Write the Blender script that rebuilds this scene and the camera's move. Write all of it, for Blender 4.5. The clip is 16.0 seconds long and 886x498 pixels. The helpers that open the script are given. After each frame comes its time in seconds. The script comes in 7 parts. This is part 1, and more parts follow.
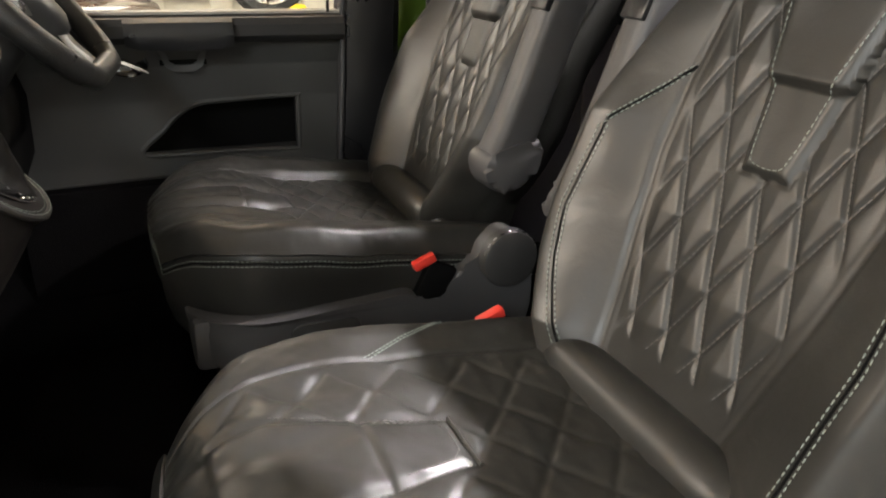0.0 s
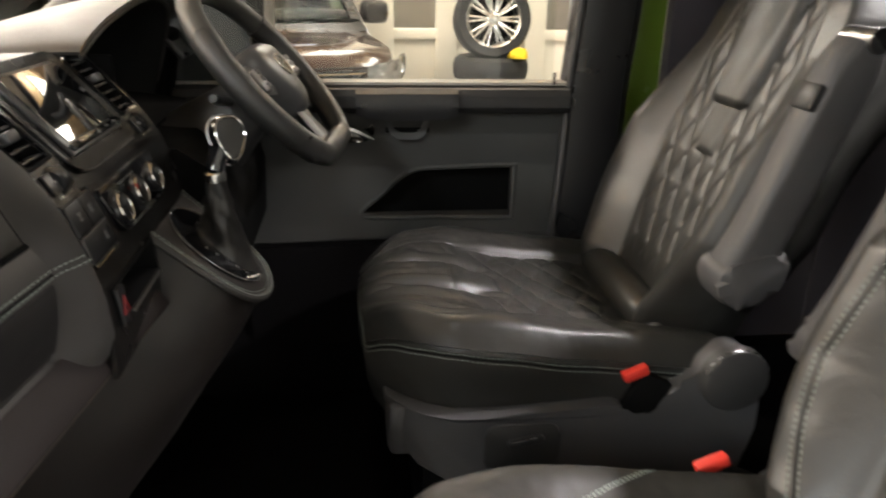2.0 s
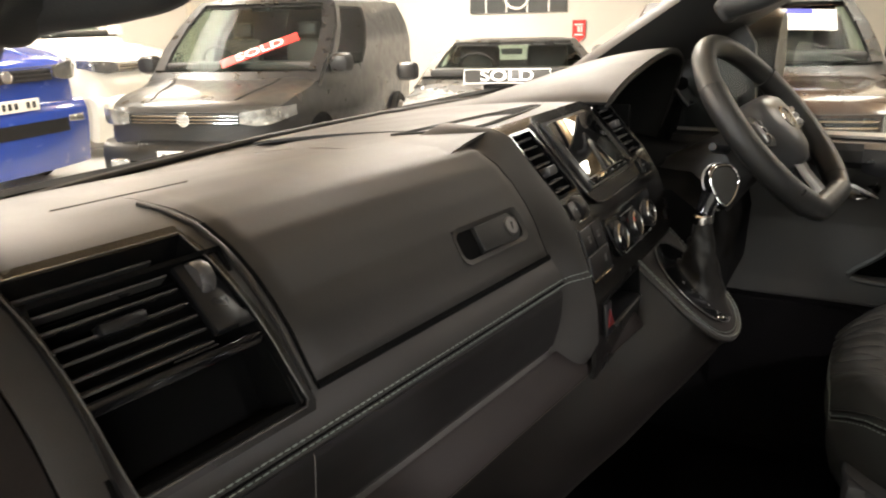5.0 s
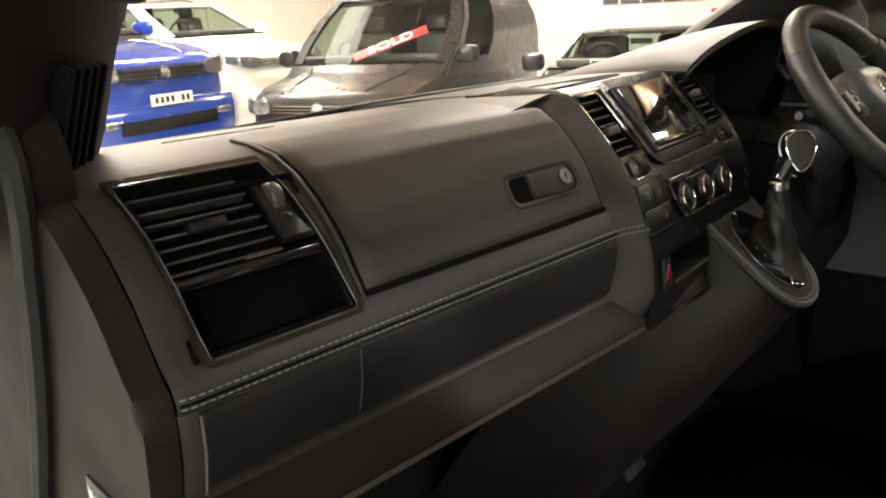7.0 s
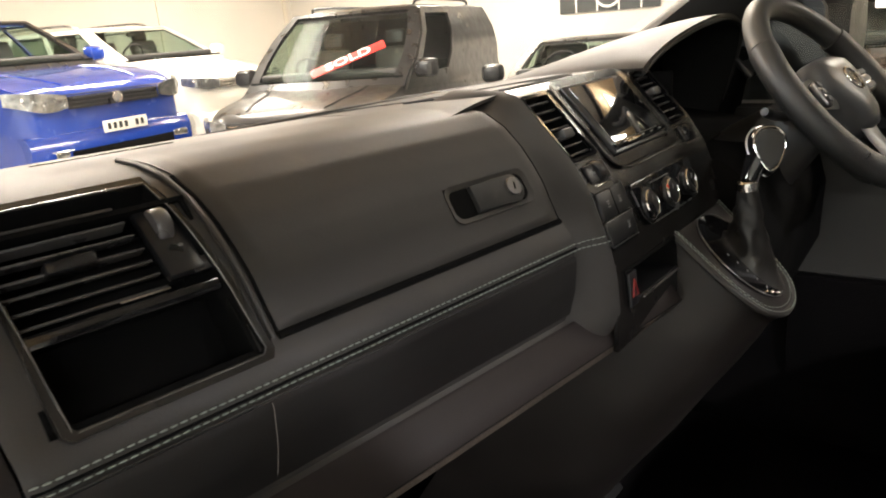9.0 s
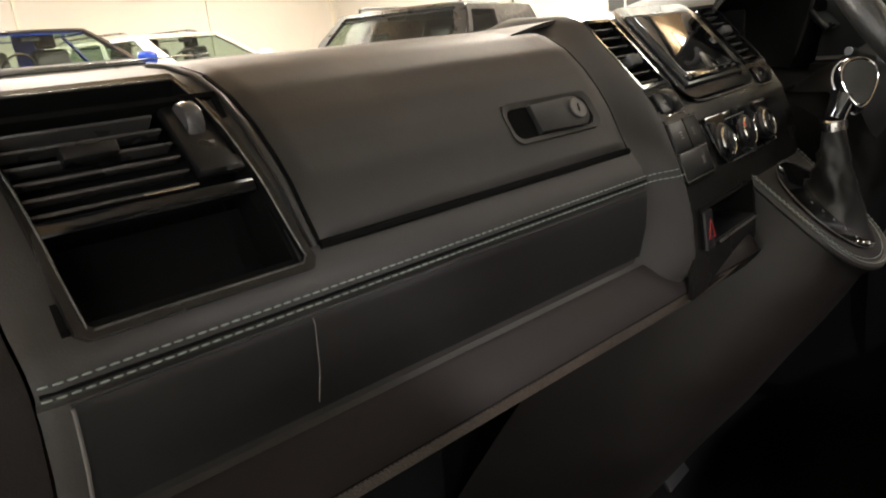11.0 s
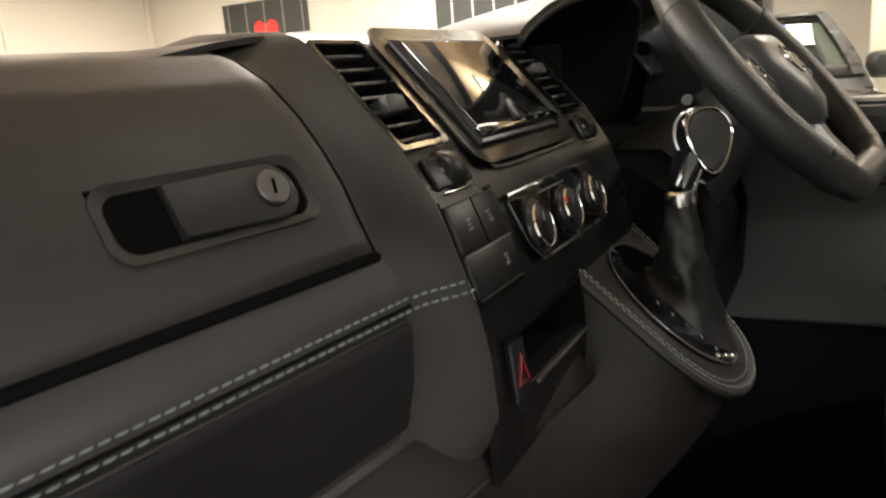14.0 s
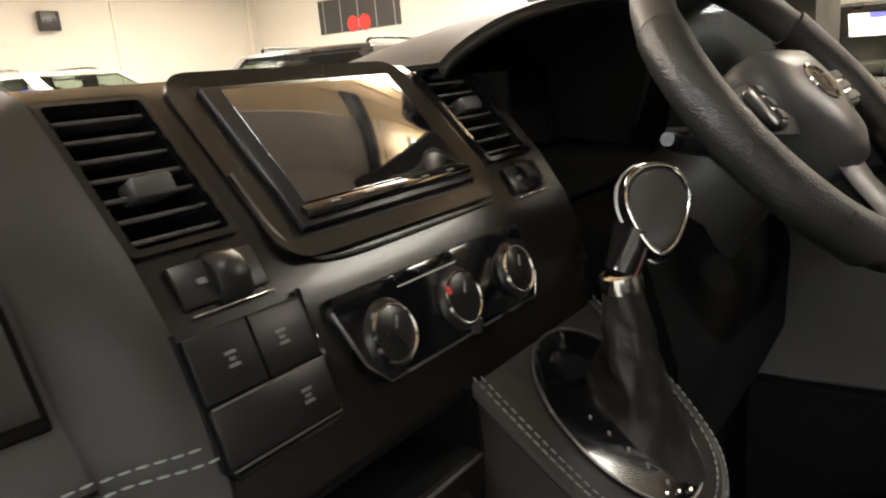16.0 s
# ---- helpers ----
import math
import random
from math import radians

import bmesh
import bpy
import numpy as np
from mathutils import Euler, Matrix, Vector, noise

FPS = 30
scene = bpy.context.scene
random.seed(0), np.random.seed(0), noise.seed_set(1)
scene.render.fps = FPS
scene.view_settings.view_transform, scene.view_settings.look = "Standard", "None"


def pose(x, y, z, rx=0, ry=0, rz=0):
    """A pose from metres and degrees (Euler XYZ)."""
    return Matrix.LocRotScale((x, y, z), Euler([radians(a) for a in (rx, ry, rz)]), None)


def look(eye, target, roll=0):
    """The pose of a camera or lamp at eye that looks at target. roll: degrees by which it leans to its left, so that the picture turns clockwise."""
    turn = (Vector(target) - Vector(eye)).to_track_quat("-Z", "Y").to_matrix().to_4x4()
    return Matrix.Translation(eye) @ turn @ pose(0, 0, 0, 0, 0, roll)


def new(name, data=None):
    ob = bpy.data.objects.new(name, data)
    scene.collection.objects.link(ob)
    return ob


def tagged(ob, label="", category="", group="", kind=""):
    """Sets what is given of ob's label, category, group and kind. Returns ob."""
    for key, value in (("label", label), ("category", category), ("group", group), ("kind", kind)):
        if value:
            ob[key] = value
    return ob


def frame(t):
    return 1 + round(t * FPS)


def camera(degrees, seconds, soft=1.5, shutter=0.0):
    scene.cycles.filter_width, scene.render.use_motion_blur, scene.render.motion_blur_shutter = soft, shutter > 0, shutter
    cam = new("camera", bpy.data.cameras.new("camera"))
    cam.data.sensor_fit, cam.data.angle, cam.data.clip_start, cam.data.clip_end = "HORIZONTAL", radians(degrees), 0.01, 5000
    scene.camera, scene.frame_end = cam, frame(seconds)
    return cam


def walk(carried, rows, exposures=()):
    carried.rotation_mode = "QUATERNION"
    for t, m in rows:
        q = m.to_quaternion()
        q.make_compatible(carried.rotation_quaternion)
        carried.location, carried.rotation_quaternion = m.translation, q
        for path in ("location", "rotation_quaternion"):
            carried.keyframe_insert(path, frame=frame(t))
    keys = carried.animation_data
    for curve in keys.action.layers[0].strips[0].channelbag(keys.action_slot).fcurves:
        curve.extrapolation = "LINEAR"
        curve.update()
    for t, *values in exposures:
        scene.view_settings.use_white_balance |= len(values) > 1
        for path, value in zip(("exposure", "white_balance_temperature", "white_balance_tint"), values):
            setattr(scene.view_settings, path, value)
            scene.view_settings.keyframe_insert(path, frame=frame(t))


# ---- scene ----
cam = camera(62.5, 16.0, soft=2.0, shutter=0.5)
PATH = [
    (0, (0.054, 0.091, 1.389), (0.791, 1.782, 0.617), 1.5),
    (0.5, (0.064, 0.101, 1.413), (0.769, 1.816, 0.666), 1.3),
    (1, (0.074, 0.105, 1.444), (0.685, 1.871, 0.732), 1.5),
    (1.5, (0.081, 0.127, 1.449), (0.487, 1.953, 0.742), 1.4),
    (2, (0.057, 0.204, 1.463), (0.289, 2.061, 0.759), 1.2),
    (2.5, (0.023, 0.241, 1.465), (0.039, 2.122, 0.786), 0.3),
    (3, (0.032, 0.23, 1.473), (-0.281, 2.096, 0.825), -0.3),
    (3.5, (0.034, 0.201, 1.481), (-0.498, 2.024, 0.854), -0.2),
    (4, (0.036, 0.178, 1.487), (-0.646, 1.956, 0.874), -0.5),
    (4.5, (0.04, 0.143, 1.487), (-0.795, 1.857, 0.881), -0.9),
    (5, (0.053, 0.11, 1.492), (-0.903, 1.759, 0.886), -1.4),
    (5.2, (0.054, 0.1, 1.489), (-0.933, 1.732, 0.886), -1.4),
    (7.3, (0.179, 0.066, 1.442), (-1.07, 1.506, 0.835), -2.8),
    (7.5, (0.174, 0.062, 1.422), (-1.063, 1.516, 0.825), -3.1),
    (8, (0.183, 0.062, 1.42), (-1.052, 1.517, 0.819), -3.4),
    (8.5, (0.164, 0.106, 1.432), (-1.047, 1.595, 0.87), -4.3),
    (9, (0.136, 0.172, 1.435), (-1.047, 1.679, 0.861), -4.6),
    (9.5, (0.13, 0.195, 1.424), (-1.092, 1.652, 0.804), -4.3),
    (9.7, (0.141, 0.2, 1.424), (-1.127, 1.596, 0.76), -4.1),
    (11.8, (0.076, 0.194, 1.309), (-1.195, 1.654, 0.808), -6.2),
    (12, (0.112, 0.222, 1.317), (-1.144, 1.689, 0.8), -5.9),
    (12.5, (0.101, 0.282, 1.32), (-0.959, 1.905, 0.824), -5.1),
    (13, (0.041, 0.383, 1.313), (-0.852, 2.102, 0.814), -5.3),
    (13.5, (0.014, 0.462, 1.306), (-0.857, 2.194, 0.814), -5.2),
    (14, (-0.009, 0.528, 1.321), (-0.954, 2.228, 0.858), -4.4),
    (14.5, (-0.013, 0.603, 1.331), (-1.07, 2.249, 0.915), -4.5),
    (15, (0.009, 0.673, 1.345), (-1.119, 2.27, 0.922), -4.3),
    (15.5, (0.035, 0.718, 1.341), (-1.138, 2.283, 0.923), -4.9),
    (16, (0.059, 0.753, 1.347), (-1.107, 2.31, 0.881), -5.1),
]
walk(cam, [(t, look(eye, target, roll)) for t, eye, target, roll in PATH],
     [(0, 0.12), (3, 0.20), (9.7, 0.20), (12, 0.22), (13, 0.06), (14, 0.14), (14.8, 0.26), (16.0, 0.24)])

# ---- light: unseen showroom ceiling strips, assumed rear cabin roof lamps, an added cab lamp ----
GROUND = -0.08
world = bpy.data.worlds.new("world")
scene.world = world
world.use_nodes = True
world.node_tree.nodes["Background"].inputs[0].default_value = (0.9, 0.93, 1.0, 1)
world.node_tree.nodes["Background"].inputs[1].default_value = 0.01


def area_lamp(name, where, size_x, size_y, watts, colour, aim=(0, 0, -1)):
    data = bpy.data.lights.new(name, "AREA")
    data.shape, data.size, data.size_y = "RECTANGLE", size_x, size_y
    data.energy, data.color = watts, colour
    ob = new(name, data)
    ob.matrix_world = look(where, Vector(where) + Vector(aim))
    return ob


WARM = (1.0, 0.91, 0.80)
COOL = (0.93, 0.97, 0.98)
# unseen strips, placed for brightness; the last lights the ceiling the screen mirrors
STRIPS = [(-10.4, 9.0, 240), (-10.4, 3.0, 240), (-6.2, 10.0, 240), (-7.4, 5.0, 300), (-4.2, 1.2, 330), (-2.4, 5.4, 300), (-5.2, -5.0, 330), (-2.4, -3.4, 260), (2.8, -5.0, 90), (5.6, -4.6, 270), (2.8, 4.8, 130), (0.5, 6.8, 70)]
for sx, sy, sw in STRIPS:
    area_lamp("strip_lamp", (sx, sy, 3.60), 0.9, 2.6, sw, WARM if sy > 0 else COOL)
# added upward lamps brighten the ceiling mirrored in the screen
for sx, sy, sw in STRIPS:
    if sy > 0:
        area_lamp("ceiling_fill_lamp", (sx, sy, 3.72), 0.9, 2.6, 0.6 * max(sw, 190), WARM, (0, 0, 1))
# first lamp follows the cushion's shadow edge; second is added for the driver seat
for lx, ly, ls, aim, lw in ((1.10, 0.80, 0.016, (-0.86, -0.15, -0.92), 3.4), (1.06, 1.20, 0.05, (-0.76, 0.22, -1.0), 2.0)):
    cabin_lamp = area_lamp("cabin_lamp", (lx, ly, 1.835), ls, ls, lw, (1.0, 0.95, 0.95), aim)
    cabin_lamp.data.spread = radians(50)
# unseen dome lamp, added to brighten the dash
area_lamp("cab_fill_lamp", (0.0, 1.05, 1.838), 0.11, 0.07, 0.6, (1.0, 0.93, 0.82))

# ---- materials ----


def nodes_of(name):
    m = bpy.data.materials.new(name)
    m.use_nodes = True
    return m, m.node_tree.nodes, m.node_tree.links, m.node_tree.nodes["Principled BSDF"]


def mat(name, colour, rough=0.5, metal=0.0, vary=0.15, scale=8.0, fine=300.0, bump=0.0, bump_dist=0.0004, spec=0.5, coat=0.0, rough_vary=0.1, kind="NOISE", coat_ior=1.5):
    """A painted, moulded or woven surface: base colour varied at two scales, gloss varied, fine relief."""
    m, n, l, p = nodes_of(name)
    co = n.new("ShaderNodeTexCoord")
    big = n.new("ShaderNodeTexNoise")
    big.inputs["Scale"].default_value, big.inputs["Detail"].default_value = scale, 4
    l.new(co.outputs["Object"], big.inputs["Vector"])
    small = n.new("ShaderNodeTexVoronoi" if kind == "VORONOI" else "ShaderNodeTexNoise")
    small.inputs["Scale"].default_value = fine
    l.new(co.outputs["Object"], small.inputs["Vector"])
    small_out = small.outputs["Distance"] if kind == "VORONOI" else small.outputs[0]
    both = n.new("ShaderNodeMath")
    both.operation = "MULTIPLY_ADD"
    both.inputs[1].default_value = 0.35
    l.new(small_out, both.inputs[0])
    l.new(big.outputs[0], both.inputs[2])
    ramp = n.new("ShaderNodeMapRange")
    ramp.inputs[1].default_value, ramp.inputs[2].default_value = 0.35, 1.0
    ramp.inputs[3].default_value, ramp.inputs[4].default_value = 1 - vary, 1 + vary
    l.new(both.outputs[0], ramp.inputs[0])
    hsv = n.new("ShaderNodeHueSaturation")
    hsv.inputs["Color"].default_value = (*colour, 1)
    l.new(ramp.outputs[0], hsv.inputs["Value"])
    l.new(hsv.outputs[0], p.inputs["Base Color"])
    gloss = n.new("ShaderNodeMapRange")
    gloss.inputs[1].default_value, gloss.inputs[2].default_value = 0.3, 0.7
    gloss.inputs[3].default_value, gloss.inputs[4].default_value = max(0.02, rough - rough_vary), min(1, rough + rough_vary)
    l.new(big.outputs[0], gloss.inputs[0])
    l.new(gloss.outputs[0], p.inputs["Roughness"])
    p.inputs["Metallic"].default_value = metal
    p.inputs["Specular IOR Level"].default_value = spec
    p.inputs["Coat Weight"].default_value = coat
    p.inputs["Coat Roughness"].default_value = 0.05
    p.inputs["Coat IOR"].default_value = coat_ior
    if bump:
        b = n.new("ShaderNodeBump")
        b.inputs["Strength"].default_value, b.inputs["Distance"].default_value = bump, bump_dist
        l.new(small_out, b.inputs["Height"])
        l.new(b.outputs[0], p.inputs["Normal"])
    return m


def leather(name, colour, rough=0.42, crease=0.5):
    """Hide: pebble grain, soft wrinkles and a gloss worn unevenly."""
    m, n, l, p = nodes_of(name)
    co = n.new("ShaderNodeTexCoord")
    grain = n.new("ShaderNodeTexVoronoi")
    grain.inputs["Scale"].default_value = 620
    wrinkle = n.new("ShaderNodeTexNoise")
    wrinkle.inputs["Scale"].default_value, wrinkle.inputs["Detail"].default_value, wrinkle.inputs["Distortion"].default_value = 26, 3, 0.8
    wear = n.new("ShaderNodeTexNoise")
    wear.inputs["Scale"].default_value, wear.inputs["Detail"].default_value = 7, 5
    for t in (grain, wrinkle, wear):
        l.new(co.outputs["Object"], t.inputs["Vector"])
    ramp = n.new("ShaderNodeMapRange")
    ramp.inputs[1].default_value, ramp.inputs[2].default_value = 0.3, 0.7
    ramp.inputs[3].default_value, ramp.inputs[4].default_value = 0.82, 1.25
    l.new(wear.outputs[0], ramp.inputs[0])
    hsv = n.new("ShaderNodeHueSaturation")
    hsv.inputs["Color"].default_value = (*colour, 1)
    l.new(ramp.outputs[0], hsv.inputs["Value"])
    l.new(hsv.outputs[0], p.inputs["Base Color"])
    gloss = n.new("ShaderNodeMapRange")
    gloss.inputs[1].default_value, gloss.inputs[2].default_value = 0.3, 0.7
    gloss.inputs[3].default_value, gloss.inputs[4].default_value = rough - 0.06, rough + 0.10
    l.new(wear.outputs[0], gloss.inputs[0])
    l.new(gloss.outputs[0], p.inputs["Roughness"])
    p.inputs["Specular IOR Level"].default_value = 0.5
    b1 = n.new("ShaderNodeBump")
    b1.inputs["Strength"].default_value, b1.inputs["Distance"].default_value = crease, 0.003
    l.new(wrinkle.outputs[0], b1.inputs["Height"])
    b2 = n.new("ShaderNodeBump")
    b2.inputs["Strength"].default_value, b2.inputs["Distance"].default_value = 0.25, 0.0003
    l.new(grain.outputs["Distance"], b2.inputs["Height"])
    l.new(b1.outputs[0], b2.inputs["Normal"])
    l.new(b2.outputs[0], p.inputs["Normal"])
    return m


def glass(name, tint=(1, 1, 1), shine=0.05):
    """A thin pane: mostly see-through, with a sharp weak reflection."""
    m, n, l, p = nodes_of(name)
    n.remove(p)
    t = n.new("ShaderNodeBsdfTransparent")
    t.inputs[0].default_value = (*tint, 1)
    g = n.new("ShaderNodeBsdfGlossy")
    g.inputs["Roughness"].default_value = 0.02
    mix = n.new("ShaderNodeMixShader")
    mix.inputs[0].default_value = shine
    l.new(t.outputs[0], mix.inputs[1])
    l.new(g.outputs[0], mix.inputs[2])
    l.new(mix.outputs[0], n["Material Output"].inputs[0])
    return m


def glow(name, colour, strength):
    m, n, l, p = nodes_of(name)
    p.inputs["Base Color"].default_value = (0.8, 0.8, 0.8, 1)
    p.inputs["Emission Color"].default_value = (*colour, 1)
    p.inputs["Emission Strength"].default_value = strength
    return m


HIDE = leather("black_leather", (0.027, 0.0262, 0.0236), 0.37, 0.24)
DASH = leather("dash_leather", (0.031, 0.0285, 0.0262), 0.50, 0.08)
PAD = mat("lower_pad", (0.013, 0.0095, 0.0088), 0.6, spec=0.25, bump=0.3, fine=500)
WEAVE = mat("pad_underside_weave", (0.055, 0.041, 0.031), 0.8, vary=0.35, bump=0.9, fine=300, bump_dist=0.001, kind="VORONOI")
HARD = mat("grained_black_plastic", (0.035, 0.034, 0.033), 0.5, bump=0.35, fine=700, kind="VORONOI")
GREY = mat("dark_grey_plastic", (0.062, 0.060, 0.061), 0.48, bump=0.3, fine=700, kind="VORONOI")
DOOR = mat("door_trim", (0.052, 0.052, 0.050), 0.55, bump=0.3, fine=600, kind="VORONOI")
PIANO = mat("gloss_black", (0.006, 0.006, 0.007), 0.10, vary=0.05, rough_vary=0.04, coat=0.6)
STACK = mat("stack_satin_brown_black", (0.011, 0.0098, 0.0092), 0.25, vary=0.10, coat=0.12, rough_vary=0.05)
SATIN = mat("satin_black", (0.012, 0.012, 0.013), 0.32, vary=0.08)
# near-zero black: shade painted into recesses; also used on grooves and black stalks
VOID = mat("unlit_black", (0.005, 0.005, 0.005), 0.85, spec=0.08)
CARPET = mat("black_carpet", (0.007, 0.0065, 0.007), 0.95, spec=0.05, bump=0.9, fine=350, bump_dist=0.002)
CHROME = mat("chrome", (0.75, 0.74, 0.72), 0.12, 1.0, vary=0.05, rough_vary=0.05)
STEEL = mat("brushed_silver", (0.42, 0.42, 0.42), 0.3, 1.0, vary=0.08)
THREAD = mat("pale_thread", (0.27, 0.31, 0.28), 0.7, vary=0.2, fine=2000)
THREADK = mat("grey_thread", (0.14, 0.13, 0.12), 0.7, vary=0.2, fine=2000)
RED = mat("red_buckle", (0.75, 0.05, 0.035), 0.4, vary=0.06)
REDK = mat("hazard_red", (0.18, 0.014, 0.014), 0.35, vary=0.06)
BEIGE = mat("sticker_beige", (0.50, 0.36, 0.20), 0.5)
SCREEN = mat("screen_glass", (0.010, 0.010, 0.012), 0.03, vary=0.05, rough_vary=0.01, spec=0.9, coat=1.0, coat_ior=3.0)
SLAT = mat("vent_slat", (0.085, 0.08, 0.08), 0.30, vary=0.06)
FLANK = leather("flank_leather", (0.016, 0.013, 0.0115), 0.48, 0.08)
KNEE = mat("knee_panel_black", (0.0125, 0.0114, 0.0112), 0.42, vary=0.1)
HUB = mat("hub_plastic", (0.070, 0.070, 0.072), 0.33, bump=0.2, fine=700, kind="VORONOI")
BOOT = leather("boot_leather", (0.018, 0.017, 0.016), 0.34, 0.7)
MARK = mat("white_print", (0.20, 0.20, 0.20), 0.6)
ENDP = mat("end_panel_plastic", (0.020, 0.0160, 0.0150), 0.7, spec=0.25, bump=0.3, fine=600, kind="VORONOI")
PILB = mat("brown_pillar_trim", (0.011, 0.0078, 0.0072), 0.65, spec=0.25, bump=0.3, fine=500)
MARKW = mat("bright_print", (0.60, 0.60, 0.58), 0.6)
PULL = mat("dark_grained_pull", (0.017, 0.0165, 0.016), 0.45, bump=0.3, fine=700, kind="VORONOI")
# dark tone that paints the shade inside the instrument hood
HOODIN = mat("hood_shade_tone", (0.016, 0.016, 0.015), 0.8, spec=0.15)
LOCK = mat("dull_key_lock_metal", (0.17, 0.165, 0.16), 0.42, 0.9, vary=0.2, scale=60)
# pale metal that paints highlights along edges; also the gear plate's rim
EDGE = mat("edge_glint_and_rim", (0.16, 0.155, 0.15), 0.18, 0.4, vary=0.5, scale=40)
RUBBER = mat("rubber", (0.012, 0.012, 0.012), 0.6)
LINING = mat("headlining", (0.74, 0.64, 0.53), 0.9, bump=0.3, fine=500)
CABIN = mat("rear_lining", (0.060, 0.055, 0.066), 0.85, bump=0.6, fine=300, bump_dist=0.001)
GREENP = mat("green_paint", (0.14, 0.24, 0.03), 0.25, vary=0.04, coat=0.8)
PANE = glass("window_pane", (0.96, 0.98, 0.97), 0.035)
SCREENPANE = glass("windscreen_pane", (0.95, 0.97, 0.96), 0.11)

# ---- builders ----


def part(name, bm, material, parent=None, label="", sharp=38):
    me = bpy.data.meshes.new(name)
    bmesh.ops.recalc_face_normals(bm, faces=bm.faces)
    bm.to_mesh(me)
    bm.free()
    me.materials.append(material)
    me.shade_smooth()
    me.set_sharp_from_angle(angle=radians(sharp))
    ob = new(name, me)
    ob.parent = parent
    if label:
        ob["label"] = label
    return ob


def thing(name, where, label, category, group="", kind=""):
    ob = new(name)
    ob.location = where
    ob.empty_display_size = 0.05
    return tagged(ob, label, category, group, kind)


def put(name, bm, material, parent, label="", sharp=38):
    """A part whose mesh is in the world's own metres."""
    top = parent
    while top.parent:
        top = top.parent
    bmesh.ops.translate(bm, verts=bm.verts, vec=-Vector(top.location))
    return part(name, bm, material, parent, label, sharp)


def rbox(bm, sx, sy, sz, m, bevel=0.0, seg=2):
    """A box with rounded edges at the pose m."""
    r = bmesh.ops.create_cube(bm, size=1)
    vs = r["verts"]
    bmesh.ops.scale(bm, vec=(sx, sy, sz), verts=vs)
    if bevel:
        es = list({e for v in vs for e in v.link_edges})
        out = bmesh.ops.bevel(bm, geom=es, offset=min(bevel, 0.49 * min(sx, sy, sz)), segments=seg, affect="EDGES", profile=0.5)
        vs = list({v for f in out["faces"] for v in f.verts} | {v for v in vs if v.is_valid})
    bmesh.ops.transform(bm, matrix=m, verts=vs)
    return bm


def box(sx, sy, sz, m, bevel=0.0, seg=2):
    return rbox(bmesh.new(), sx, sy, sz, m, bevel, seg)


def prism(bm, outline, z0, z1, m, bevel=0.0):
    """An outline in the plane, drawn out from z0 to z1, at the pose m."""
    low = [bm.verts.new(m @ Vector((x, y, z0))) for x, y in outline]
    high = [bm.verts.new(m @ Vector((x, y, z1))) for x, y in outline]
    n = len(outline)
    bm.faces.new(low[::-1])
    top = bm.faces.new(high)
    for i in range(n):
        bm.faces.new((low[i], low[(i + 1) % n], high[(i + 1) % n], high[i]))
    if bevel:
        bmesh.ops.bevel(bm, geom=list(top.edges), offset=bevel, segments=2, affect="EDGES", profile=0.5)
    return bm


def lathe(bm, profile, m, n=24):
    """A turned body: rows of (radius, height) about the z axis of m."""
    rings = []
    for r, z in profile:
        if r < 1e-6:
            rings.append([bm.verts.new(m @ Vector((0, 0, z)))])
        else:
            rings.append([bm.verts.new(m @ Vector((r * math.cos(2 * math.pi * i / n), r * math.sin(2 * math.pi * i / n), z))) for i in range(n)])
    for a, b in zip(rings, rings[1:]):
        for i in range(n):
            j = (i + 1) % n
            if len(a) == 1 and len(b) == 1:
                continue
            if len(a) == 1:
                bm.faces.new((a[0], b[i], b[j]))
            elif len(b) == 1:
                bm.faces.new((a[i], a[j], b[0]))
            else:
                bm.faces.new((a[i], a[j], b[j], b[i]))
    return bm


def tube(bm, pts, r, n=6, closed=False):
    """A round bar along points; r may be a number or one radius a point."""
    pts = [Vector(p) for p in pts]
    k = len(pts)
    rs = r if isinstance(r, (list, tuple)) else [r] * k
    rings, side = [], None
    for i, p in enumerate(pts):
        a = pts[i - 1] if (i or closed) else p
        b = pts[(i + 1) % k] if (i < k - 1 or closed) else p
        d = (b - a).normalized()
        if side is None:
            side = d.orthogonal().normalized()
        side = (side - d * side.dot(d)).normalized()
        up = d.cross(side)
        rings.append([bm.verts.new(p + (side * math.cos(2 * math.pi * j / n) + up * math.sin(2 * math.pi * j / n)) * rs[i]) for j in range(n)])
    for i in range(k if closed else k - 1):
        a, b = rings[i], rings[(i + 1) % k]
        for j in range(n):
            bm.faces.new((a[j], a[(j + 1) % n], b[(j + 1) % n], b[j]))
    if not closed:
        bm.faces.new(rings[0][::-1])
        bm.faces.new(rings[-1])
    return bm


def smooth_line(pts, n=8, closed=False):
    """A Catmull-Rom curve through the points."""
    pts = [Vector(p) for p in pts]
    k = len(pts)
    out = []
    for i in range(k if closed else k - 1):
        if closed:
            p0, p1, p2, p3 = pts[i - 1], pts[i], pts[(i + 1) % k], pts[(i + 2) % k]
        else:
            p0, p1, p2, p3 = pts[max(i - 1, 0)], pts[i], pts[i + 1], pts[min(i + 2, k - 1)]
        for j in range(n):
            t = j / n
            out.append(0.5 * ((2 * p1) + (p2 - p0) * t + (2 * p0 - 5 * p1 + 4 * p2 - p3) * t * t + (3 * p1 - p0 - 3 * p2 + p3) * t ** 3))
    if not closed:
        out.append(pts[-1])
    return out


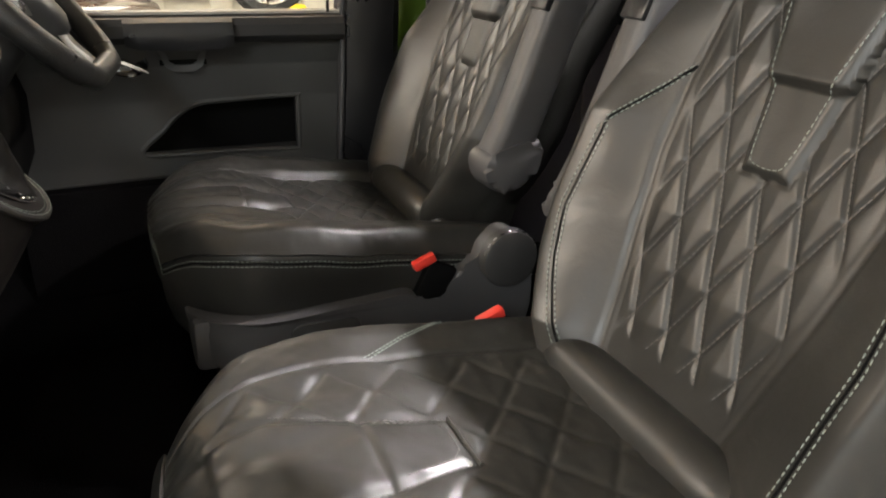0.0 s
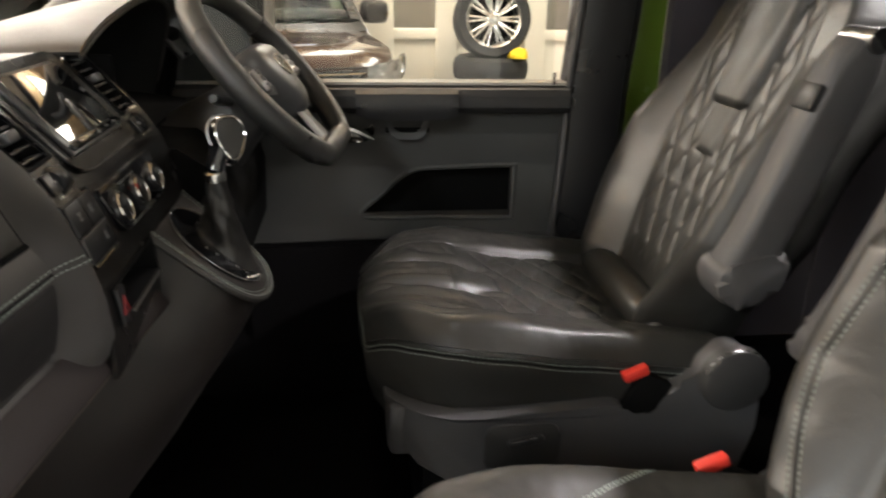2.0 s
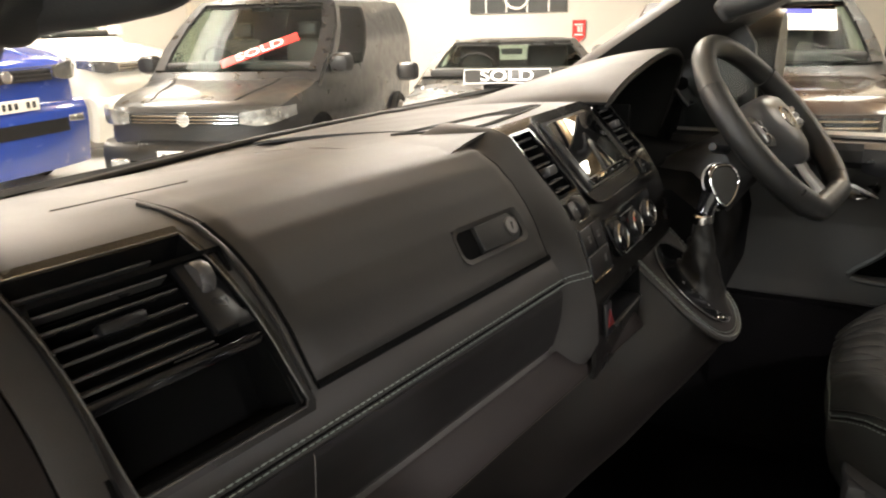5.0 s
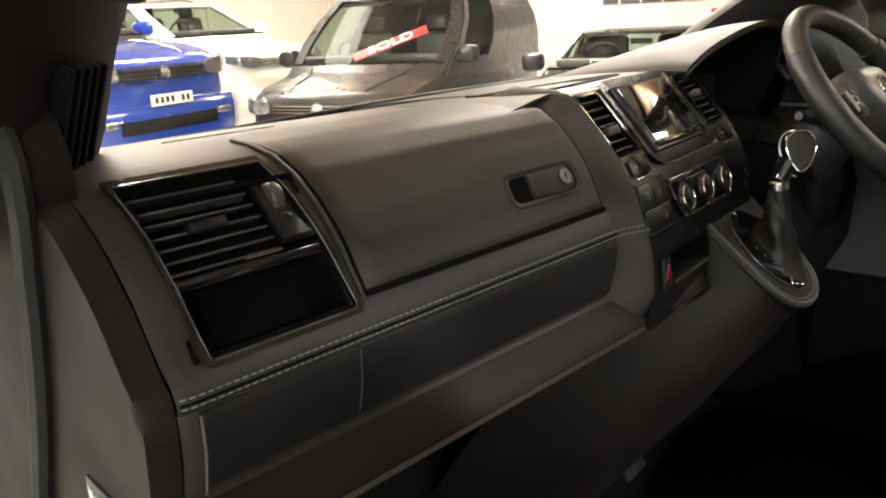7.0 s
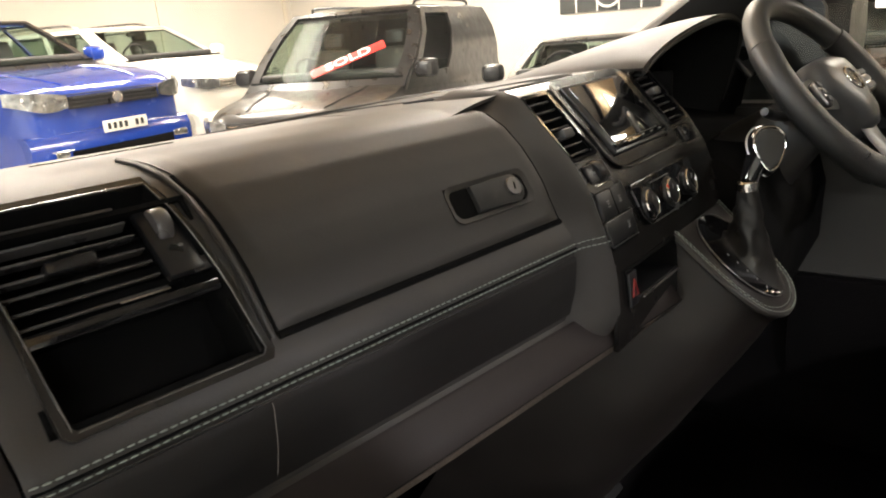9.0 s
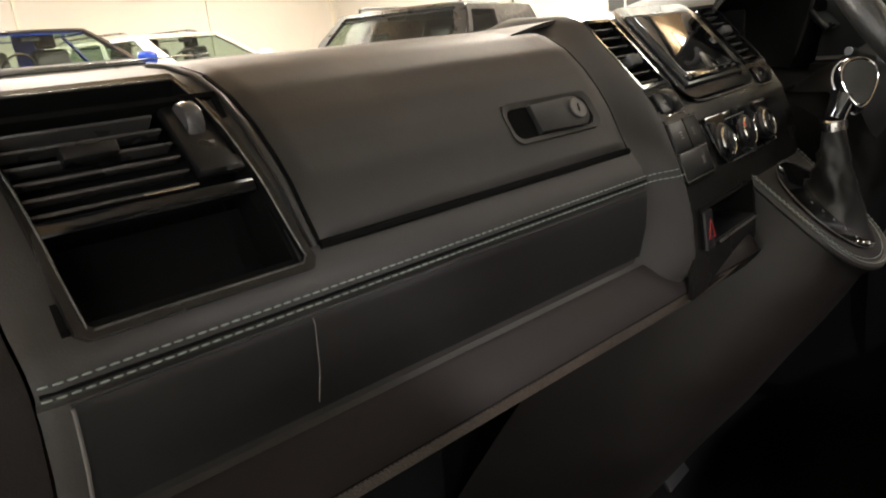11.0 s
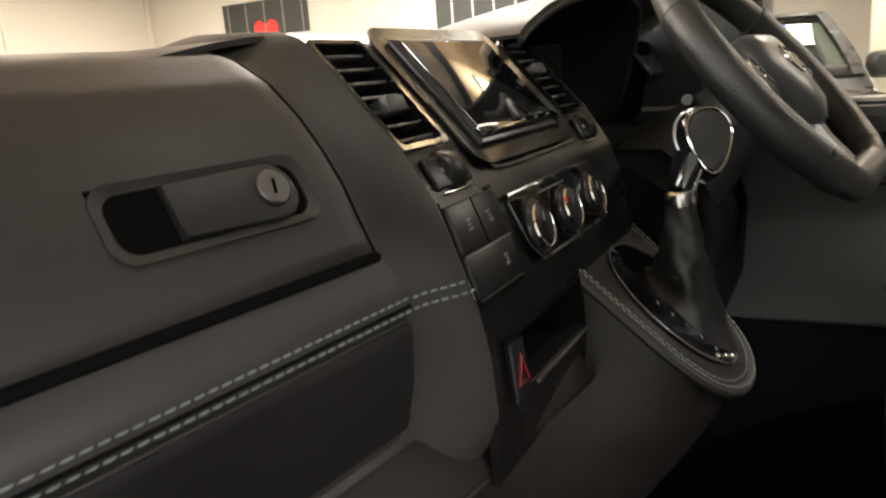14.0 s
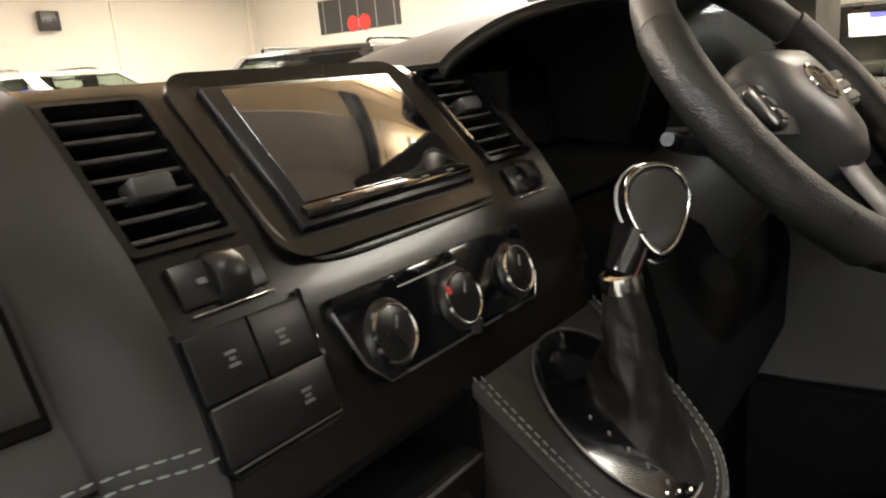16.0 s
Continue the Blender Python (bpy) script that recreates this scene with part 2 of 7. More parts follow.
def stitches(bm, pts, r=0.00075, dash=0.0052, gap=0.0022):
    """A row of thread stitches along a line."""
    pts = [Vector(p) for p in pts]
    run = [0.0]
    for a, b in zip(pts, pts[1:]):
        run.append(run[-1] + (b - a).length)

    def on(s):
        for i in range(len(pts) - 1):
            if s <= run[i + 1] or i == len(pts) - 2:
                w = (s - run[i]) / max(1e-9, run[i + 1] - run[i])
                return pts[i].lerp(pts[i + 1], w)
    s = 0.0
    while s + dash < run[-1]:
        tube(bm, [on(s), on(s + dash / 2), on(s + dash)], [r * 0.7, r, r * 0.7], 4)
        s += dash + gap
    return bm


def sheet(P, thick=0.0, skip=None, closed_v=False):
    """A surface through a grid of points, with a back face and rim when thick; skip(i, j) leaves a cell open."""
    bm = bmesh.new()
    nu, nv = len(P), len(P[0])
    P = [[Vector(p) for p in row] for row in P]
    front = [[bm.verts.new(p) for p in row] for row in P]
    back = None
    if thick:
        back = []
        for i in range(nu):
            row = []
            for j in range(nv):
                du = P[min(i + 1, nu - 1)][j] - P[max(i - 1, 0)][j]
                dv = P[i][min(j + 1, nv - 1)] - P[i][max(j - 1, 0)]
                nrm = du.cross(dv)
                nrm = nrm.normalized() if nrm.length > 1e-9 else Vector((0, 0, 0))
                row.append(bm.verts.new(P[i][j] - nrm * thick))
            back.append(row)
    open_cells = set()
    for i in range(nu - 1):
        for j in range(nv - 1):
            if skip and skip(i, j):
                open_cells.add((i, j))
                continue
            bm.faces.new((front[i][j], front[i + 1][j], front[i + 1][j + 1], front[i][j + 1]))
            if back:
                bm.faces.new((back[i][j], back[i][j + 1], back[i + 1][j + 1], back[i + 1][j]))
    if back:
        solid = lambda i, j: 0 <= i < nu - 1 and 0 <= j < nv - 1 and (i, j) not in open_cells
        for i in range(nu - 1):
            for j in range(nv):
                if solid(i, j) != solid(i, j - 1):
                    bm.faces.new((front[i][j], front[i + 1][j], back[i + 1][j], back[i][j]))
        for i in range(nu):
            for j in range(nv - 1):
                if solid(i, j) != solid(i - 1, j):
                    bm.faces.new((front[i][j], front[i][j + 1], back[i][j + 1], back[i][j]))
    bmesh.ops.delete(bm, geom=[v for v in bm.verts if not v.link_faces], context="VERTS")
    return bm


def loft(loops, caps=True):
    """A skin over closed loops of equal count."""
    bm = bmesh.new()
    rings = [[bm.verts.new(Vector(p)) for p in lp] for lp in loops]
    n = len(rings[0])
    for a, b in zip(rings, rings[1:]):
        for j in range(n):
            bm.faces.new((a[j], a[(j + 1) % n], b[(j + 1) % n], b[j]))
    if caps:
        bm.faces.new(rings[0][::-1])
        bm.faces.new(rings[-1])
    return bm


def lerp_table(rows, v):
    """Straight interpolation in rows of (key, value), keys rising."""
    if v <= rows[0][0]:
        return rows[0][1]
    for (a, p), (b, q) in zip(rows, rows[1:]):
        if v <= b:
            return p + (q - p) * (v - a) / (b - a)
    return rows[-1][1]


def frange(a, b, n):
    return [a + (b - a) * i / (n - 1) for i in range(n)]


def rounded(w, h, r, n=5):
    """A rectangle's outline with rounded corners, about its centre."""
    out = []
    for cx, cy, a0 in ((w / 2 - r, h / 2 - r, 0), (-w / 2 + r, h / 2 - r, 90), (-w / 2 + r, -h / 2 + r, 180), (w / 2 - r, -h / 2 + r, 270)):
        for i in range(n + 1):
            a = radians(a0 + 90 * i / n)
            out.append((cx + r * math.cos(a), cy + r * math.sin(a)))
    return out


def frame_bm(outer, inner, depth, m, lip=0.0):
    """A flat ring between two outlines of equal count, with depth."""
    bm = bmesh.new()
    n = len(outer)
    o1 = [bm.verts.new(m @ Vector((x, y, depth))) for x, y in outer]
    i1 = [bm.verts.new(m @ Vector((x, y, depth + lip))) for x, y in inner]
    o0 = [bm.verts.new(m @ Vector((x, y, 0))) for x, y in outer]
    i0 = [bm.verts.new(m @ Vector((x, y, 0))) for x, y in inner]
    for j in range(n):
        k = (j + 1) % n
        bm.faces.new((o1[j], o1[k], i1[k], i1[j]))
        bm.faces.new((o0[k], o0[j], i0[j], i0[k]))
        bm.faces.new((o0[j], o0[k], o1[k], o1[j]))
        bm.faces.new((i1[j], i1[k], i0[k], i0[j]))
    return bm


def letters(text, size, depth, m, material, name, parent, label=""):
    """Flat raised letters in the built-in font, centred at the pose m."""
    cu = bpy.data.curves.new(name, "FONT")
    cu.body, cu.size, cu.extrude, cu.align_x, cu.align_y = text, size, depth, "CENTER", "CENTER"
    tmp = bpy.data.objects.new(name, cu)
    me = bpy.data.meshes.new_from_object(tmp)
    bpy.data.objects.remove(tmp)
    bm = bmesh.new()
    bm.from_mesh(me)
    bmesh.ops.transform(bm, matrix=m, verts=bm.verts)
    return put(name, bm, material, parent, label)

# ---- the van's shell ----
MID = 1.05          # the van's middle line, y
SIDE = 0.80         # from the middle to the door trim


def slab(name, sx, sy, sz, where, material, label, bevel=0.0, rot=(0, 0, 0)):
    ob = part(name, box(sx, sy, sz, pose(0, 0, 0, *rot), bevel), material)
    ob.location = where
    return tagged(ob, label, name.split("_")[0], kind="structure")


slab("floor", 2.5, 1.62, 0.04, (0.30, MID, 0.43), CARPET, "black carpeted cab floor of a van")
# footwell wall in near-zero black, painting the shade under the dash
slab("wall_firewall", 0.04, 1.64, 0.9, (-0.80, MID, 0.86), VOID, "footwell wall beneath the dashboard, blackened as shade")
slab("wall_bulkhead", 0.05, 1.70, 1.42, (1.30, MID, 1.15), CABIN, "dark lined rear cabin wall of the van")
slab("wall_cabin", 0.54, 0.04, 1.46, (1.075, 1.945, 1.15), CABIN, "dark lined side panel behind the driver seat")
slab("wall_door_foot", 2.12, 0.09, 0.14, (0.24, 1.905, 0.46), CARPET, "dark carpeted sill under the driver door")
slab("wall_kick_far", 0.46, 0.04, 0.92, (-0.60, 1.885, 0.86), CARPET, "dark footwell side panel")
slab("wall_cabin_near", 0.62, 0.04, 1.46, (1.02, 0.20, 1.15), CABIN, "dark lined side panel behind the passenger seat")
slab("ceiling", 1.56, 1.62, 0.04, (0.50, MID, 1.88), LINING, "taupe fabric headlining of the van")
slab("trim_sill", 1.30, 0.14, 0.06, (-0.05, 0.22, 0.40), HARD, "black plastic door step of the van", 0.01)

LAMP_LENS = glow("lamp_lens", (1.0, 0.95, 0.9), 4.0)
for lx, ly in ((1.10, 0.80), (1.06, 1.20)):
    lampth = thing("roof_lamp", (lx, ly, 1.86), "unseen round roof lamp assumed in the rear cabin", "lamp", "rear roof lamps")
    put("rim", lathe(bmesh.new(), [(0.052, 0.0), (0.050, -0.010), (0.044, -0.012), (0.042, -0.004)], pose(lx, ly, 1.86), 24), STEEL, lampth)
    put("lens", lathe(bmesh.new(), [(0.042, -0.006), (0.0, -0.008)], pose(lx, ly, 1.86), 24), LAMP_LENS, lampth)
# body of the added cab lamp, out of view
dome = thing("cab_fill_lamp", (0.0, 1.05, 1.86), "unseen oblong lamp added on the cab headlining", "lamp")
put("bezel", frame_bm(rounded(0.17, 0.11, 0.02), rounded(0.13, 0.08, 0.014), 0.010, pose(0.0, 1.05, 1.860, 180, 0, 0)), GREY, dome)
put("lens", prism(bmesh.new(), rounded(0.13, 0.08, 0.014), 0.0, 0.006, pose(0.0, 1.05, 1.860, 180, 0, 0)), LAMP_LENS, dome, "pale glowing lens")
# the black glossy locker opening in the rear cabin wall
locker = thing("cabin_locker", (1.26, 1.56, 1.20), "black glossy locker slot in the rear cabin wall", "locker")
put("frame", frame_bm(rounded(0.42, 0.13, 0.012), rounded(0.39, 0.10, 0.008), 0.012, Matrix.Translation((1.274, 1.545, 1.268)) @ Matrix(((0, 0, -1, 0), (1, 0, 0, 0), (0, 1, 0, 0), (0, 0, 0, 1)))), PIANO, locker)
put("flap", box(0.006, 0.385, 0.095, pose(1.270, 1.545, 1.268), 0.002), PIANO, locker)
put("catch", box(0.012, 0.05, 0.012, pose(1.262, 1.56, 1.300), 0.003), CHROME, locker, "bright metal catch")

# windscreen pillars: inner edge, swept back towards the roof
PILLAR = [(-0.60, 0.375, 1.28), (-0.530, 0.393, 1.35), (-0.475, 0.402, 1.45), (-0.41, 0.405, 1.515), (-0.28, 0.42, 1.63), (-0.02, 0.45, 1.80), (0.08, 0.47, 1.87)]
PILLAR_FAR = [(-0.64, 0.37, 1.28), (-0.467, 0.40, 1.40), (-0.294, 0.40, 1.516), (0.0, 0.43, 1.71), (0.10, 0.44, 1.78), (0.20, 0.45, 1.87)]


def pillar(name, side, label):
    """side +1: at low y; -1: at high y."""
    loops = []
    for x, y, z in smooth_line(PILLAR if side > 0 else PILLAR_FAR, 4):
        yy = y if side > 0 else 2 * MID - y
        w = 0.20
        lp = []
        far = 1.0 if side > 0 else 1.9
        for dx, dy in ((0.0, 0.0), (0.018, -0.015), (0.05, -0.05), (0.09, -0.11), (0.10, -w), (0.02, -w), (-0.06, -0.17), (-0.05, -0.06), (-0.02, -0.012)):
            lp.append((x + dx * (far if dx > 0 else 1), yy + side * dy, z))
        loops.append(lp)
    th = thing(name, (-0.6, MID - side * 0.72, 1.30), label, "pillar", kind="structure")
    put("trim", loft(loops), PILB if side > 0 else HARD, th)
    return th


pil_l = pillar("pillar_near", 1, "black grained windscreen pillar trim with slotted vent")
pil_r = pillar("pillar_far", -1, "black grained windscreen pillar trim")
# demister slots at the foot of the near pillar
for k in range(5):
    f = 0.42 + 0.16 * k
    ey = Vector((0.49, 0.07, 0.87)).normalized()
    ex = Vector((0.07, -0.075, 0.0)).normalized()
    ez = ex.cross(ey).normalized()
    ex = ey.cross(ez)
    c = Vector((-0.503, 0.398, 1.392)) + Vector((0.07, -0.075, 0)) * f
    put("slot", box(0.0068, 0.100, 0.014, Matrix(((ex.x, ey.x, ez.x, c.x), (ex.y, ey.y, ez.y, c.y), (ex.z, ey.z, ez.z, c.z), (0, 0, 0, 1))), 0.001), VOID, pil_l, "dark vertical vent slot")


def grab_handle(side):
    f = lambda y: y if side > 0 else 2 * MID - y
    h = thing("grab_handle", (-0.3, f(0.40), 1.5), "black grab handle on the windscreen pillar", "handle", "pillar grab handles")
    line = [(-0.415, 0.405, 1.512), (-0.36, 0.425, 1.513), (-0.31, 0.432, 1.522), (-0.255, 0.430, 1.56), (-0.20, 0.425, 1.64)] if side > 0 else [(-0.20, 0.42, 1.50), (-0.13, 0.45, 1.515), (-0.05, 0.455, 1.56), (0.02, 0.44, 1.63)]
    pts = smooth_line([(x, f(y), z) for x, y, z in line], 6)
    put("grip", tube(bmesh.new(), pts, [0.026 - 0.008 * math.sin(math.pi * i / (len(pts) - 1)) for i in range(len(pts))], 12), HARD, h)
    for p in (pts[0], pts[-1]):
        put("mount", box(0.06, 0.05, 0.05, Matrix.Translation(p - Vector((0.0, side * 0.02, 0.0))) @ pose(0, 0, 0, 0, -38, 0), 0.014, 3), HARD, h)


grab_handle(1)
grab_handle(-1)

# windscreen
ws = []
for s in frange(0, 1, 9):
    row = []
    for y in frange(0.36, 1.74, 13):
        c = 1 - ((y - MID) / 0.70) ** 2
        row.append((-0.665 - 0.10 * c + s * 0.83, y, 1.315 + s * 0.545 + 0.02 * c))
    ws.append(row)
ob = tagged(part("windscreen", sheet(ws), SCREENPANE), "clear raked windscreen of the van", "windscreen", kind="structure")
ob.visible_shadow = False
rub = [(-0.672 - 0.10 * (1 - ((y - MID) / 0.70) ** 2), y, 1.316) for y in frange(0.36, 1.74, 24)]
tagged(part("windscreen_seal", tube(bmesh.new(), rub, 0.005, 8), RUBBER), "black rubber seal along the windscreen foot", "seal", kind="structure")
# bonnet
bon = []
for x in frange(-0.80, -1.72, 12):
    row = []
    t = (-0.80 - x) / 0.92
    for y in frange(0.28, 1.82, 15):
        c = ((y - MID) / 0.77) ** 2
        row.append((x - 0.10 * (1 - c) * t, y, 1.25 - 0.20 * t - 0.22 * t ** 4 - 0.07 * c * c))
    bon.append(row)
BLACKCAR = mat("black_car_paint", (0.010, 0.010, 0.011), 0.18, vary=0.05, coat=1.0, rough_vary=0.05)
tagged(part("van_bonnet", sheet(bon, 0.012), BLACKCAR), "glossy black bonnet of the van beyond the windscreen", "bonnet", kind="structure")
for k in range(2):
    y0 = 0.55 + 0.62 * k
    wp = thing("wiper", (-0.80, y0, 1.27), "black wiper arm lying along the windscreen foot", "wiper", "windscreen wipers")
    put("arm", tube(bmesh.new(), smooth_line([(-0.83, y0, 1.255), (-0.835, y0 + 0.20, 1.282), (-0.83, y0 + 0.42, 1.287)], 6), 0.006, 6), SATIN, wp)
    put("blade", box(0.012, 0.50, 0.012, pose(-0.826, y0 + 0.27, 1.297), 0.004), RUBBER, wp)

# ---- dashboard ----
dash = thing("dashboard", (-0.45, MID, 1.0), "black leather-covered van dashboard with pale double stitching", "dashboard")
# height and setback of the passenger side's face, from the shelf below to the windscreen
FACE = [(-0.40, 0.97), (-0.15, 0.985), (-0.055, 1.000), (-0.012, 1.012), (0.012, 1.032), (0.032, 1.056), (0.021, 1.072), (0.007, 1.089), (0.000, 1.096),
        (0.004, 1.106), (0.012, 1.140), (0.014, 1.172), (0.0125, 1.1785), (0.016, 1.184), (0.016, 1.189), (0.012, 1.202), (0.000, 1.218), (-0.012, 1.240), (-0.023, 1.262), (-0.037, 1.282),
        (-0.055, 1.303), (-0.078, 1.323), (-0.106, 1.338), (-0.140, 1.346), (-0.190, 1.350), (-0.27, 1.347), (-0.37, 1.333), (-0.42, 1.320)]


def dash_foot(y):
    return -0.250 - 0.115 * (0.87 - y) if y > 0.32 else -0.3133 - 0.35 * (0.32 - y)


def dash_pt(y, k, off=0.0):
    """The point k rows up the face at y; k may lie between rows. off: metres outwards."""
    i = min(int(k), len(FACE) - 2)
    w = k - i
    dx, z = [a + (b - a) * w for a, b in zip(FACE[i], FACE[i + 1])]
    a, b = FACE[max(i - (1 if w < 0.5 else 0), 0)], FACE[min(i + (1 if w < 0.5 else 2), len(FACE) - 1)]
    t = Vector((b[0] - a[0], 0, b[1] - a[1])).normalized()
    n = Vector((t.z, 0, -t.x))
    full = max(0.0, min(1.0, (y - 0.62) / 0.28))
    if dx < 0:
        dx *= 1 - 0.16 * full * (1 if dx > -0.14 else 0.3)
    return Vector((dash_foot(y) + dx, y, z)) + n * off


def k_at(z):
    """The row at height z on the face between the stitching and the top."""
    for i in range(13, 24):
        if FACE[i][1] <= z <= FACE[i + 1][1]:
            return i + (z - FACE[i][1]) / (FACE[i + 1][1] - FACE[i][1])
    return 24


VENT_Y0, VENT_Y1, VENT_Z0, VENT_Z1 = 0.343, 0.484, 1.2125, 1.334
ys = sorted(set([0.310, 0.314, 0.32, VENT_Y0, VENT_Y1] + frange(0.36, 0.47, 6) + frange(0.50, 0.882, 24)))
ks = sorted(set([i * 0.5 for i in range(2 * len(FACE) - 1)] + [k_at(VENT_Z0), k_at(VENT_Z1)]))
ka, kb = k_at(VENT_Z0) - 1e-6, k_at(VENT_Z1) + 1e-6
put("passenger_face", sheet([[dash_pt(y, k) for k in ks] for y in ys], 0.003, lambda i, j: VENT_Y0 <= ys[i] < VENT_Y1 and ka <= ks[j] < kb - 1e-5), DASH, dash)
# the dark band under the stitching, and the padded roll with its woven underside
put("knee_panel", sheet([[dash_pt(y, k, 0.0025) for k in frange(9.0, 11.9, 10)] for y in frange(0.325, 0.884, 20)], 0.003), KNEE, dash, "smooth black panel under the stitched seam")
put("roll", sheet([[dash_pt(y, k, 0.0025) for k in frange(4.95, 7.6, 10)] for y in frange(0.316, 1.105, 24)], 0.003), PAD, dash, "brownish black padded lip")
put("lip_seam", tube(bmesh.new(), [dash_pt(y, 4.9, 0.002) for y in frange(0.316, 1.105, 24)], 0.0016, 6), VOID, dash)
put("roll_underside", sheet([[dash_pt(y, k, 0.002) for k in frange(3.0, 4.85, 6)] for y in frange(0.34, 1.04, 15)], 0.003), WEAVE, dash, "coarse woven fabric underside")
ribs = bmesh.new()
for y in frange(0.345, 1.030, 150):
    tube(ribs, [dash_pt(y + 0.012 * (k - 3.0), k, 0.0030) for k in frange(3.1, 4.8, 5)], 0.0014, 5)
put("woven_ribs", ribs, WEAVE, dash, "coarse diagonal ribs of woven fabric")
put("under_fold", sheet([[dash_pt(y, k, 0.003) for k in frange(1.0, 4.85, 9)] for y in frange(1.035, 1.115, 5)], 0.003), PAD, dash)
put("under_pad", sheet([[dash_pt(y, k, 0.002) for k in frange(0.5, 3.0, 6)] for y in frange(0.34, 1.11, 15)], 0.003), PAD, dash)
for z, r in ((1.1855, 0.0010), (1.1925, 0.0010)):
    k = k_at(z) if z > 1.189 else 13.3
    put("stitching", stitches(bmesh.new(), [dash_pt(y, k, 0.0012) for y in frange(0.312, 0.884, 60)]), THREAD, dash, "pale stitched seam")
put("seam_groove", tube(bmesh.new(), [dash_pt(y, 13.75, 0.0002) for y in frange(0.312, 0.884, 40)], 0.0012, 6), VOID, dash)
# upright joints on the dark band, and a pale line painting its edge's glint
put("panel_joint", tube(bmesh.new(), [dash_pt(0.478, k, 0.0032) for k in frange(9.2, 11.7, 8)], 0.0005, 5), THREADK, dash)
put("panel_joint", tube(bmesh.new(), [dash_pt(0.325, k, 0.004) for k in frange(8.6, 11.7, 8)], 0.0012, 5), THREADK, dash)
put("panel_glint", tube(bmesh.new(), [dash_pt(y, k_at(1.165), 0.0046) for y in frange(0.436, 0.560, 12)], 0.0007, 5), EDGE, dash, "pale line painted as a glint on the lower panel")
# end panel towards the door
end = [(p.x, p.z) for p in (dash_pt(0.310, k, -0.0015) for k in (0, 1, 2, 3, 4, 5, 5.6))]
end += [(p.x, p.y) for p in smooth_line([(dash_pt(0.310, k).x - 0.002, dash_pt(0.310, k).z, 0) for k in (7.5, 10, 14, 16, 18, 20, 21, 22, 24, 27)], 4)]
endm = Matrix(((1, 0, 0, 0), (0, 0, -1, 0.3085), (0, 1, 0, 0), (0, 0, 0, 1)))
put("end_panel", prism(bmesh.new(), end, 0.0, 0.027, endm, 0.009), ENDP, dash, "dark grey moulded end panel")
# rubber seal of the door opening and the dark hinge pillar ahead of it
edge = [(-0.70, 1.475), (-0.55, 1.465), (-0.45, 1.425), (-0.415, 1.38), (-0.414, 1.335), (-0.429, 1.284), (-0.443, 1.233), (-0.462, 1.178), (-0.487, 1.116), (-0.544, 0.981), (-0.60, 0.75), (-0.60, 0.40)]
edge = [(p.x, p.y) for p in smooth_line([(x, z, 0) for x, z in edge], 4)]
tagged(part("door_seal", tube(bmesh.new(), [(x, 0.274, z) for x, z in edge], 0.010, 8), RUBBER), "black rubber seal of the open passenger door", "seal", kind="structure")
tagged(part("pillar_hinge", prism(bmesh.new(), edge + [(-0.95, 0.40), (-0.95, 1.475)], 0.0, 0.05, Matrix(((1, 0, 0, 0), (0, 0, 1, 0.266), (0, 1, 0, 0), (0, 0, 0, 1)))), PILB), "dark hinge pillar beside the open door", "pillar", kind="structure")
tagged(part("wall_kick_near", box(0.30, 0.03, 0.60, pose(-0.48, 0.300, 0.70)), CARPET), "dark footwell side panel by the open door", "wall", kind="structure")
swm = pose(-0.399, 0.281, 1.079, 0, 10, 0)
sw = box(0.050, 0.005, 0.031, swm, 0.002)
asw = put("airbag_switch", sw, SATIN, dash, "black switch plate with white symbols")
swf = swm @ Matrix(((1, 0, 0, 0), (0, 0, -1, -0.003), (0, 1, 0, 0), (0, 0, 0, 1)))
letters("ON", 0.0085, 0.0003, swf @ pose(0.014, 0.0075, 0), MARKW, "lettering", asw, "white ON lettering")
letters("OFF", 0.0085, 0.0003, swf @ pose(0.014, -0.0085, 0), MARKW, "lettering", asw, "white OFF lettering")
for dx, w, h in ((-0.018, 0.003, 0.012), (-0.0135, 0.003, 0.009)):
    put("symbol", box(w, h, 0.0006, swf @ pose(dx, 0.001, 0, 0, 0, 8)), MARKW, asw, "small white seat symbol")
put("lock_slot", lathe(bmesh.new(), [(0.0, 0.0), (0.0065, 0.0), (0.0065, 0.002), (0.005, 0.003), (0.0, 0.003)], swf @ pose(-0.003, -0.001, -0.001), 20), STEEL, asw)

# glove box lid with its recessed pull
LY0, LY1 = 0.505, 0.876
lys = sorted(set(frange(LY0, LY1, 44) + [0.729, 0.849]))
lks = sorted(set(frange(k_at(1.2215), 24.4, 44) + [k_at(1.250), k_at(1.281)]))
# black tube draws the shadow line under the lid
put("lid_shadow_gap", tube(bmesh.new(), [dash_pt(y, k_at(1.2185), 0.0010) for y in frange(LY0 - 0.002, LY1 + 0.002, 40)], 0.0034, 6), VOID, dash)
put("gap", sheet([[dash_pt(y, k, 0.0010) for k in frange(k_at(1.2185), 22.0, 30)] for y in frange(LY0 - 0.003, LY1 + 0.003, 24)], 0.001), VOID, dash)


def lid_off(y, k):
    e = min(y - LY0, LY1 - y, (k - lks[0]) * 0.02)
    return (0.0012 + 0.0026 * min(1, max(0, e) / 0.004) ** 0.5) * max(0.02, min(1, (24.4 - k) / 2.0))


lid = put("glovebox_lid", sheet([[dash_pt(y, k, lid_off(y, k)) for k in lks] for y in lys], 0.002, lambda i, j: 0.729 <= lys[i] < 0.8489 and k_at(1.250) <= lks[j] < k_at(1.281) - 1e-6), DASH, dash, "black leather-covered glove box lid")
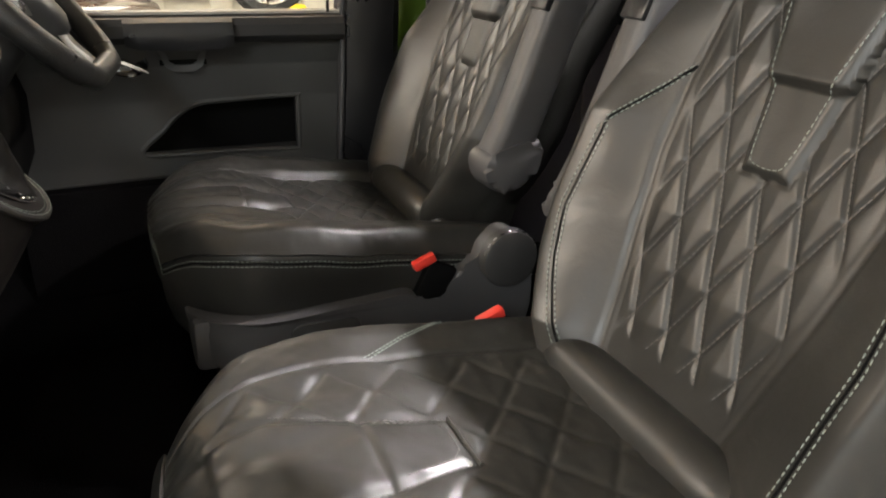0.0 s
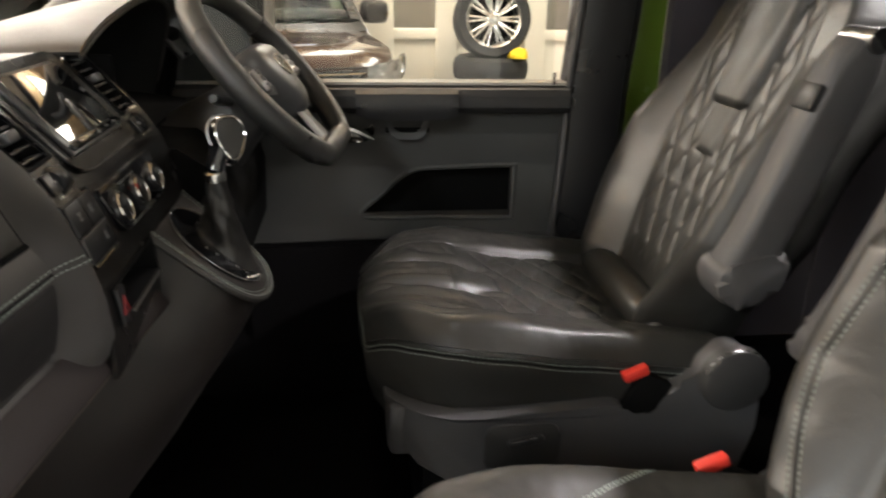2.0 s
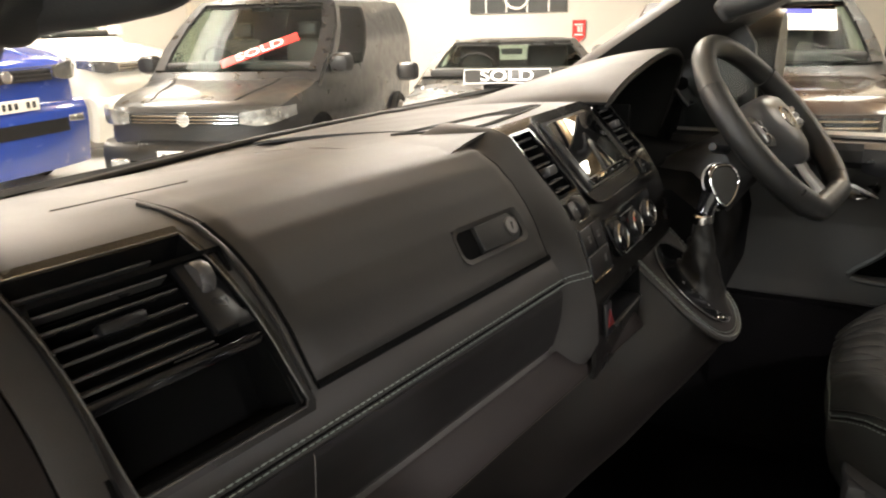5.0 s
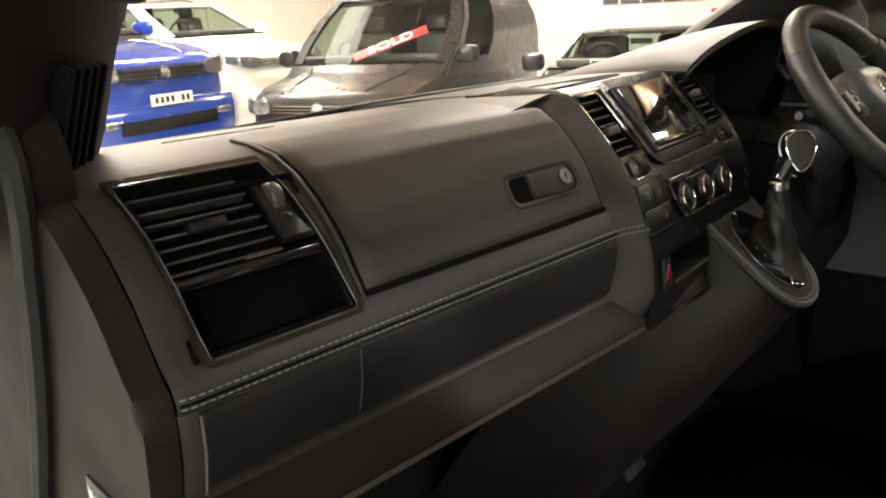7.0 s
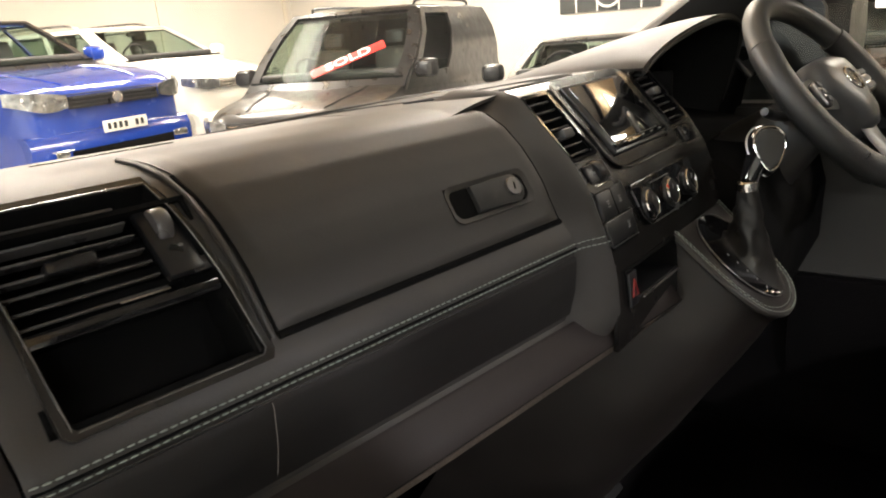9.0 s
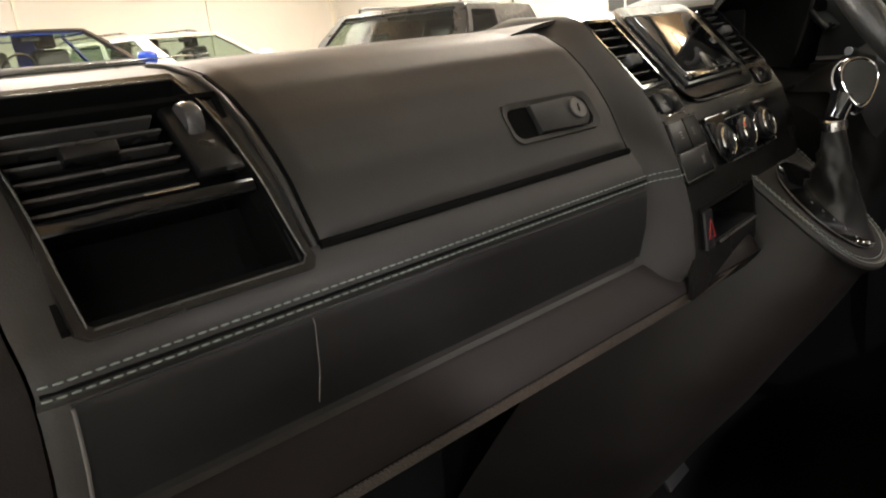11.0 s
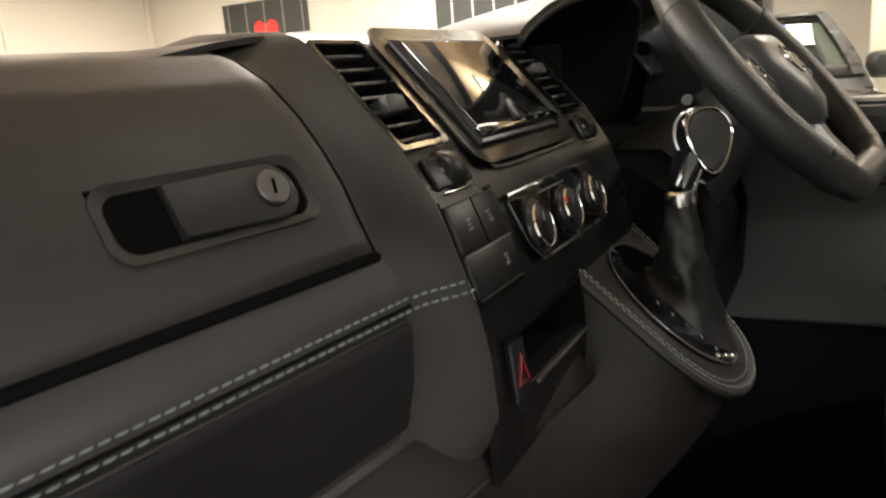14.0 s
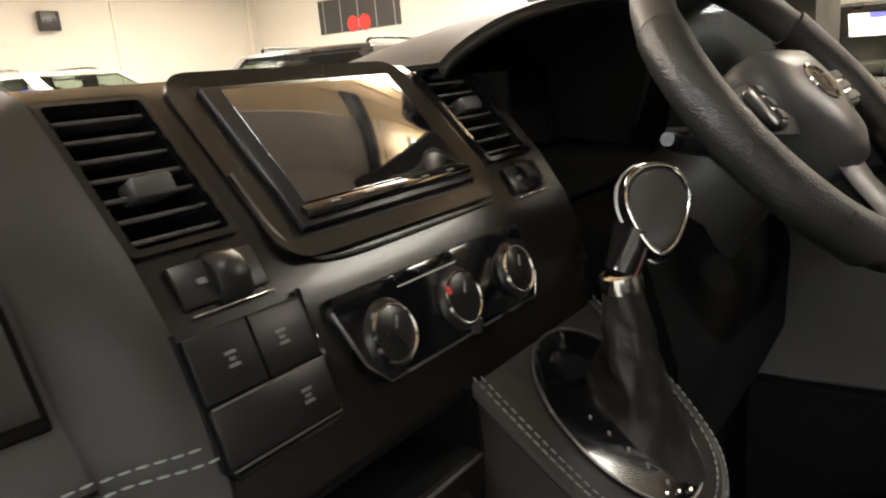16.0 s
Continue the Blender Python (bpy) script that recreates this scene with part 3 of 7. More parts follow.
# raised bead down the lid's left edge and along the top
put("edge_bead", tube(bmesh.new(), [dash_pt(LY0 - 0.007 - 0.002 * math.sin(t * 2), k_at(1.2185) + t * (23.6 - k_at(1.2185)), 0.0012) for t in frange(0, 1, 30)], 0.0026, 8), DASH, dash)


def on_face(y, z, off=0.0):
    """A pose on the passenger face: x along the dash, y up it, z outwards."""
    k = k_at(z)
    p, q, r = dash_pt(y, k, off), dash_pt(y, k + 0.4, off), dash_pt(y + 0.02, k, off)
    ex, ey = (r - p).normalized(), (q - p).normalized()
    ez = ex.cross(ey).normalized()
    ey = ez.cross(ex)
    return Matrix(((ex.x, ey.x, ez.x, p.x), (ex.y, ey.y, ez.y, p.y), (ex.z, ey.z, ez.z, p.z), (0, 0, 0, 1)))


hm = on_face(0.789, 1.2652)
# recess floor blackened as if shaded
put("recess", prism(bmesh.new(), rounded(0.124, 0.040, 0.012), -0.03, -0.012, hm), VOID, lid)
put("recess_rim", frame_bm(rounded(0.126, 0.041, 0.012), rounded(0.114, 0.031, 0.010), 0.022, hm @ pose(0, 0, -0.0175), -0.002), DASH, lid)
pull = put("pull", prism(bmesh.new(), [(-0.026, -0.014), (0.030, -0.0158)] + [(0.034 + 0.0165 * math.cos(a), 0.0165 * math.sin(a)) for a in frange(-1.35, 1.35, 14)] + [(0.030, 0.0158), (-0.026, 0.015)], -0.012, 0.0065, hm, 0.002), PULL, lid, "black pull with round key lock")
lockm = hm @ pose(0.034, 0.001, 0.0065)
put("lock", lathe(bmesh.new(), [(0.0105, -0.004), (0.0105, 0.0016), (0.0095, 0.0024), (0.0, 0.0024)], lockm, 24), LOCK, pull, "round silver key lock")
put("key_slot", box(0.0014, 0.0085, 0.001, lockm @ pose(0, 0, 0.0025, 0, 0, -18)), VOID, pull)

# side air vent and open tray under it


def ring_on_face(outer, inner, rise, sink):
    """A frame that follows the dash face, between two outlines of (y, z)."""
    def dense(o):
        out = []
        for (ya, za), (yb, zb) in zip(o, o[1:] + o[:1]):
            out += [(ya + (yb - ya) * i / 6, za + (zb - za) * i / 6) for i in range(6)]
        return out
    o, i = dense(outer), dense(inner)
    rows = [[dash_pt(y, k_at(z), -sink) for y, z in o], [dash_pt(y, k_at(z), rise) for y, z in o], [dash_pt(y, k_at(z), rise) for y, z in i], [dash_pt(y, k_at(z), -sink * 4) for y, z in i]]
    return loft(rows[:3], False), loft(rows[2:], False)


vent_ring, vent_throat = ring_on_face([(0.3370, 1.3385), (0.4785, 1.3385), (0.4930, 1.212), (0.488, 1.2065), (0.3435, 1.2065), (0.3375, 1.211)],
                                     [(0.3420, 1.3335), (0.4740, 1.3335), (0.4860, 1.215), (0.482, 1.2115), (0.3480, 1.2115), (0.3430, 1.215)], 0.0045, 0.004)
vent = put("side_vent", vent_ring, STACK, dash, "satin black vent surround")
# throat, duct walls and tray blackened to paint their inner shade
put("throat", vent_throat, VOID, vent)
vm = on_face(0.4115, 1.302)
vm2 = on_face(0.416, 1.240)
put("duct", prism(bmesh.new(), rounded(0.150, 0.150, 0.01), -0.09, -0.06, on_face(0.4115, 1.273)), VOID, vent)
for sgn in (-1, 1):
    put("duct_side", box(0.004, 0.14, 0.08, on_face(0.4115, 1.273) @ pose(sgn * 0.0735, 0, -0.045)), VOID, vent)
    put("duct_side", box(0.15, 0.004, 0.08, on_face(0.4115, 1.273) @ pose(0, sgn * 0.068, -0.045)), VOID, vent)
put("bridge", box(0.138, 0.010, 0.012, on_face(0.4115, 1.2665) @ pose(0, 0, -0.004, 12, 0, 0), 0.002), PIANO, vent)
for k in range(7):
    z = 1.2765 + 0.0089 * k
    put("slat", box(0.104, 0.0022, 0.014, on_face(0.393, z) @ pose(0, 0, -0.010, 18, 0, 0), 0.0007, 1), SLAT, vent)
put("slider", box(0.034, 0.009, 0.014, on_face(0.392, 1.3025) @ pose(0, 0, -0.002, 18, 0, 0), 0.002), SATIN, vent, "black sliding vent tab")
put("column", box(0.030, 0.066, 0.010, on_face(0.4635, 1.303) @ pose(0, 0, -0.006), 0.003), SATIN, vent)
put("thumb_wheel", lathe(bmesh.new(), [(0.0, -0.006), (0.013, -0.006), (0.0145, -0.004), (0.0145, 0.004), (0.013, 0.006), (0.0, 0.006)], on_face(0.464, 1.312) @ pose(0, 0, -0.004, 0, 90, 0), 28), SLAT, vent, "grey thumb wheel")
for k in range(3):
    put("mark", box(0.004, 0.003, 0.001, on_face(0.468, 1.296 - 0.006 * k) @ pose(0, 0, 0.0), 0.0005), MARK, vent)
put("vent_button", box(0.016, 0.013, 0.004, on_face(0.473, 1.281) @ pose(0, 0, 0.0005), 0.002), SATIN, vent)
# pale tubes paint highlights on the vent frame's edges
for run in ([(0.4745, 1.333), (0.4865, 1.2145), (0.482, 1.2105), (0.3475, 1.2105)], [(0.342, 1.3345), (0.4745, 1.3345)], [(0.3385, 1.330), (0.3445, 1.212)]):
    pts = []
    for (ya, za), (yb, zb) in zip(run, run[1:]):
        pts += [dash_pt(ya + (yb - ya) * i / 8, k_at(za + (zb - za) * i / 8), 0.0048) for i in range(9)]
    put("edge_glint", tube(bmesh.new(), pts, 0.0007, 5), EDGE, vent)
# bright bar painted as the bridge's highlight
put("bridge_glint", box(0.036, 0.0014, 0.002, on_face(0.424, 1.2685) @ pose(0, 0.004, 0.0022, 12, 0, 0)), CHROME, vent, "bright bar painted as a glint on the vent bridge")
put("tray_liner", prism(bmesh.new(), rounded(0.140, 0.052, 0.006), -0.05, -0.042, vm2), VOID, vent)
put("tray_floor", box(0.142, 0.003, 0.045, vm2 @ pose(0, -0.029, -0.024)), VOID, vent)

shelf = []
for y in frange(0.36, 1.70, 40):
    a = dash_pt(y, len(FACE) - 1.0) if y < 0.86 else Vector((-0.655 if y < 0.95 else -0.70, y, 1.3185))
    bx = -0.672 - 0.10 * (1 - ((y - MID) / 0.70) ** 2)
    shelf.append([(a.x + (min(bx, a.x - 0.004) - a.x) * t, y, a.z - 0.001 + (1.312 - a.z) * t) for t in frange(0, 1, 5)])
put("glass_shelf", sheet(shelf, 0.003), DASH, dash, "black soft strip under the windscreen")

# recessed defroster corner on the dash top
DEF = [(-0.468, 0.885), (-0.376, 0.932), (-0.376, 0.99), (-0.384, 1.10), (-0.398, 1.205), (-0.415, 1.205), (-0.442, 1.06)]


def top_z(x, y):
    """Height of the dash top."""
    rows = sorted((dash_pt(min(y, 0.878), k).x, dash_pt(min(y, 0.878), k).z) for k in frange(19, len(FACE) - 1, 20))
    w = max(0.0, (-0.335 - x) / 0.365)
    s = max(0.0, min(1.0, (y - 0.78) / 0.16))
    s = s * s * (3 - 2 * s)
    return lerp_table(rows, x) * (1 - s) + (1.3555 - 0.010 * w - 0.028 * w * w) * s


def draped(outline, h):
    """A thin plate of the outline lying on the dash top."""
    bm = prism(bmesh.new(), outline, 0.0, 1.0, Matrix())
    bmesh.ops.triangulate(bm, faces=[f for f in bm.faces if len(f.verts) > 4])
    for v in bm.verts:
        v.co.z = top_z(v.co.x, v.co.y) + (h if v.co.z > 0.5 else -0.012)
    return bm


put("top_blend", sheet([[(x, y, top_z(x, y) + 0.0005) for x in frange(-0.352, -0.665, 20)] for y in frange(0.78, 0.945, 18)], 0.004), DASH, dash)
put("defroster_slot", draped(DEF, 0.0015), VOID, dash, "dark defroster slot")
put("defroster_panel", draped([(-0.442, 0.905), (-0.384, 0.936), (-0.382, 0.99), (-0.390, 1.08), (-0.418, 1.05), (-0.435, 0.930)], 0.0026), GREY, dash)
put("defroster_bead", tube(bmesh.new(), [(x, y, top_z(x, y) + 0.0016) for x, y in DEF], 0.0014, 6, True), GREY, dash)

# ---- centre stack ----
CEN = [(0.96, -0.215), (1.02, -0.206), (1.06, -0.202), (1.10, -0.203), (1.14, -0.207), (1.175, -0.2145), (1.205, -0.224), (1.236, -0.2365), (1.275, -0.2615), (1.31, -0.2935), (1.346, -0.3265), (1.353, -0.337), (1.357, -0.352), (1.358, -0.42)]


def cen_x(z):
    return lerp_table(CEN, z)


def cen(y, z, off=0.0):
    """A pose on the centre stack: x along it to the right, y up it, z outwards."""
    a, b = Vector((cen_x(z - 0.012), 0, z - 0.012)), Vector((cen_x(z + 0.012), 0, z + 0.012))
    ey = (b - a).normalized()
    ez = Vector((ey.z, 0, -ey.x))
    p = Vector((cen_x(z), y, z)) + ez * off
    return Matrix(((0, ey.x, ez.x, p.x), (1, 0, 0, p.y), (0, ey.z, ez.z, p.z), (0, 0, 0, 1)))


def in_hole(y, z):
    return (0.937 <= y < 0.9935 and 1.2765 <= z < 1.3455) or (1.2535 <= y < 1.3155 and 1.2765 <= z < 1.3455) or (0.956 <= y < 1.118 and 1.098 <= z < 1.139)


cys = sorted(set([0.930, 0.937, 0.9935, 0.956, 1.118, 1.2535, 1.3155, 1.336] + frange(1.01, 1.24, 10)))
czs = sorted(set([1.045, 1.06, 1.098, 1.139, 1.16, 1.18, 1.205, 1.22, 1.236, 1.255, 1.2765, 1.30, 1.325, 1.3455, 1.351, 1.357]))
stack = put("console_fascia", sheet([[cen(y, z).translation for z in czs] for y in cys], 0.006, lambda i, j: in_hole(cys[i] + 1e-5, czs[j] + 1e-5)), STACK, dash, "dark glossy centre stack")
# leather cheek left of the stack, running down to the footwell
cheek = []
for s in frange(0, 1, 9):
    row = []
    for z in sorted(czs + [1.361, 1.075, 1.088]):
        y = 0.876 + (0.933 - 0.876) * s
        xa = dash_pt(0.876, k_at(z) if z > 1.19 else lerp_table([(0.98, 1), (1.0, 2), (1.03, 4), (1.055, 5), (1.09, 7.3), (1.14, 10), (1.19, 14)], z)).x
        xa = min(xa, cen_x(z) + 0.004) - (0.004 if z < 1.3 else 0)
        xb = cen_x(z) + 0.0025
        tuck = 0.035 * max(0.0, (1.105 - z) / 0.06) ** 2
        xa, xb = xa - tuck, xb - tuck
        w = s * s * (3 - 2 * s)
        row.append((xa + (xb - xa) * w, y, z + 0.001 * w + (min(z, 1.3495) - z) * (1 - w)))
    cheek.append(row)
put("cheek", sheet(cheek, 0.004), DASH, dash, "black leather cheek beside the centre stack")
for dz in (0.0, 0.007):
    pts = []
    for s in frange(0, 1, 12):
        y = 0.885 + 0.046 * s
        w = s * s * (3 - 2 * s)
        z = 1.1855 + dz
        pts.append((dash_pt(0.885, 13.3).x + (cen_x(z) + 0.004 - dash_pt(0.885, 13.3).x) * w + 0.002, y, z))
    put("stitching", stitches(bmesh.new(), pts), THREAD, dash, "pale stitched seam")


def air_vent(y0, y1, tab_z):
    mid = (y0 + y1) / 2
    w = y1 - y0
    v = put("air_vent", frame_bm(rounded(w + 0.008, 0.103, 0.004), rounded(w - 0.001, 0.0945, 0.003), 0.004, cen(mid, 1.311, -0.001)), PIANO, dash, "gloss black vent frame")
    # duct walls blackened in place of depth shade
    put("duct", box(w + 0.01, 0.11, 0.004, cen(mid, 1.311, -0.05)), VOID, v)
    for sgn in (-1, 1):
        put("duct_side", box(0.003, 0.10, 0.05, cen(mid, 1.311, -0.025) @ pose(sgn * w / 2, 0, 0)), VOID, v)
    for k in range(7):
        z = 1.2825 + 0.0098 * k
        put("slat", box(w - 0.002, 0.0026, 0.013, cen(mid, z, -0.007) @ pose(0, 0, 0, 22, 0, 0), 0.0008, 1), SLAT, v)
    put("tab", box(w * 0.42, 0.012, 0.016, cen(mid, tab_z, 0.000) @ pose(0, 0, 0, 18, 0, 0), 0.002), GREY, v, "grey vent tab")
    return v


air_vent(0.937, 0.9935, 1.302)
air_vent(1.2535, 1.3155, 1.318)
# thumb wheels under the two vents
for yy in (0.972, 1.285):
    hold = put("vent_wheel_panel", box(0.052, 0.024, 0.004, cen(yy, 1.256, 0.0018), 0.0015), SATIN, dash)
    put("thumb_wheel", lathe(bmesh.new(), [(0.0, -0.010), (0.015, -0.010), (0.017, -0.007), (0.017, 0.007), (0.015, 0.010), (0.0, 0.010)], cen(yy + 0.004, 1.256, -0.006) @ pose(0, 0, 0, 0, 90, 0), 28), SATIN, hold)
    put("bright_edge", box(0.050, 0.0014, 0.002, cen(yy, 1.2425, 0.003), 0.0004), CHROME, hold)
    put("mark", box(0.005, 0.003, 0.001, cen(yy - 0.012, 1.256, 0.0045)), MARK, hold)
# screen in its sloping surround
sur = put("screen_surround", frame_bm(rounded(0.226, 0.146, 0.022), rounded(0.184, 0.118, 0.008), 0.0022, cen(1.125, 1.306, 0.0), -0.0020), STACK, dash, "dark glossy screen surround")
unit = put("head_unit", box(0.180, 0.114, 0.008, cen(1.125, 1.307, 0.001), 0.003), SATIN, dash, "black touch screen unit")
put("screen", box(0.160, 0.093, 0.002, cen(1.1265, 1.3105, 0.0058), 0.0006), SCREEN, unit, "dark mirror-like touch screen")
put("key_bar", box(0.170, 0.010, 0.006, cen(1.125, 1.2715, 0.007) @ pose(0, 0, 0, -25, 0, 0), 0.002), PIANO, unit)
for k in range(5):
    put("key_mark", box(0.007, 0.0016, 0.0008, cen(1.065 + 0.03 * k, 1.2725, 0.0105) @ pose(0, 0, 0, -25, 0, 0)), MARK, unit)
put("lower_lip", tube(bmesh.new(), smooth_line([cen(1.015, 1.30, 0.0034).translation, cen(1.020, 1.262, 0.0034).translation, cen(1.05, 1.247, 0.0034).translation, cen(1.14, 1.246, 0.0034).translation, cen(1.22, 1.247, 0.0034).translation], 6), 0.0011, 6), EDGE, sur)
# switch blocks
for k, (zc, h) in enumerate(((1.2205, 0.034), (1.1895, 0.030))):
    blk = put("switch_block", box(0.074, h, 0.008, cen(0.9715, zc, 0.0015), 0.002), SATIN, dash, "black switch block with faint symbols")
    put("bright_edge", box(0.072, 0.0012, 0.0012, cen(0.9715, zc - h / 2, 0.0052)), STEEL, blk)
    for dx in ((-0.016, 0.016) if k == 0 else (0.018,)):
        for i in range(3):
            put("symbol", box(0.0065 - 0.003 * (i == 1), 0.0018, 0.0006, cen(0.9715 + dx, zc + 0.003 * (i - 1), 0.0058), 0.0), MARK, blk, "faint white symbol")
    if k == 0:
        put("split", box(0.0012, h, 0.001, cen(0.9715, zc, 0.0056)), VOID, blk)
# heater panel with three ringed dials
clim = put("heater_panel", prism(bmesh.new(), [(-0.104, 0.030), (0.100, 0.030), (0.104, 0.024), (0.104, -0.012), (0.092, -0.028), (-0.082, -0.028), (-0.096, -0.014), (-0.107, 0.022)], -0.002, 0.005, cen(1.132, 1.2005), 0.0015), PIANO, dash, "black heater panel with chrome rims")
rimp = [(-0.107, 0.022), (-0.096, -0.014), (-0.082, -0.0285), (0.092, -0.0285), (0.1045, -0.012)]
put("panel_trim", tube(bmesh.new(), [cen(1.132, 1.2005, 0.004) @ Vector((x, y, 0)) for x, y in rimp], 0.0011, 6), STEEL, clim)
put("display_bar", box(0.062, 0.007, 0.0015, cen(1.112, 1.2245, 0.0055), 0.0006), PIANO, clim)
put("display_trim", box(0.062, 0.0012, 0.0016, cen(1.112, 1.2198, 0.006)), STEEL, clim)
for k, yd in enumerate((1.062, 1.135, 1.208)):
    dm = cen(yd, 1.1975, 0.004)
    dial = put("dial", lathe(bmesh.new(), [(0.0225, -0.004), (0.0225, 0.0005), (0.0195, 0.0045), (0.0168, 0.0060), (0.0, 0.0052)], dm, 32), SATIN, clim, "round black dial with chrome ring")
    put("ring", lathe(bmesh.new(), [(0.0164, 0.0056), (0.0171, 0.0070), (0.0179, 0.0070), (0.0185, 0.0050), (0.0174, 0.0040)], dm, 36), CHROME, dial, "chrome ring")
    put("pointer", box(0.0014, 0.008, 0.001, dm @ pose(0.003, 0.006, 0.0062, 0, 0, -25)), MARK, dial)
    if k == 1:
        put("red_mark", box(0.003, 0.006, 0.001, dm @ pose(-0.0150, 0.009, 0.0068, 0, 0, 20)), RED, dial)
put("small_button", lathe(bmesh.new(), [(0.0065, 0.0), (0.0065, 0.004), (0.0, 0.005)], cen(1.142, 1.1775, 0.003), 16), STEEL, clim)
# glossy lip round the two switch blocks
for ya, yb, za, zb in ((0.9322, 1.0108, 1.1708, 1.2390),):
    run = [(ya, zb), (ya, za + 0.006), (ya + 0.006, za), (yb - 0.006, za), (yb, za + 0.006), (yb, zb)]
    put("switch_lip", tube(bmesh.new(), [cen(y, z, 0.0028).translation for y, z in run], 0.0017, 8), PIANO, dash, "gloss black lip round the switches")
# open cubby, its inner walls painted as shade, hazard switch
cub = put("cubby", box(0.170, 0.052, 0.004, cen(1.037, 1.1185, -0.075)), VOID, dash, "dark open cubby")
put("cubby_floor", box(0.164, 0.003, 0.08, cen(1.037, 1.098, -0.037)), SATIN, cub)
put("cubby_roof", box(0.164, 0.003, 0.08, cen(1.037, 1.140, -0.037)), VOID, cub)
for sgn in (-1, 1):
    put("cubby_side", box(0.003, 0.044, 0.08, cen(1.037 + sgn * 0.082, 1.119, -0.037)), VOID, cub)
hz = put("hazard_switch", box(0.022, 0.044, 0.006, cen(0.968, 1.116, 0.0035), 0.002), SATIN, dash, "black hazard switch with red triangle")
put("triangle", tube(bmesh.new(), [cen(0.968, 1.116, 0.0072) @ Vector(p) for p in ((-0.008, -0.009, 0), (0.008, -0.009, 0), (0.0, 0.011, 0))], 0.0016, 4, True), REDK, hz, "red outlined triangle")
put("lip_trim", tube(bmesh.new(), [cen(1.00, 1.0945, 0.004).translation, cen(1.12, 1.0945, 0.004).translation], 0.0016, 6), STEEL, dash)

# ---- driver's side of the dash, instrument hood ----
dfx = []
for y in frange(1.336, 1.80, 14):
    row = []
    for k in frange(0, 15, 24):
        p = dash_pt(0.93, k)
        row.append((p.x - 0.03 - (0.04 if p.z > 1.16 else 0.0), y, p.z))
    dfx.append(row)
put("driver_face", sheet(dfx, 0.004), KNEE, dash)
top = []
for y in frange(0.926, 1.272, 14):
    row = []
    for x in frange(-0.345, -0.70, 14):
        w = (-0.335 - x) / 0.365
        row.append((x - (0.05 * (1 - ((y - MID) / 0.7) ** 2)) * w, y, 1.3555 - 0.010 * w - 0.028 * w * w))
    top.append(row)
put("top_pad", sheet(top, 0.004), DASH, dash, "black soft dash top")
far = [[(x - 0.05 * (1 - ((y - MID) / 0.7) ** 2), y, 1.3255 - 0.10 * (-0.60 - x)) for x in frange(-0.58, -0.70, 5)] for y in frange(1.268, 1.80, 16)]
put("top_pad", sheet(far, 0.004), DASH, dash, "black soft dash top")
HOOD = [(1.262, 1.352), (1.285, 1.366), (1.34, 1.386), (1.42, 1.402), (1.52, 1.414), (1.62, 1.419), (1.69, 1.410), (1.735, 1.388), (1.756, 1.345), (1.762, 1.285), (1.765, 1.225)]
hood = []
hl = smooth_line([(0, y, z) for y, z in HOOD], 4)
for t in frange(0, 1, 12):
    row = []
    for p in hl:
        x = -0.292 - 0.34 * t - 0.03 * max(0, (1.40 - p.z) / 0.10) * (1 - t)
        z = p.z + (1.326 - p.z) * (t ** 1.7) * (1.0 if p.z > 1.338 else 0.2)
        row.append((x, p.y + (1.55 - p.y) * 0.10 * t, z))
    hood.append(row)
put("instrument_hood", sheet(hood, 0.005), DASH, dash, "black arched instrument hood")
# dark sheet added under the hood to paint its shade
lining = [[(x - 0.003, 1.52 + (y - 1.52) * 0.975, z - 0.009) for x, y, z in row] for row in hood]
put("hood_shade_sheet", sheet(lining, 0.002), HOODIN, dash, "dark sheet standing for shade under the hood")
put("hood_edge", tube(bmesh.new(), [Vector(p) + Vector((0.0, 0, -0.003)) for p in hood[0]], 0.0036, 8), DASH, dash)
put("hood_stitching", stitches(bmesh.new(), [Vector(p) + Vector((-0.006, 0, 0.0008)) for p in hood[0][:30]]), THREADK, dash)
# instrument well, cluster and gauges blackened in place of the hood's shade
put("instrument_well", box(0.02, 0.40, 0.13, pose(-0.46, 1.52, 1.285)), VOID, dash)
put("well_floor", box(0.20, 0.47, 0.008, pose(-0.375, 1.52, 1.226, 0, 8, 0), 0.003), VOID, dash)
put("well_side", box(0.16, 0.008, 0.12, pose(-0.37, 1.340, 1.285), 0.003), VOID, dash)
clus = put("instrument_cluster", box(0.02, 0.36, 0.11, pose(-0.44, 1.51, 1.29, 0, -22, 0), 0.008), VOID, dash, "instrument cluster blackened as shade")
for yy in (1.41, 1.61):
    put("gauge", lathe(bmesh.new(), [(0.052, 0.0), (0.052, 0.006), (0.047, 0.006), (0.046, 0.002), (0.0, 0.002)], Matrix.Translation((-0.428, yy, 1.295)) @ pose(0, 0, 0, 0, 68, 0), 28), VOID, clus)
# switch panel and slats darkened as if shaded
put("light_switch_panel", box(0.012, 0.10, 0.055, pose(-0.30, 1.805, 1.315, 0, -40, 0), 0.004), SATIN, dash, "switch panel beside the instruments, darkened as shade")
for k in range(4):
    put("driver_vent_slat", box(0.010, 0.075, 0.0024, pose(-0.293 - 0.008 * k, 1.805, 1.302 + 0.008 * k, 0, -20, 0)), SATIN, dash)
# dash end and enlarged knee panel, blackened to stand for shade
put("driver_end_panel", box(0.12, 0.085, 0.17, pose(-0.372, 1.803, 1.275, 0, 10, 0), 0.012, 3), VOID, dash, "dash end beside the driver door, blackened as shade")
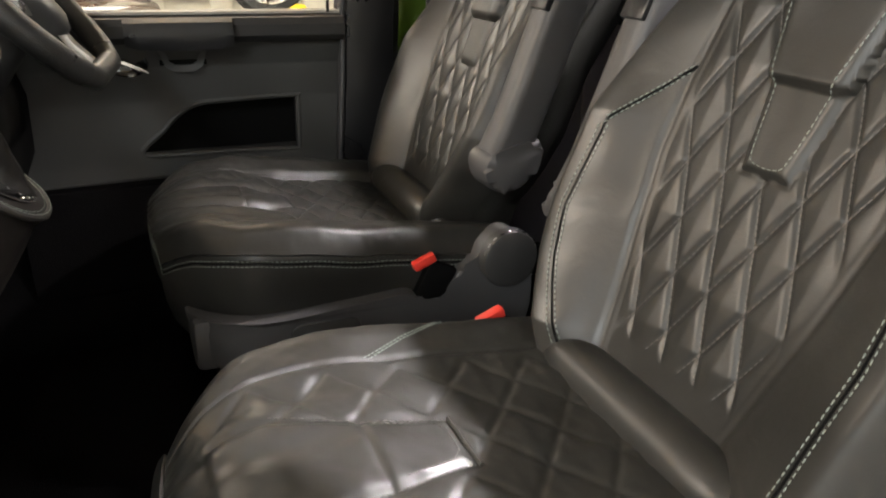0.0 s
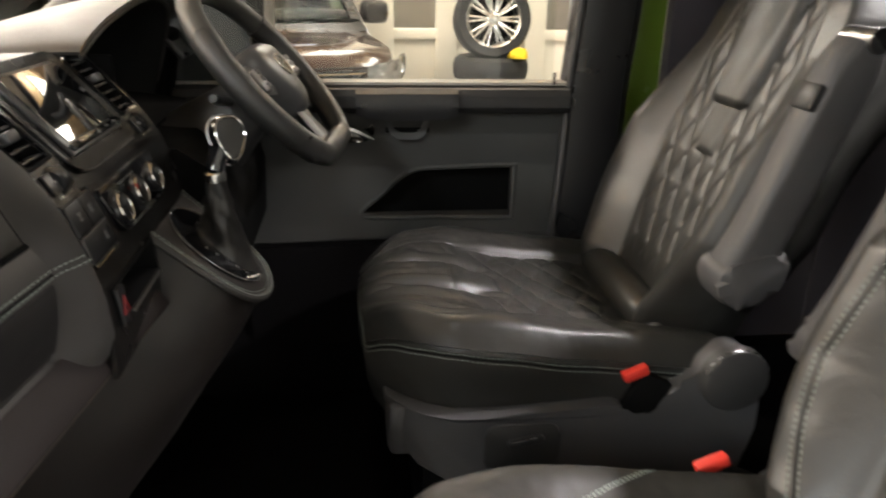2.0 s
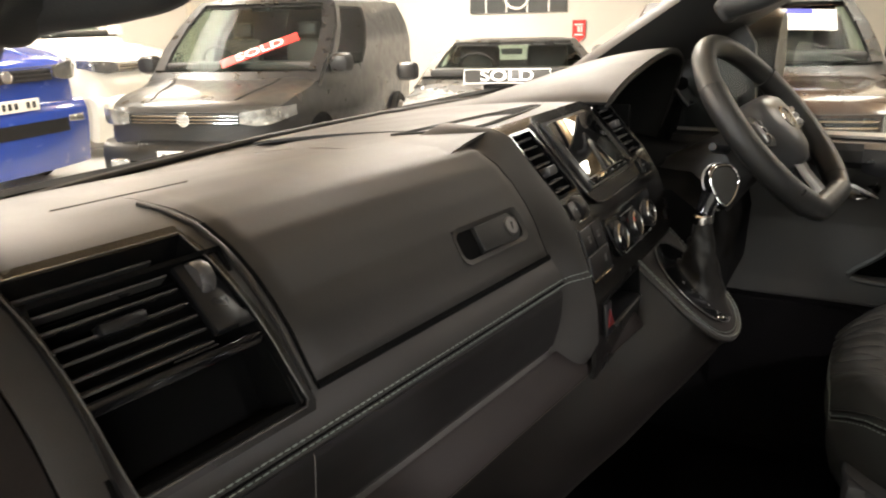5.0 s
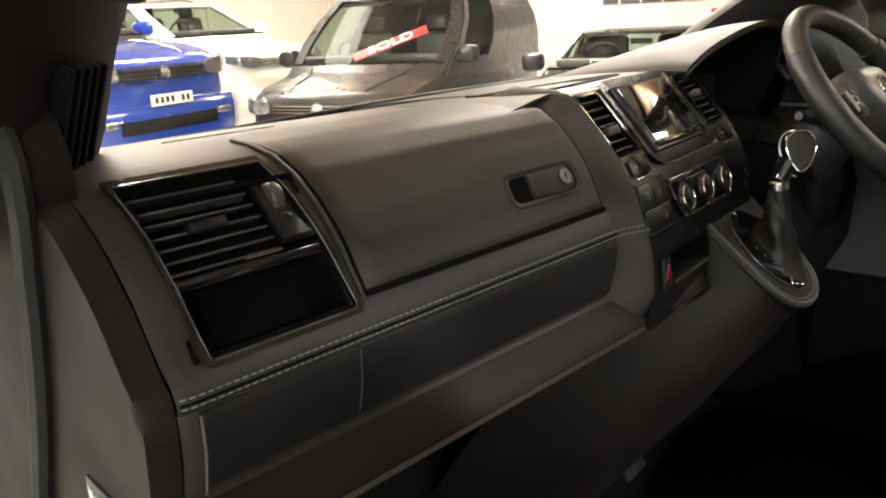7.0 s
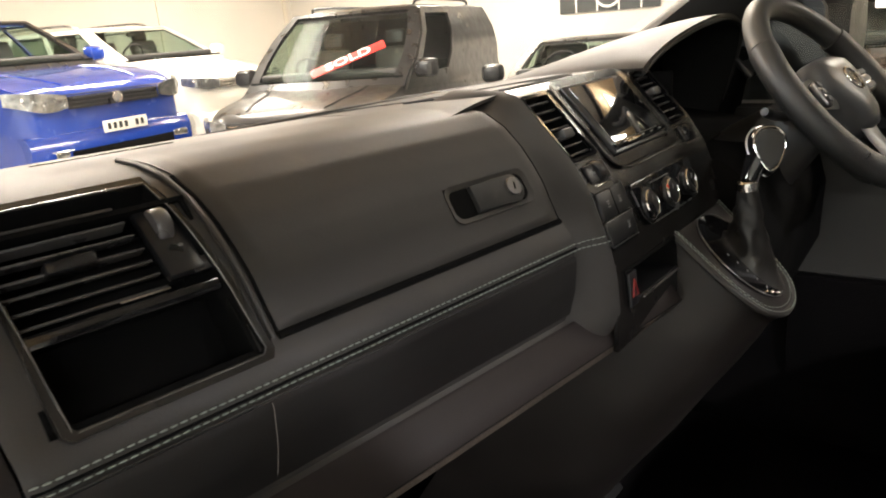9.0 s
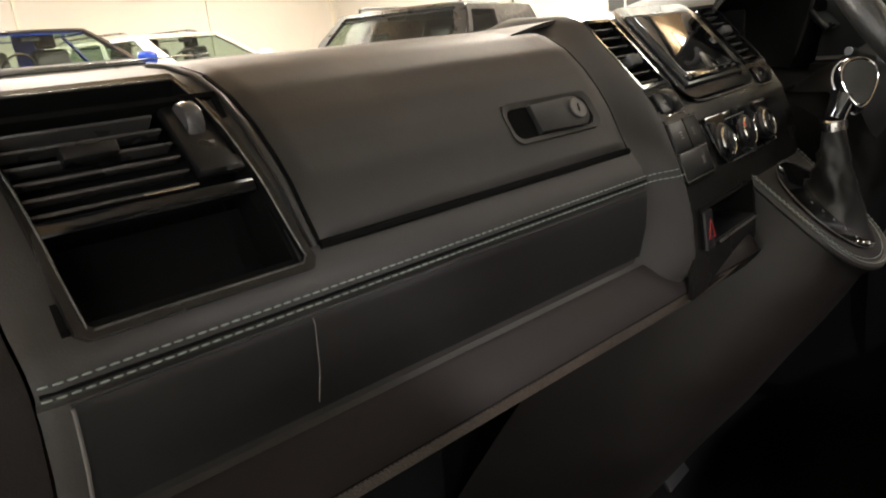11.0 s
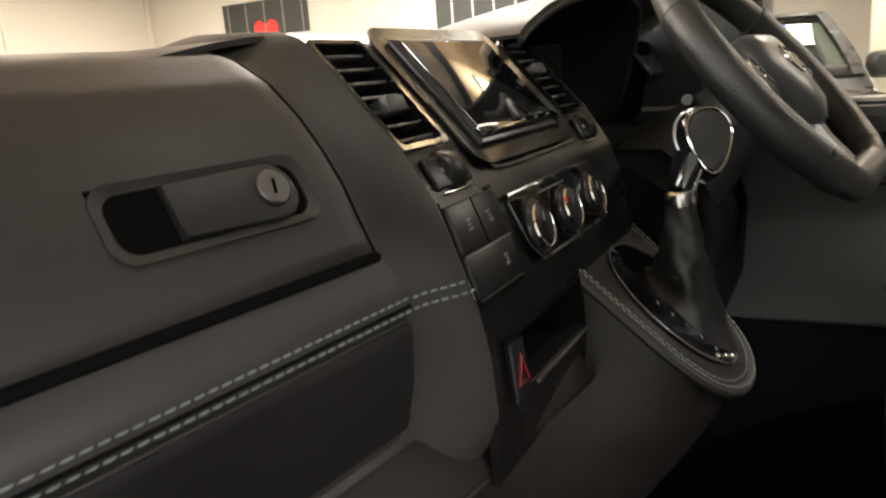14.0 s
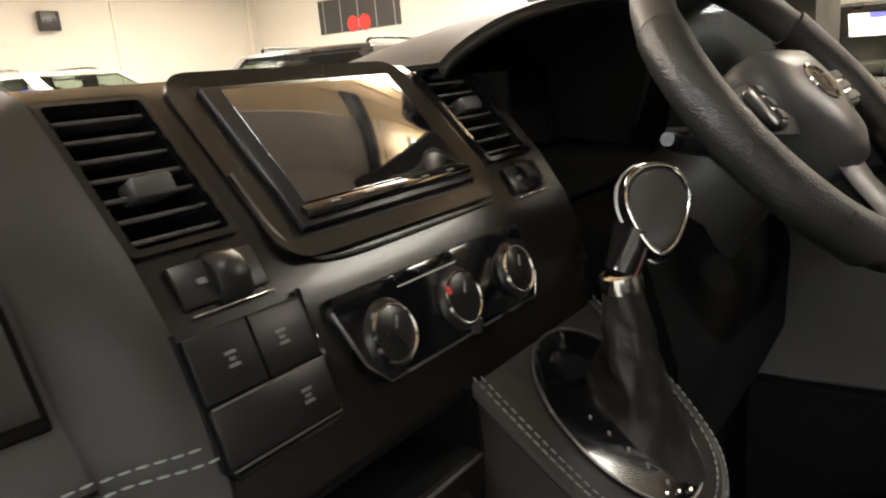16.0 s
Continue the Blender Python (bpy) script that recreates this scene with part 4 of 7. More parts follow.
put("knee_bolster", loft([[(x, y, z) for x, z in ((-0.40, 1.20), (-0.215, 1.205), (-0.165, 1.17), (-0.140, 1.08), (-0.145, 0.96), (-0.180, 0.88), (-0.27, 0.84), (-0.42, 0.83))] for y in (1.345, 1.36, 1.58, 1.80, 1.815)]), VOID, dash, "knee panel under the steering column, blackened as shade")

# ---- gear console ----
console = thing("gear_console", (-0.25, 1.22, 0.45), "black leather gear console with stitched rim, tapering to the floor", "console")
CN = Matrix(((0, -0.745, 0.667, -0.140), (1, 0, 0, 1.228), (0, 0.667, 0.745, 1.080), (0, 0, 0, 1)))


def egg(w, up, down, n=36):
    """An egg outline: half width, reach up the slope, reach down it."""
    out = []
    for i in range(n):
        a = 2 * math.pi * i / n
        c, s = math.cos(a), math.sin(a)
        ww = w * (1 + 0.10 * s)
        out.append((ww * math.copysign(abs(c) ** 0.9, c), (up if s > 0 else down) * s))
    return out


loops = []
for z in (0.40, 0.55, 0.70, 0.80, 0.88, 0.94, 0.98, 1.005):
    xb = lerp_table([(0.40, -0.50), (0.635, -0.345), (0.80, -0.225), (0.904, -0.158), (0.96, -0.118), (1.02, -0.086)], z)
    hw = lerp_table([(0.40, 0.10), (0.80, 0.125), (1.0, 0.105)], z)
    lp = []
    for dx, dy in ((-0.30, -1.25), (-0.10, -1.12), (-0.045, -0.95), (-0.014, -0.68), (0.0, -0.3), (0.0, 0.3), (-0.014, 0.68), (-0.045, 0.95), (-0.10, 1.12), (-0.30, 1.25)):
        lp.append((xb + dx, 1.228 + dy * hw, z))
    loops.append(lp)
# the upper end follows the sloping deck
deck = [(-0.10, 0.135), (-0.094, 0.02), (-0.086, -0.03), (-0.066, -0.068), (-0.025, -0.088), (0.025, -0.088), (0.066, -0.068), (0.086, -0.03), (0.094, 0.02), (0.10, 0.135)]
loops.append([CN @ Vector((x, y, -0.012)) for x, y in deck])
loops.append([CN @ Vector((x, y, -0.004)) for x, y in deck])
loops.append([CN @ Vector((x * 0.97, y * 0.97, 0.0)) for x, y in deck])
put("body", loft(loops), FLANK, console, sharp=60)
rim = smooth_line([CN @ Vector((x * 0.90, y * 0.90, 0.001)) for x, y in deck], 5)
put("rim_roll", tube(bmesh.new(), smooth_line([CN @ Vector((x * 0.985, y * 0.985, -0.004)) for x, y in deck], 5), 0.0055, 8), DASH, console)
put("stitching", stitches(bmesh.new(), rim), THREAD, console, "pale stitched rim")
rim2 = smooth_line([CN @ Vector((x * 0.985, y * 0.985, 0.002)) for x, y in deck], 5)
put("stitching", stitches(bmesh.new(), [p + Vector((0.0005, 0, 0)) for p in rim2]), THREAD, console, "pale stitched rim")
plate = put("gear_plate", prism(bmesh.new(), egg(0.062, 0.082, 0.072), -0.002, 0.004, CN @ pose(0, 0.006, 0), 0.0015), PIANO, console, "gloss black selector plate")
put("plate_rim", tube(bmesh.new(), [CN @ Vector((x, y + 0.006, 0.0035)) for x, y in egg(0.0635, 0.0835, 0.0735, 48)], 0.0012, 6, True), EDGE, plate, "thin grey gloss rim")
for k in range(5):
    put("gear_mark", box(0.0040, 0.0026, 0.0006, CN @ pose(-0.033 + 0.0035 * k, 0.022 - 0.017 * k, 0.0044, 0, 0, 25)), MARK, plate, "small white gear mark")
for k in range(3):
    put("stud", lathe(bmesh.new(), [(0.0022, 0), (0.0022, 0.002), (0, 0.0026)], CN @ pose(-0.030 + 0.012 * k, -0.050 - 0.006 * k, 0.004), 10), CHROME, plate)
# leather boot, collar and knob
TOP = Vector((-0.138, 1.222, 1.194))
boot = []
for i, t in enumerate(frange(0, 1, 14)):
    lp = []
    for j in range(28):
        a = 2 * math.pi * j / 28
        base = CN @ Vector((0.017 + 0.034 * math.cos(a), -0.008 + 0.060 * math.sin(a), 0.004))
        tip = TOP + Vector((0.0145 * math.sin(a) * -0.9, 0.0145 * math.cos(a), 0.004 * math.sin(a)))
        fold = 1 + (0.13 * math.sin(4 * a + 6 * t) + 0.07 * math.sin(23 * t + 2 * a) + 0.05 * math.sin(9 * a - 11 * t)) * math.sin(math.pi * t)
        heart = CN @ Vector((0.017, -0.008, 0.004))
        c0 = heart.lerp(TOP, t ** 0.92)
        lp.append(c0 + (base - heart).lerp(tip - TOP, t ** 0.50) * fold)
    boot.append(lp)
put("boot", loft(boot), BOOT, console, "creased black leather gear boot", 70)
put("boot_stitching", stitches(bmesh.new(), [Vector(lp[3]) * 1.0 + Vector((0.002, 0.002, 0.0)) for lp in boot], 0.0006, 0.004, 0.002), THREAD, console)
put("collar", lathe(bmesh.new(), [(0.0150, -0.006), (0.0155, 0.0), (0.0150, 0.006), (0.012, 0.008), (0.0, 0.008)], Matrix.Translation(TOP) @ pose(0, 0, 0, 6, -6, 0), 24), CHROME, console, "chrome collar")
KZ = Vector((0.52, -0.80, 0.30)).normalized()
KX = Vector((0, 0, 1)).cross(KZ).normalized()
KY = KZ.cross(KX)
KN = Matrix(((KX.x, KY.x, KZ.x, -0.118), (KX.y, KY.y, KZ.y, 1.238), (KX.z, KY.z, KZ.z, 1.243), (0, 0, 0, 1)))
face = [(0.0, -0.033), (0.009, -0.027), (0.018, -0.010), (0.0225, 0.006), (0.020, 0.020), (0.011, 0.029), (0.0, 0.031), (-0.011, 0.029), (-0.020, 0.020), (-0.0225, 0.006), (-0.018, -0.010), (-0.009, -0.027)]
face = [(p.x, p.y) for p in smooth_line([(x, y, 0) for x, y in face], 3, True)]
kl = []
for s, z in ((0.45, -0.034), (0.80, -0.031), (1.02, -0.020), (1.10, -0.006), (1.06, 0.004), (0.98, 0.008), (0.90, 0.009)):
    kl.append([KN @ Vector((x * s, y * s, z)) for x, y in face])
knob = put("knob", loft(kl), PIANO, console, "black teardrop gear knob with chrome edge", 50)
put("knob_face", prism(bmesh.new(), [(x * 0.86, y * 0.86) for x, y in face], 0.006, 0.0105, KN, 0.002), HIDE, knob, "leather knob face")
put("knob_edge", tube(bmesh.new(), [KN @ Vector((x * 0.94, y * 0.94, 0.009)) for x, y in face], 0.0012, 6, True), CHROME, knob, "chrome edge")
put("knob_band", tube(bmesh.new(), [KN @ Vector((x * 1.09, y * 1.09, -0.012)) for x, y in face], 0.0016, 6, True), STEEL, knob, "chrome band")
put("neck", tube(bmesh.new(), [TOP + Vector((0, 0, 0.006)), TOP + Vector((0.003, 0.006, 0.018)), TOP + Vector((0.009, 0.012, 0.036))], [0.0125, 0.0138, 0.018], 16), PIANO, console)
put("neck_strip", tube(bmesh.new(), [TOP + Vector((0.0125, -0.006, 0.006)), TOP + Vector((0.019, -0.002, 0.026))], 0.0012, 6), CHROME, console)

# ---- steering wheel ----
WC = Vector((-0.088, 1.555, 1.290))
wheel = thing("steering_wheel", tuple(WC), "black leather three-spoke steering wheel with flat bottom", "steering wheel")
WN = Vector((0.746, -0.10, 0.657)).normalized()
WX = Vector((0, 0, 1)).cross(WN).normalized()
WU = WN.cross(WX)
WM = Matrix(((WX.x, WU.x, WN.x, WC.x), (WX.y, WU.y, WN.y, WC.y), (WX.z, WU.z, WN.z, WC.z), (0, 0, 0, 1)))


def rim_pt(a, r=0.184):
    x, y = r * math.sin(a), r * math.cos(a)
    return Vector((x, max(y, -0.162), 0))


RIMPERF = mat("perforated_rim_leather", (0.026, 0.025, 0.0235), 0.37, vary=0.35, bump=0.7, fine=520, bump_dist=0.0007, kind="VORONOI")
RIMTOP = leather("smooth_rim_leather", (0.040, 0.039, 0.036), 0.46, 0.08)
SPOKE = mat("satin_spoke_trim", (0.13, 0.13, 0.128), 0.36, vary=0.08)
arcs = [("rim", -58, 58, RIMTOP), ("rim", 58, 140, RIMPERF), ("rim", 140, 220, HIDE), ("rim", 220, 302, RIMPERF)]
for nm, a0, a1, m in arcs:
    angles = [radians(a) for a in frange(a0, a1, 20)]
    fat = [0.0205 + (0.0022 if m is RIMPERF else 0.0) + 0.0015 * math.exp(-((math.degrees(a) - a0) / 4) ** 2) for a in angles]
    put(nm, tube(bmesh.new(), [WM @ rim_pt(a) for a in angles], fat, 14), m, wheel)
put("rim_stitching", stitches(bmesh.new(), [WM @ (rim_pt(radians(a), 0.171) + Vector((0, 0, 0.004))) for a in frange(0, 360, 90)], 0.0007, 0.004, 0.003), THREADK, wheel)
hub_out = [(-0.072, 0.042), (-0.045, 0.058), (0.045, 0.058), (0.072, 0.042), (0.076, 0.0), (0.050, -0.045), (0.024, -0.082), (-0.024, -0.082), (-0.050, -0.045), (-0.076, 0.0)]
hub_out = [(p.x, p.y) for p in smooth_line([(x, y, 0) for x, y in hub_out], 3, True)]
hub = put("hub", loft([[WM @ Vector((x * s, y * s, z)) for x, y in hub_out] for s, z in ((0.9, -0.045), (1.0, -0.03), (1.02, -0.01), (0.96, 0.012), (0.75, 0.024), (0.4, 0.028))]), HUB, wheel, "dark grey airbag hub", 60)
badge = put("badge", tube(bmesh.new(), [WM @ Vector((0.021 * math.cos(a), 0.021 * math.sin(a), 0.0285)) for a in frange(0, 2 * math.pi, 25)[:-1]], 0.0022, 6, True), CHROME, hub, "round chrome badge ring")
for dx, r in ((-0.007, 22), (0.007, -22), (-0.002, -22), (0.002, 22)):
    put("badge_bar", box(0.0026, 0.026, 0.003, WM @ pose(dx, 0, 0.0285, 0, 0, r)), CHROME, hub)
for sgn in (-1, 1):
    put("spoke", loft([[WM @ Vector((sgn * x, y + dy, z + dz)) for dy, dz in ((-h, 0), (-h * 0.6, 0.008), (h * 0.6, 0.008), (h, 0), (h * 0.6, -0.010), (-h * 0.6, -0.010))] for x, y, h, z in ((0.060, 0.0, 0.034, 0.0), (0.105, 0.004, 0.026, -0.006), (0.150, 0.006, 0.022, -0.006), (0.178, 0.008, 0.020, -0.004))]), SPOKE, wheel, "silver grey spoke trim")
    pad = put("button_pad", box(0.034, 0.046, 0.014, WM @ pose(sgn * 0.103, -0.003, 0.006, 0, -sgn * 12, 0), 0.006, 3), STEEL, wheel, "silver button pad")
    for k in range(3):
        put("button", box(0.026, 0.011, 0.004, WM @ pose(sgn * 0.103, 0.012 - 0.014 * k, 0.0135, 0, -sgn * 12, 0), 0.002), GREY, pad)
put("lower_spoke", loft([[WM @ Vector((x + dx, y, z + dz)) for dx, dz in ((-h, 0), (-h * 0.6, 0.007), (h * 0.6, 0.007), (h, 0), (h * 0.6, -0.008), (-h * 0.6, -0.008))] for x, y, h, z in ((0, -0.05, 0.035, 0.0), (0, -0.10, 0.028, -0.006), (0, -0.158, 0.034, -0.004))]), HUB, wheel)
column = thing("steering_column", (-0.25, 1.505, 1.16), "black steering column cover with two stalks", "steering column")
put("shroud", loft([[WM @ Vector((w * math.cos(a), h * math.sin(a) - 0.01, z)) for a in frange(0, 2 * math.pi, 21)[:-1]] for z, w, h in ((-0.045, 0.055, 0.050), (-0.10, 0.062, 0.060), (-0.16, 0.072, 0.075), (-0.24, 0.085, 0.09))]), HARD, column)
for sgn in (-1, 1):
    put("stalk", tube(bmesh.new(), smooth_line([WM @ Vector((sgn * 0.04, 0.01, -0.075)), WM @ Vector((sgn * 0.10, 0.016, -0.068)), WM @ Vector((sgn * 0.150, 0.020, -0.056))], 5), 0.0085, 10), SATIN, column)
    put("stalk_tip", tube(bmesh.new(), [WM @ Vector((sgn * 0.150, 0.020, -0.056)), WM @ Vector((sgn * 0.172, 0.022, -0.050))], [0.009, 0.0065], 10), SATIN, column)

# ---- pedals ----
ped = thing("pedal", (-0.42, 1.33, 0.50), "black rubber pedal on a metal arm", "pedal")
put("arm", tube(bmesh.new(), smooth_line([(-0.50, 1.33, 0.86), (-0.46, 1.33, 0.70), (-0.42, 1.33, 0.56)], 6), 0.008, 8), STEEL, ped)
put("pad", box(0.012, 0.085, 0.055, pose(-0.41, 1.33, 0.54, 0, -35, 0), 0.006), RUBBER, ped)

# ---- seats ----


GTHREAD = mat("green_thread", (0.10, 0.50, 0.06), 0.7, vary=0.15, fine=2000)
QW, QH, QZ = 0.056, 0.118, 1.16     # backrest diamonds: width, height, a crossing's height


def seam_depth(p, q, wide, high):
    """Puff of a diamond quilt: 0 on the seams, 1 between; p across, q up, in metres."""
    a = (p / wide + q / high) % 1.0
    b = (p / wide - q / high) % 1.0
    d = min(min(a, 1 - a), min(b, 1 - b))
    return 0.55 * (1 - math.exp(-(d / 0.07) ** 2)) + 0.9 * d


def seat(name, mid, lift, side, bx, x_front, label):
    """side: +1 when the inner side (buckle, armrest) faces high y, -1 when it faces low y."""
    st = thing(name, (0.33, mid, 0.45), label, "seat", "front seats")
    Y = lambda v: mid + side * v           # v: towards the van's middle
    Z = lambda z: z + lift
    HW = 0.262
    # cushion: a rounded block, bolsters raised, middle quilted
    X0, X1 = x_front, 0.660
    Yi = lambda v: Y(v - 0.010)

    def cushion_top(x, v):
        u = (x - X0) / (X1 - X0)
        base = 0.952 - 0.13 * (x - 0.10)
        bol = 0.022 * max(0, (abs(v) - 0.13) / 0.10) ** 1.5 if abs(v) < 0.235 else 0.022 * 1.05 ** 1.5 * max(0, 1 - ((abs(v) - 0.235) / 0.045))
        front = (-0.060 if side > 0 else -0.048) * max(0, 1 - u / 0.17) ** 2.2
        edge = (-0.024 if side > 0 else -0.021) * max(0, (abs(v) - 0.205) / 0.05) ** 2
        z = base + bol * min(1, u * 3) + front + edge
        tong = 0.088 - 0.050 * max(0, (x - 0.08) / 0.24)
        inside = abs(v) < 0.165 and x > 0.085
        if inside:
            in_tongue = x < 0.322 and abs(v) < tong
            if in_tongue:
                e = min(tong - abs(v), 0.322 - x)
                z += 0.006 * (1 - math.exp(-(e / 0.008) ** 2)) - 0.003
                if abs(x - 0.229) < 0.006:
                    z -= 0.003 * (1 - abs(x - 0.229) / 0.006)
            else:
                eo = max(abs(v) - tong, x - 0.322)
                wq = 1 - math.exp(-(eo / 0.008) ** 2)
                fade = max(0, min(1, (0.165 - abs(v)) / 0.02, (x - 0.085) / 0.03, (0.52 - x) / 0.03))
                if side < 0:
                    fade *= 0.12 + 0.75 * max(0, min(1, (x - 0.26) / 0.10))
                z += -0.003 * (1 - wq) + wq * fade * (0.0046 if side > 0 else 0.0085) * (seam_depth(v, x, 0.104, 0.088 if side > 0 else 0.062) - 0.54)
        if side < 0:
            # the sat-in middle lies lower than the bolsters, with folds towards the front edge
            z -= 0.015 * max(0, min(1, (0.170 - abs(v)) / 0.012)) * max(0, min(1, (x - 0.24) / 0.08))
            z += 0.0060 * max(0, 1 - abs(x - 0.17) / 0.12) * noise.noise((x * 9 + v * 5, v * 46, 31.0))
            for vc in (-0.062, 0.062):
                z -= 0.011 * math.exp(-((v - vc) / 0.012) ** 2) * max(0, min(1, (x - 0.10) / 0.06, (0.33 - x) / 0.06))
        if abs(abs(v) - 0.168) < 0.006:
            z -= 0.004 * (1 - abs(abs(v) - 0.168) / 0.006)
        z += 0.0035 * noise.noise((x * 14, v * 20, mid)) + 0.007 * max(0, 1 - u * 1.8) * noise.noise((x * 8, v * 24, mid + 5)) + 0.004 * max(0, 1 - u) * noise.noise((x * 16 + v * 10, v * 12, mid + 8)) + 0.0012 * noise.noise((x * 60, v * 60, mid + 3))
        return z

    nx, nv = 200, 168
    P = []
    for i in range(nx + 1):
        u = i / nx
        x = X0 + (X1 - X0) * u
        row = []
        half = HW * (1 - 0.46 * max(0, 1 - u / 0.36) ** 2.6)
        for j in range(nv + 1):
            v = -half + 2 * half * j / nv
            row.append((x - 0.012 * (1 - (v / half) ** 2) * max(0, 1 - u * 4), Y(v), Z(cushion_top(x, v * HW / half))))
        P.append(row)
    put("cushion", sheet(P, 0.01), HIDE, st, "black quilted leather seat cushion", 60)
    # welt round the cushion and the skirt below it
    ring = []
    for i in range(0, nx + 1, 8):
        ring.append(Vector(P[i][nv]))
    ring.append(Vector(P[nx][nv]))
    lead = [Vector(P[0][j]) for j in range(0, nv + 1, 12)]
    outer = [Vector(P[i][0]) for i in range(nx, -1, -8)]
    around = outer + lead[1:-1] + ring
    drop = lambda p, d, push: Vector((p.x - push * (0.7 if p.x < 0.16 else 0), mid + (p.y - mid) * (1 + push * 1.8), p.z - d))
    skirt = []
    rows = ((0.0, 0.0), (0.005, 0.006), (0.010, 0.009), (0.013, 0.0075), (0.016, 0.0085), (0.030, 0.012), (0.065, 0.011), (0.11, -0.006), (0.165, -0.05))
    for d, push in rows if side < 0 else ((0.0, 0.0), (0.010, 0.010), (0.022, 0.016), (0.030, 0.015), (0.034, 0.012), (0.045, 0.016), (0.075, 0.010), (0.115, -0.010), (0.15, -0.05)):
        skirt.append([drop(p, d, push) for p in around])
    put("skirt", sheet(skirt, 0.004), HIDE, st, "black leather cushion side", 60)
    for dd, pp in ((0.008, 0.0105), (0.0175, 0.0112)) if side < 0 else ((0.0265, 0.0195), (0.0375, 0.0165)):
        put("stitching", stitches(bmesh.new(), [drop(p, dd, pp) for p in around], 0.0009, 0.0055, 0.0025), THREAD, st, "pale stitched welt")
    put("welt_groove", tube(bmesh.new(), [drop(p, 0.0128, 0.0080) if side < 0 else drop(p, 0.032, 0.0155) for p in around], 0.0014 if side < 0 else 0.0022, 6), VOID, st)
    # tongue and bolster seams
    for s in (-1, 1):
        tl = [(x, Y(s * (0.088 - 0.050 * max(0, (x - 0.08) / 0.24))), 0) for x in frange(0.060, 0.322, 40)]
        put("tongue_seam", stitches(bmesh.new(), [Vector((x, y, Z(cushion_top(x, (y - mid) * side)) + 0.0015)) for x, y, _ in tl], 0.0006, 0.005, 0.003), THREADK, st)
    put("tongue_tip", tube(bmesh.new(), [Vector((0.325, Y(v), Z(cushion_top(0.325, v)) + 0.001)) for v in frange(-0.042, 0.042, 12)], 0.0030, 6), HIDE, st)
    lz = [(0.240, 0.044), (0.300, 0.031), (0.311, 0.018), (0.311, -0.018), (0.300, -0.031), (0.240, -0.044)]
    put("lozenge", stitches(bmesh.new(), [Vector((x, Y(v), Z(cushion_top(x, v)) + 0.0015)) for x, v in lz], 0.0007, 0.005, 0.002), THREADK, st)
    for w in (-0.004, 0.004):
        put("bolster_seam", stitches(bmesh.new(), [Vector((x + w, Y(v), Z(cushion_top(x + w, v)) + 0.001)) for x, v in zip(frange(0.275, 0.395, 16), frange(0.172, 0.235, 16))], 0.0010, 0.0045, 0.002), THREAD, st, "pale double stitching")

    if side < 0:
        # leather bead added along each bolster's inner edge to carry the seam's highlight
        for s in (-1, 1):
            put("bolster_highlight_bead", tube(bmesh.new(), [Vector((x, Y(s * 0.1715), Z(cushion_top(x, s * 0.1745)) + 0.0005)) for x in frange(0.27, 0.56, 30)], 0.0019, 6), HIDE, st)
        for s in (-1, 1):
            put("bolster_seam", stitches(bmesh.new(), [Vector((x, Y(s * 0.177), Z(cushion_top(x, s * 0.177)) + 0.001)) for x in frange(0.25, 0.46, 30)], 0.0011, 0.0055, 0.0018), THREAD, st, "pale stitching")
    # backrest: lean 22 degrees, bolsters forward, quilted middle, shield-shaped head panel
    B0, B1 = 0.865, 1.515
    lean = 0.41
    SEAM = 0.062 if side > 0 else 0.042      # bolster seam, in from the edge
    broad = 1.0 if side > 0 else 0.91
    half_at = [(z, w * broad) for z, w in ((0.865, 0.172), (0.92, 0.204), (0.97, 0.238), (1.02, 0.265), (1.08, 0.285), (1.20, 0.282), (1.32, 0.266), (1.42, 0.246), (1.48, 0.212), (1.515, 0.150))]
    # the passenger's outer bolster keeps its width down to the cushion
    out_at = half_at if side < 0 else [(0.865, 0.262), (0.97, 0.276), (1.08, 0.285)] + half_at[5:]

    def half(z, v):
        return lerp_table(out_at if v < 0 else half_at, z)

    ins_at = [(0.865, 0.070), (0.92, 0.092), (1.0, 0.110), (1.06, 0.124), (1.17, 0.143), (1.25, 0.148), (1.35, 0.142), (1.515, 0.11)]

    def back_front(z, v):
        h = half(z, v)
        a = abs(v)
        ins = lerp_table(ins_at, z)
        x = 0.512 + bx + lean * (z - 0.865)
        bol = max(0, (a - ins) / (h - ins + 1e-6))
        amp = 0.060 * min(1, max(0, (1.36 - z) / 0.16)) * min(1, (z - 0.80) / 0.14)
        x -= amp * math.sin(min(1, bol * 1.25) * math.pi / 2) ** 1.6
        x += 0.085 * max(0, bol - 0.72) ** 2 / 0.0784
        x += 0.010 * math.cos(min(1, a / 0.15) * math.pi / 2)
        top = max(0, (z - 1.44) / 0.075)
        x += 0.045 * top ** 2
        if a < ins and z > 0.93 and z < 1.47:
            tri = 0.036 + 0.018 * max(0, (z - 1.168) / 0.11)
            if z > 1.168 and a < min(tri, 0.078):
                e = min(z - 1.168, min(tri, 0.078) - a)
                x -= 0.009 * (1 - math.exp(-(e / 0.008) ** 2)) + 0.012 * max(0, min(1, (z - 1.262) / 0.012))
            elif z > 0.95:
                fade = min(1, (ins - a) / 0.015, (z - 0.95) / 0.03)
                x -= fade * 0.0080 * (seam_depth(v, z - QZ, QW, QH) - 0.5)
        d = abs(a - ins - 0.012)
        if d < 0.008:
            x += 0.0012 * (1 + math.cos(math.pi * d / 0.008))
        x += 0.0016 * noise.noise((z * 20, v * 20, mid + 9)) + 0.003 * noise.noise((z * 7, v * 9, mid + 2))
        return x

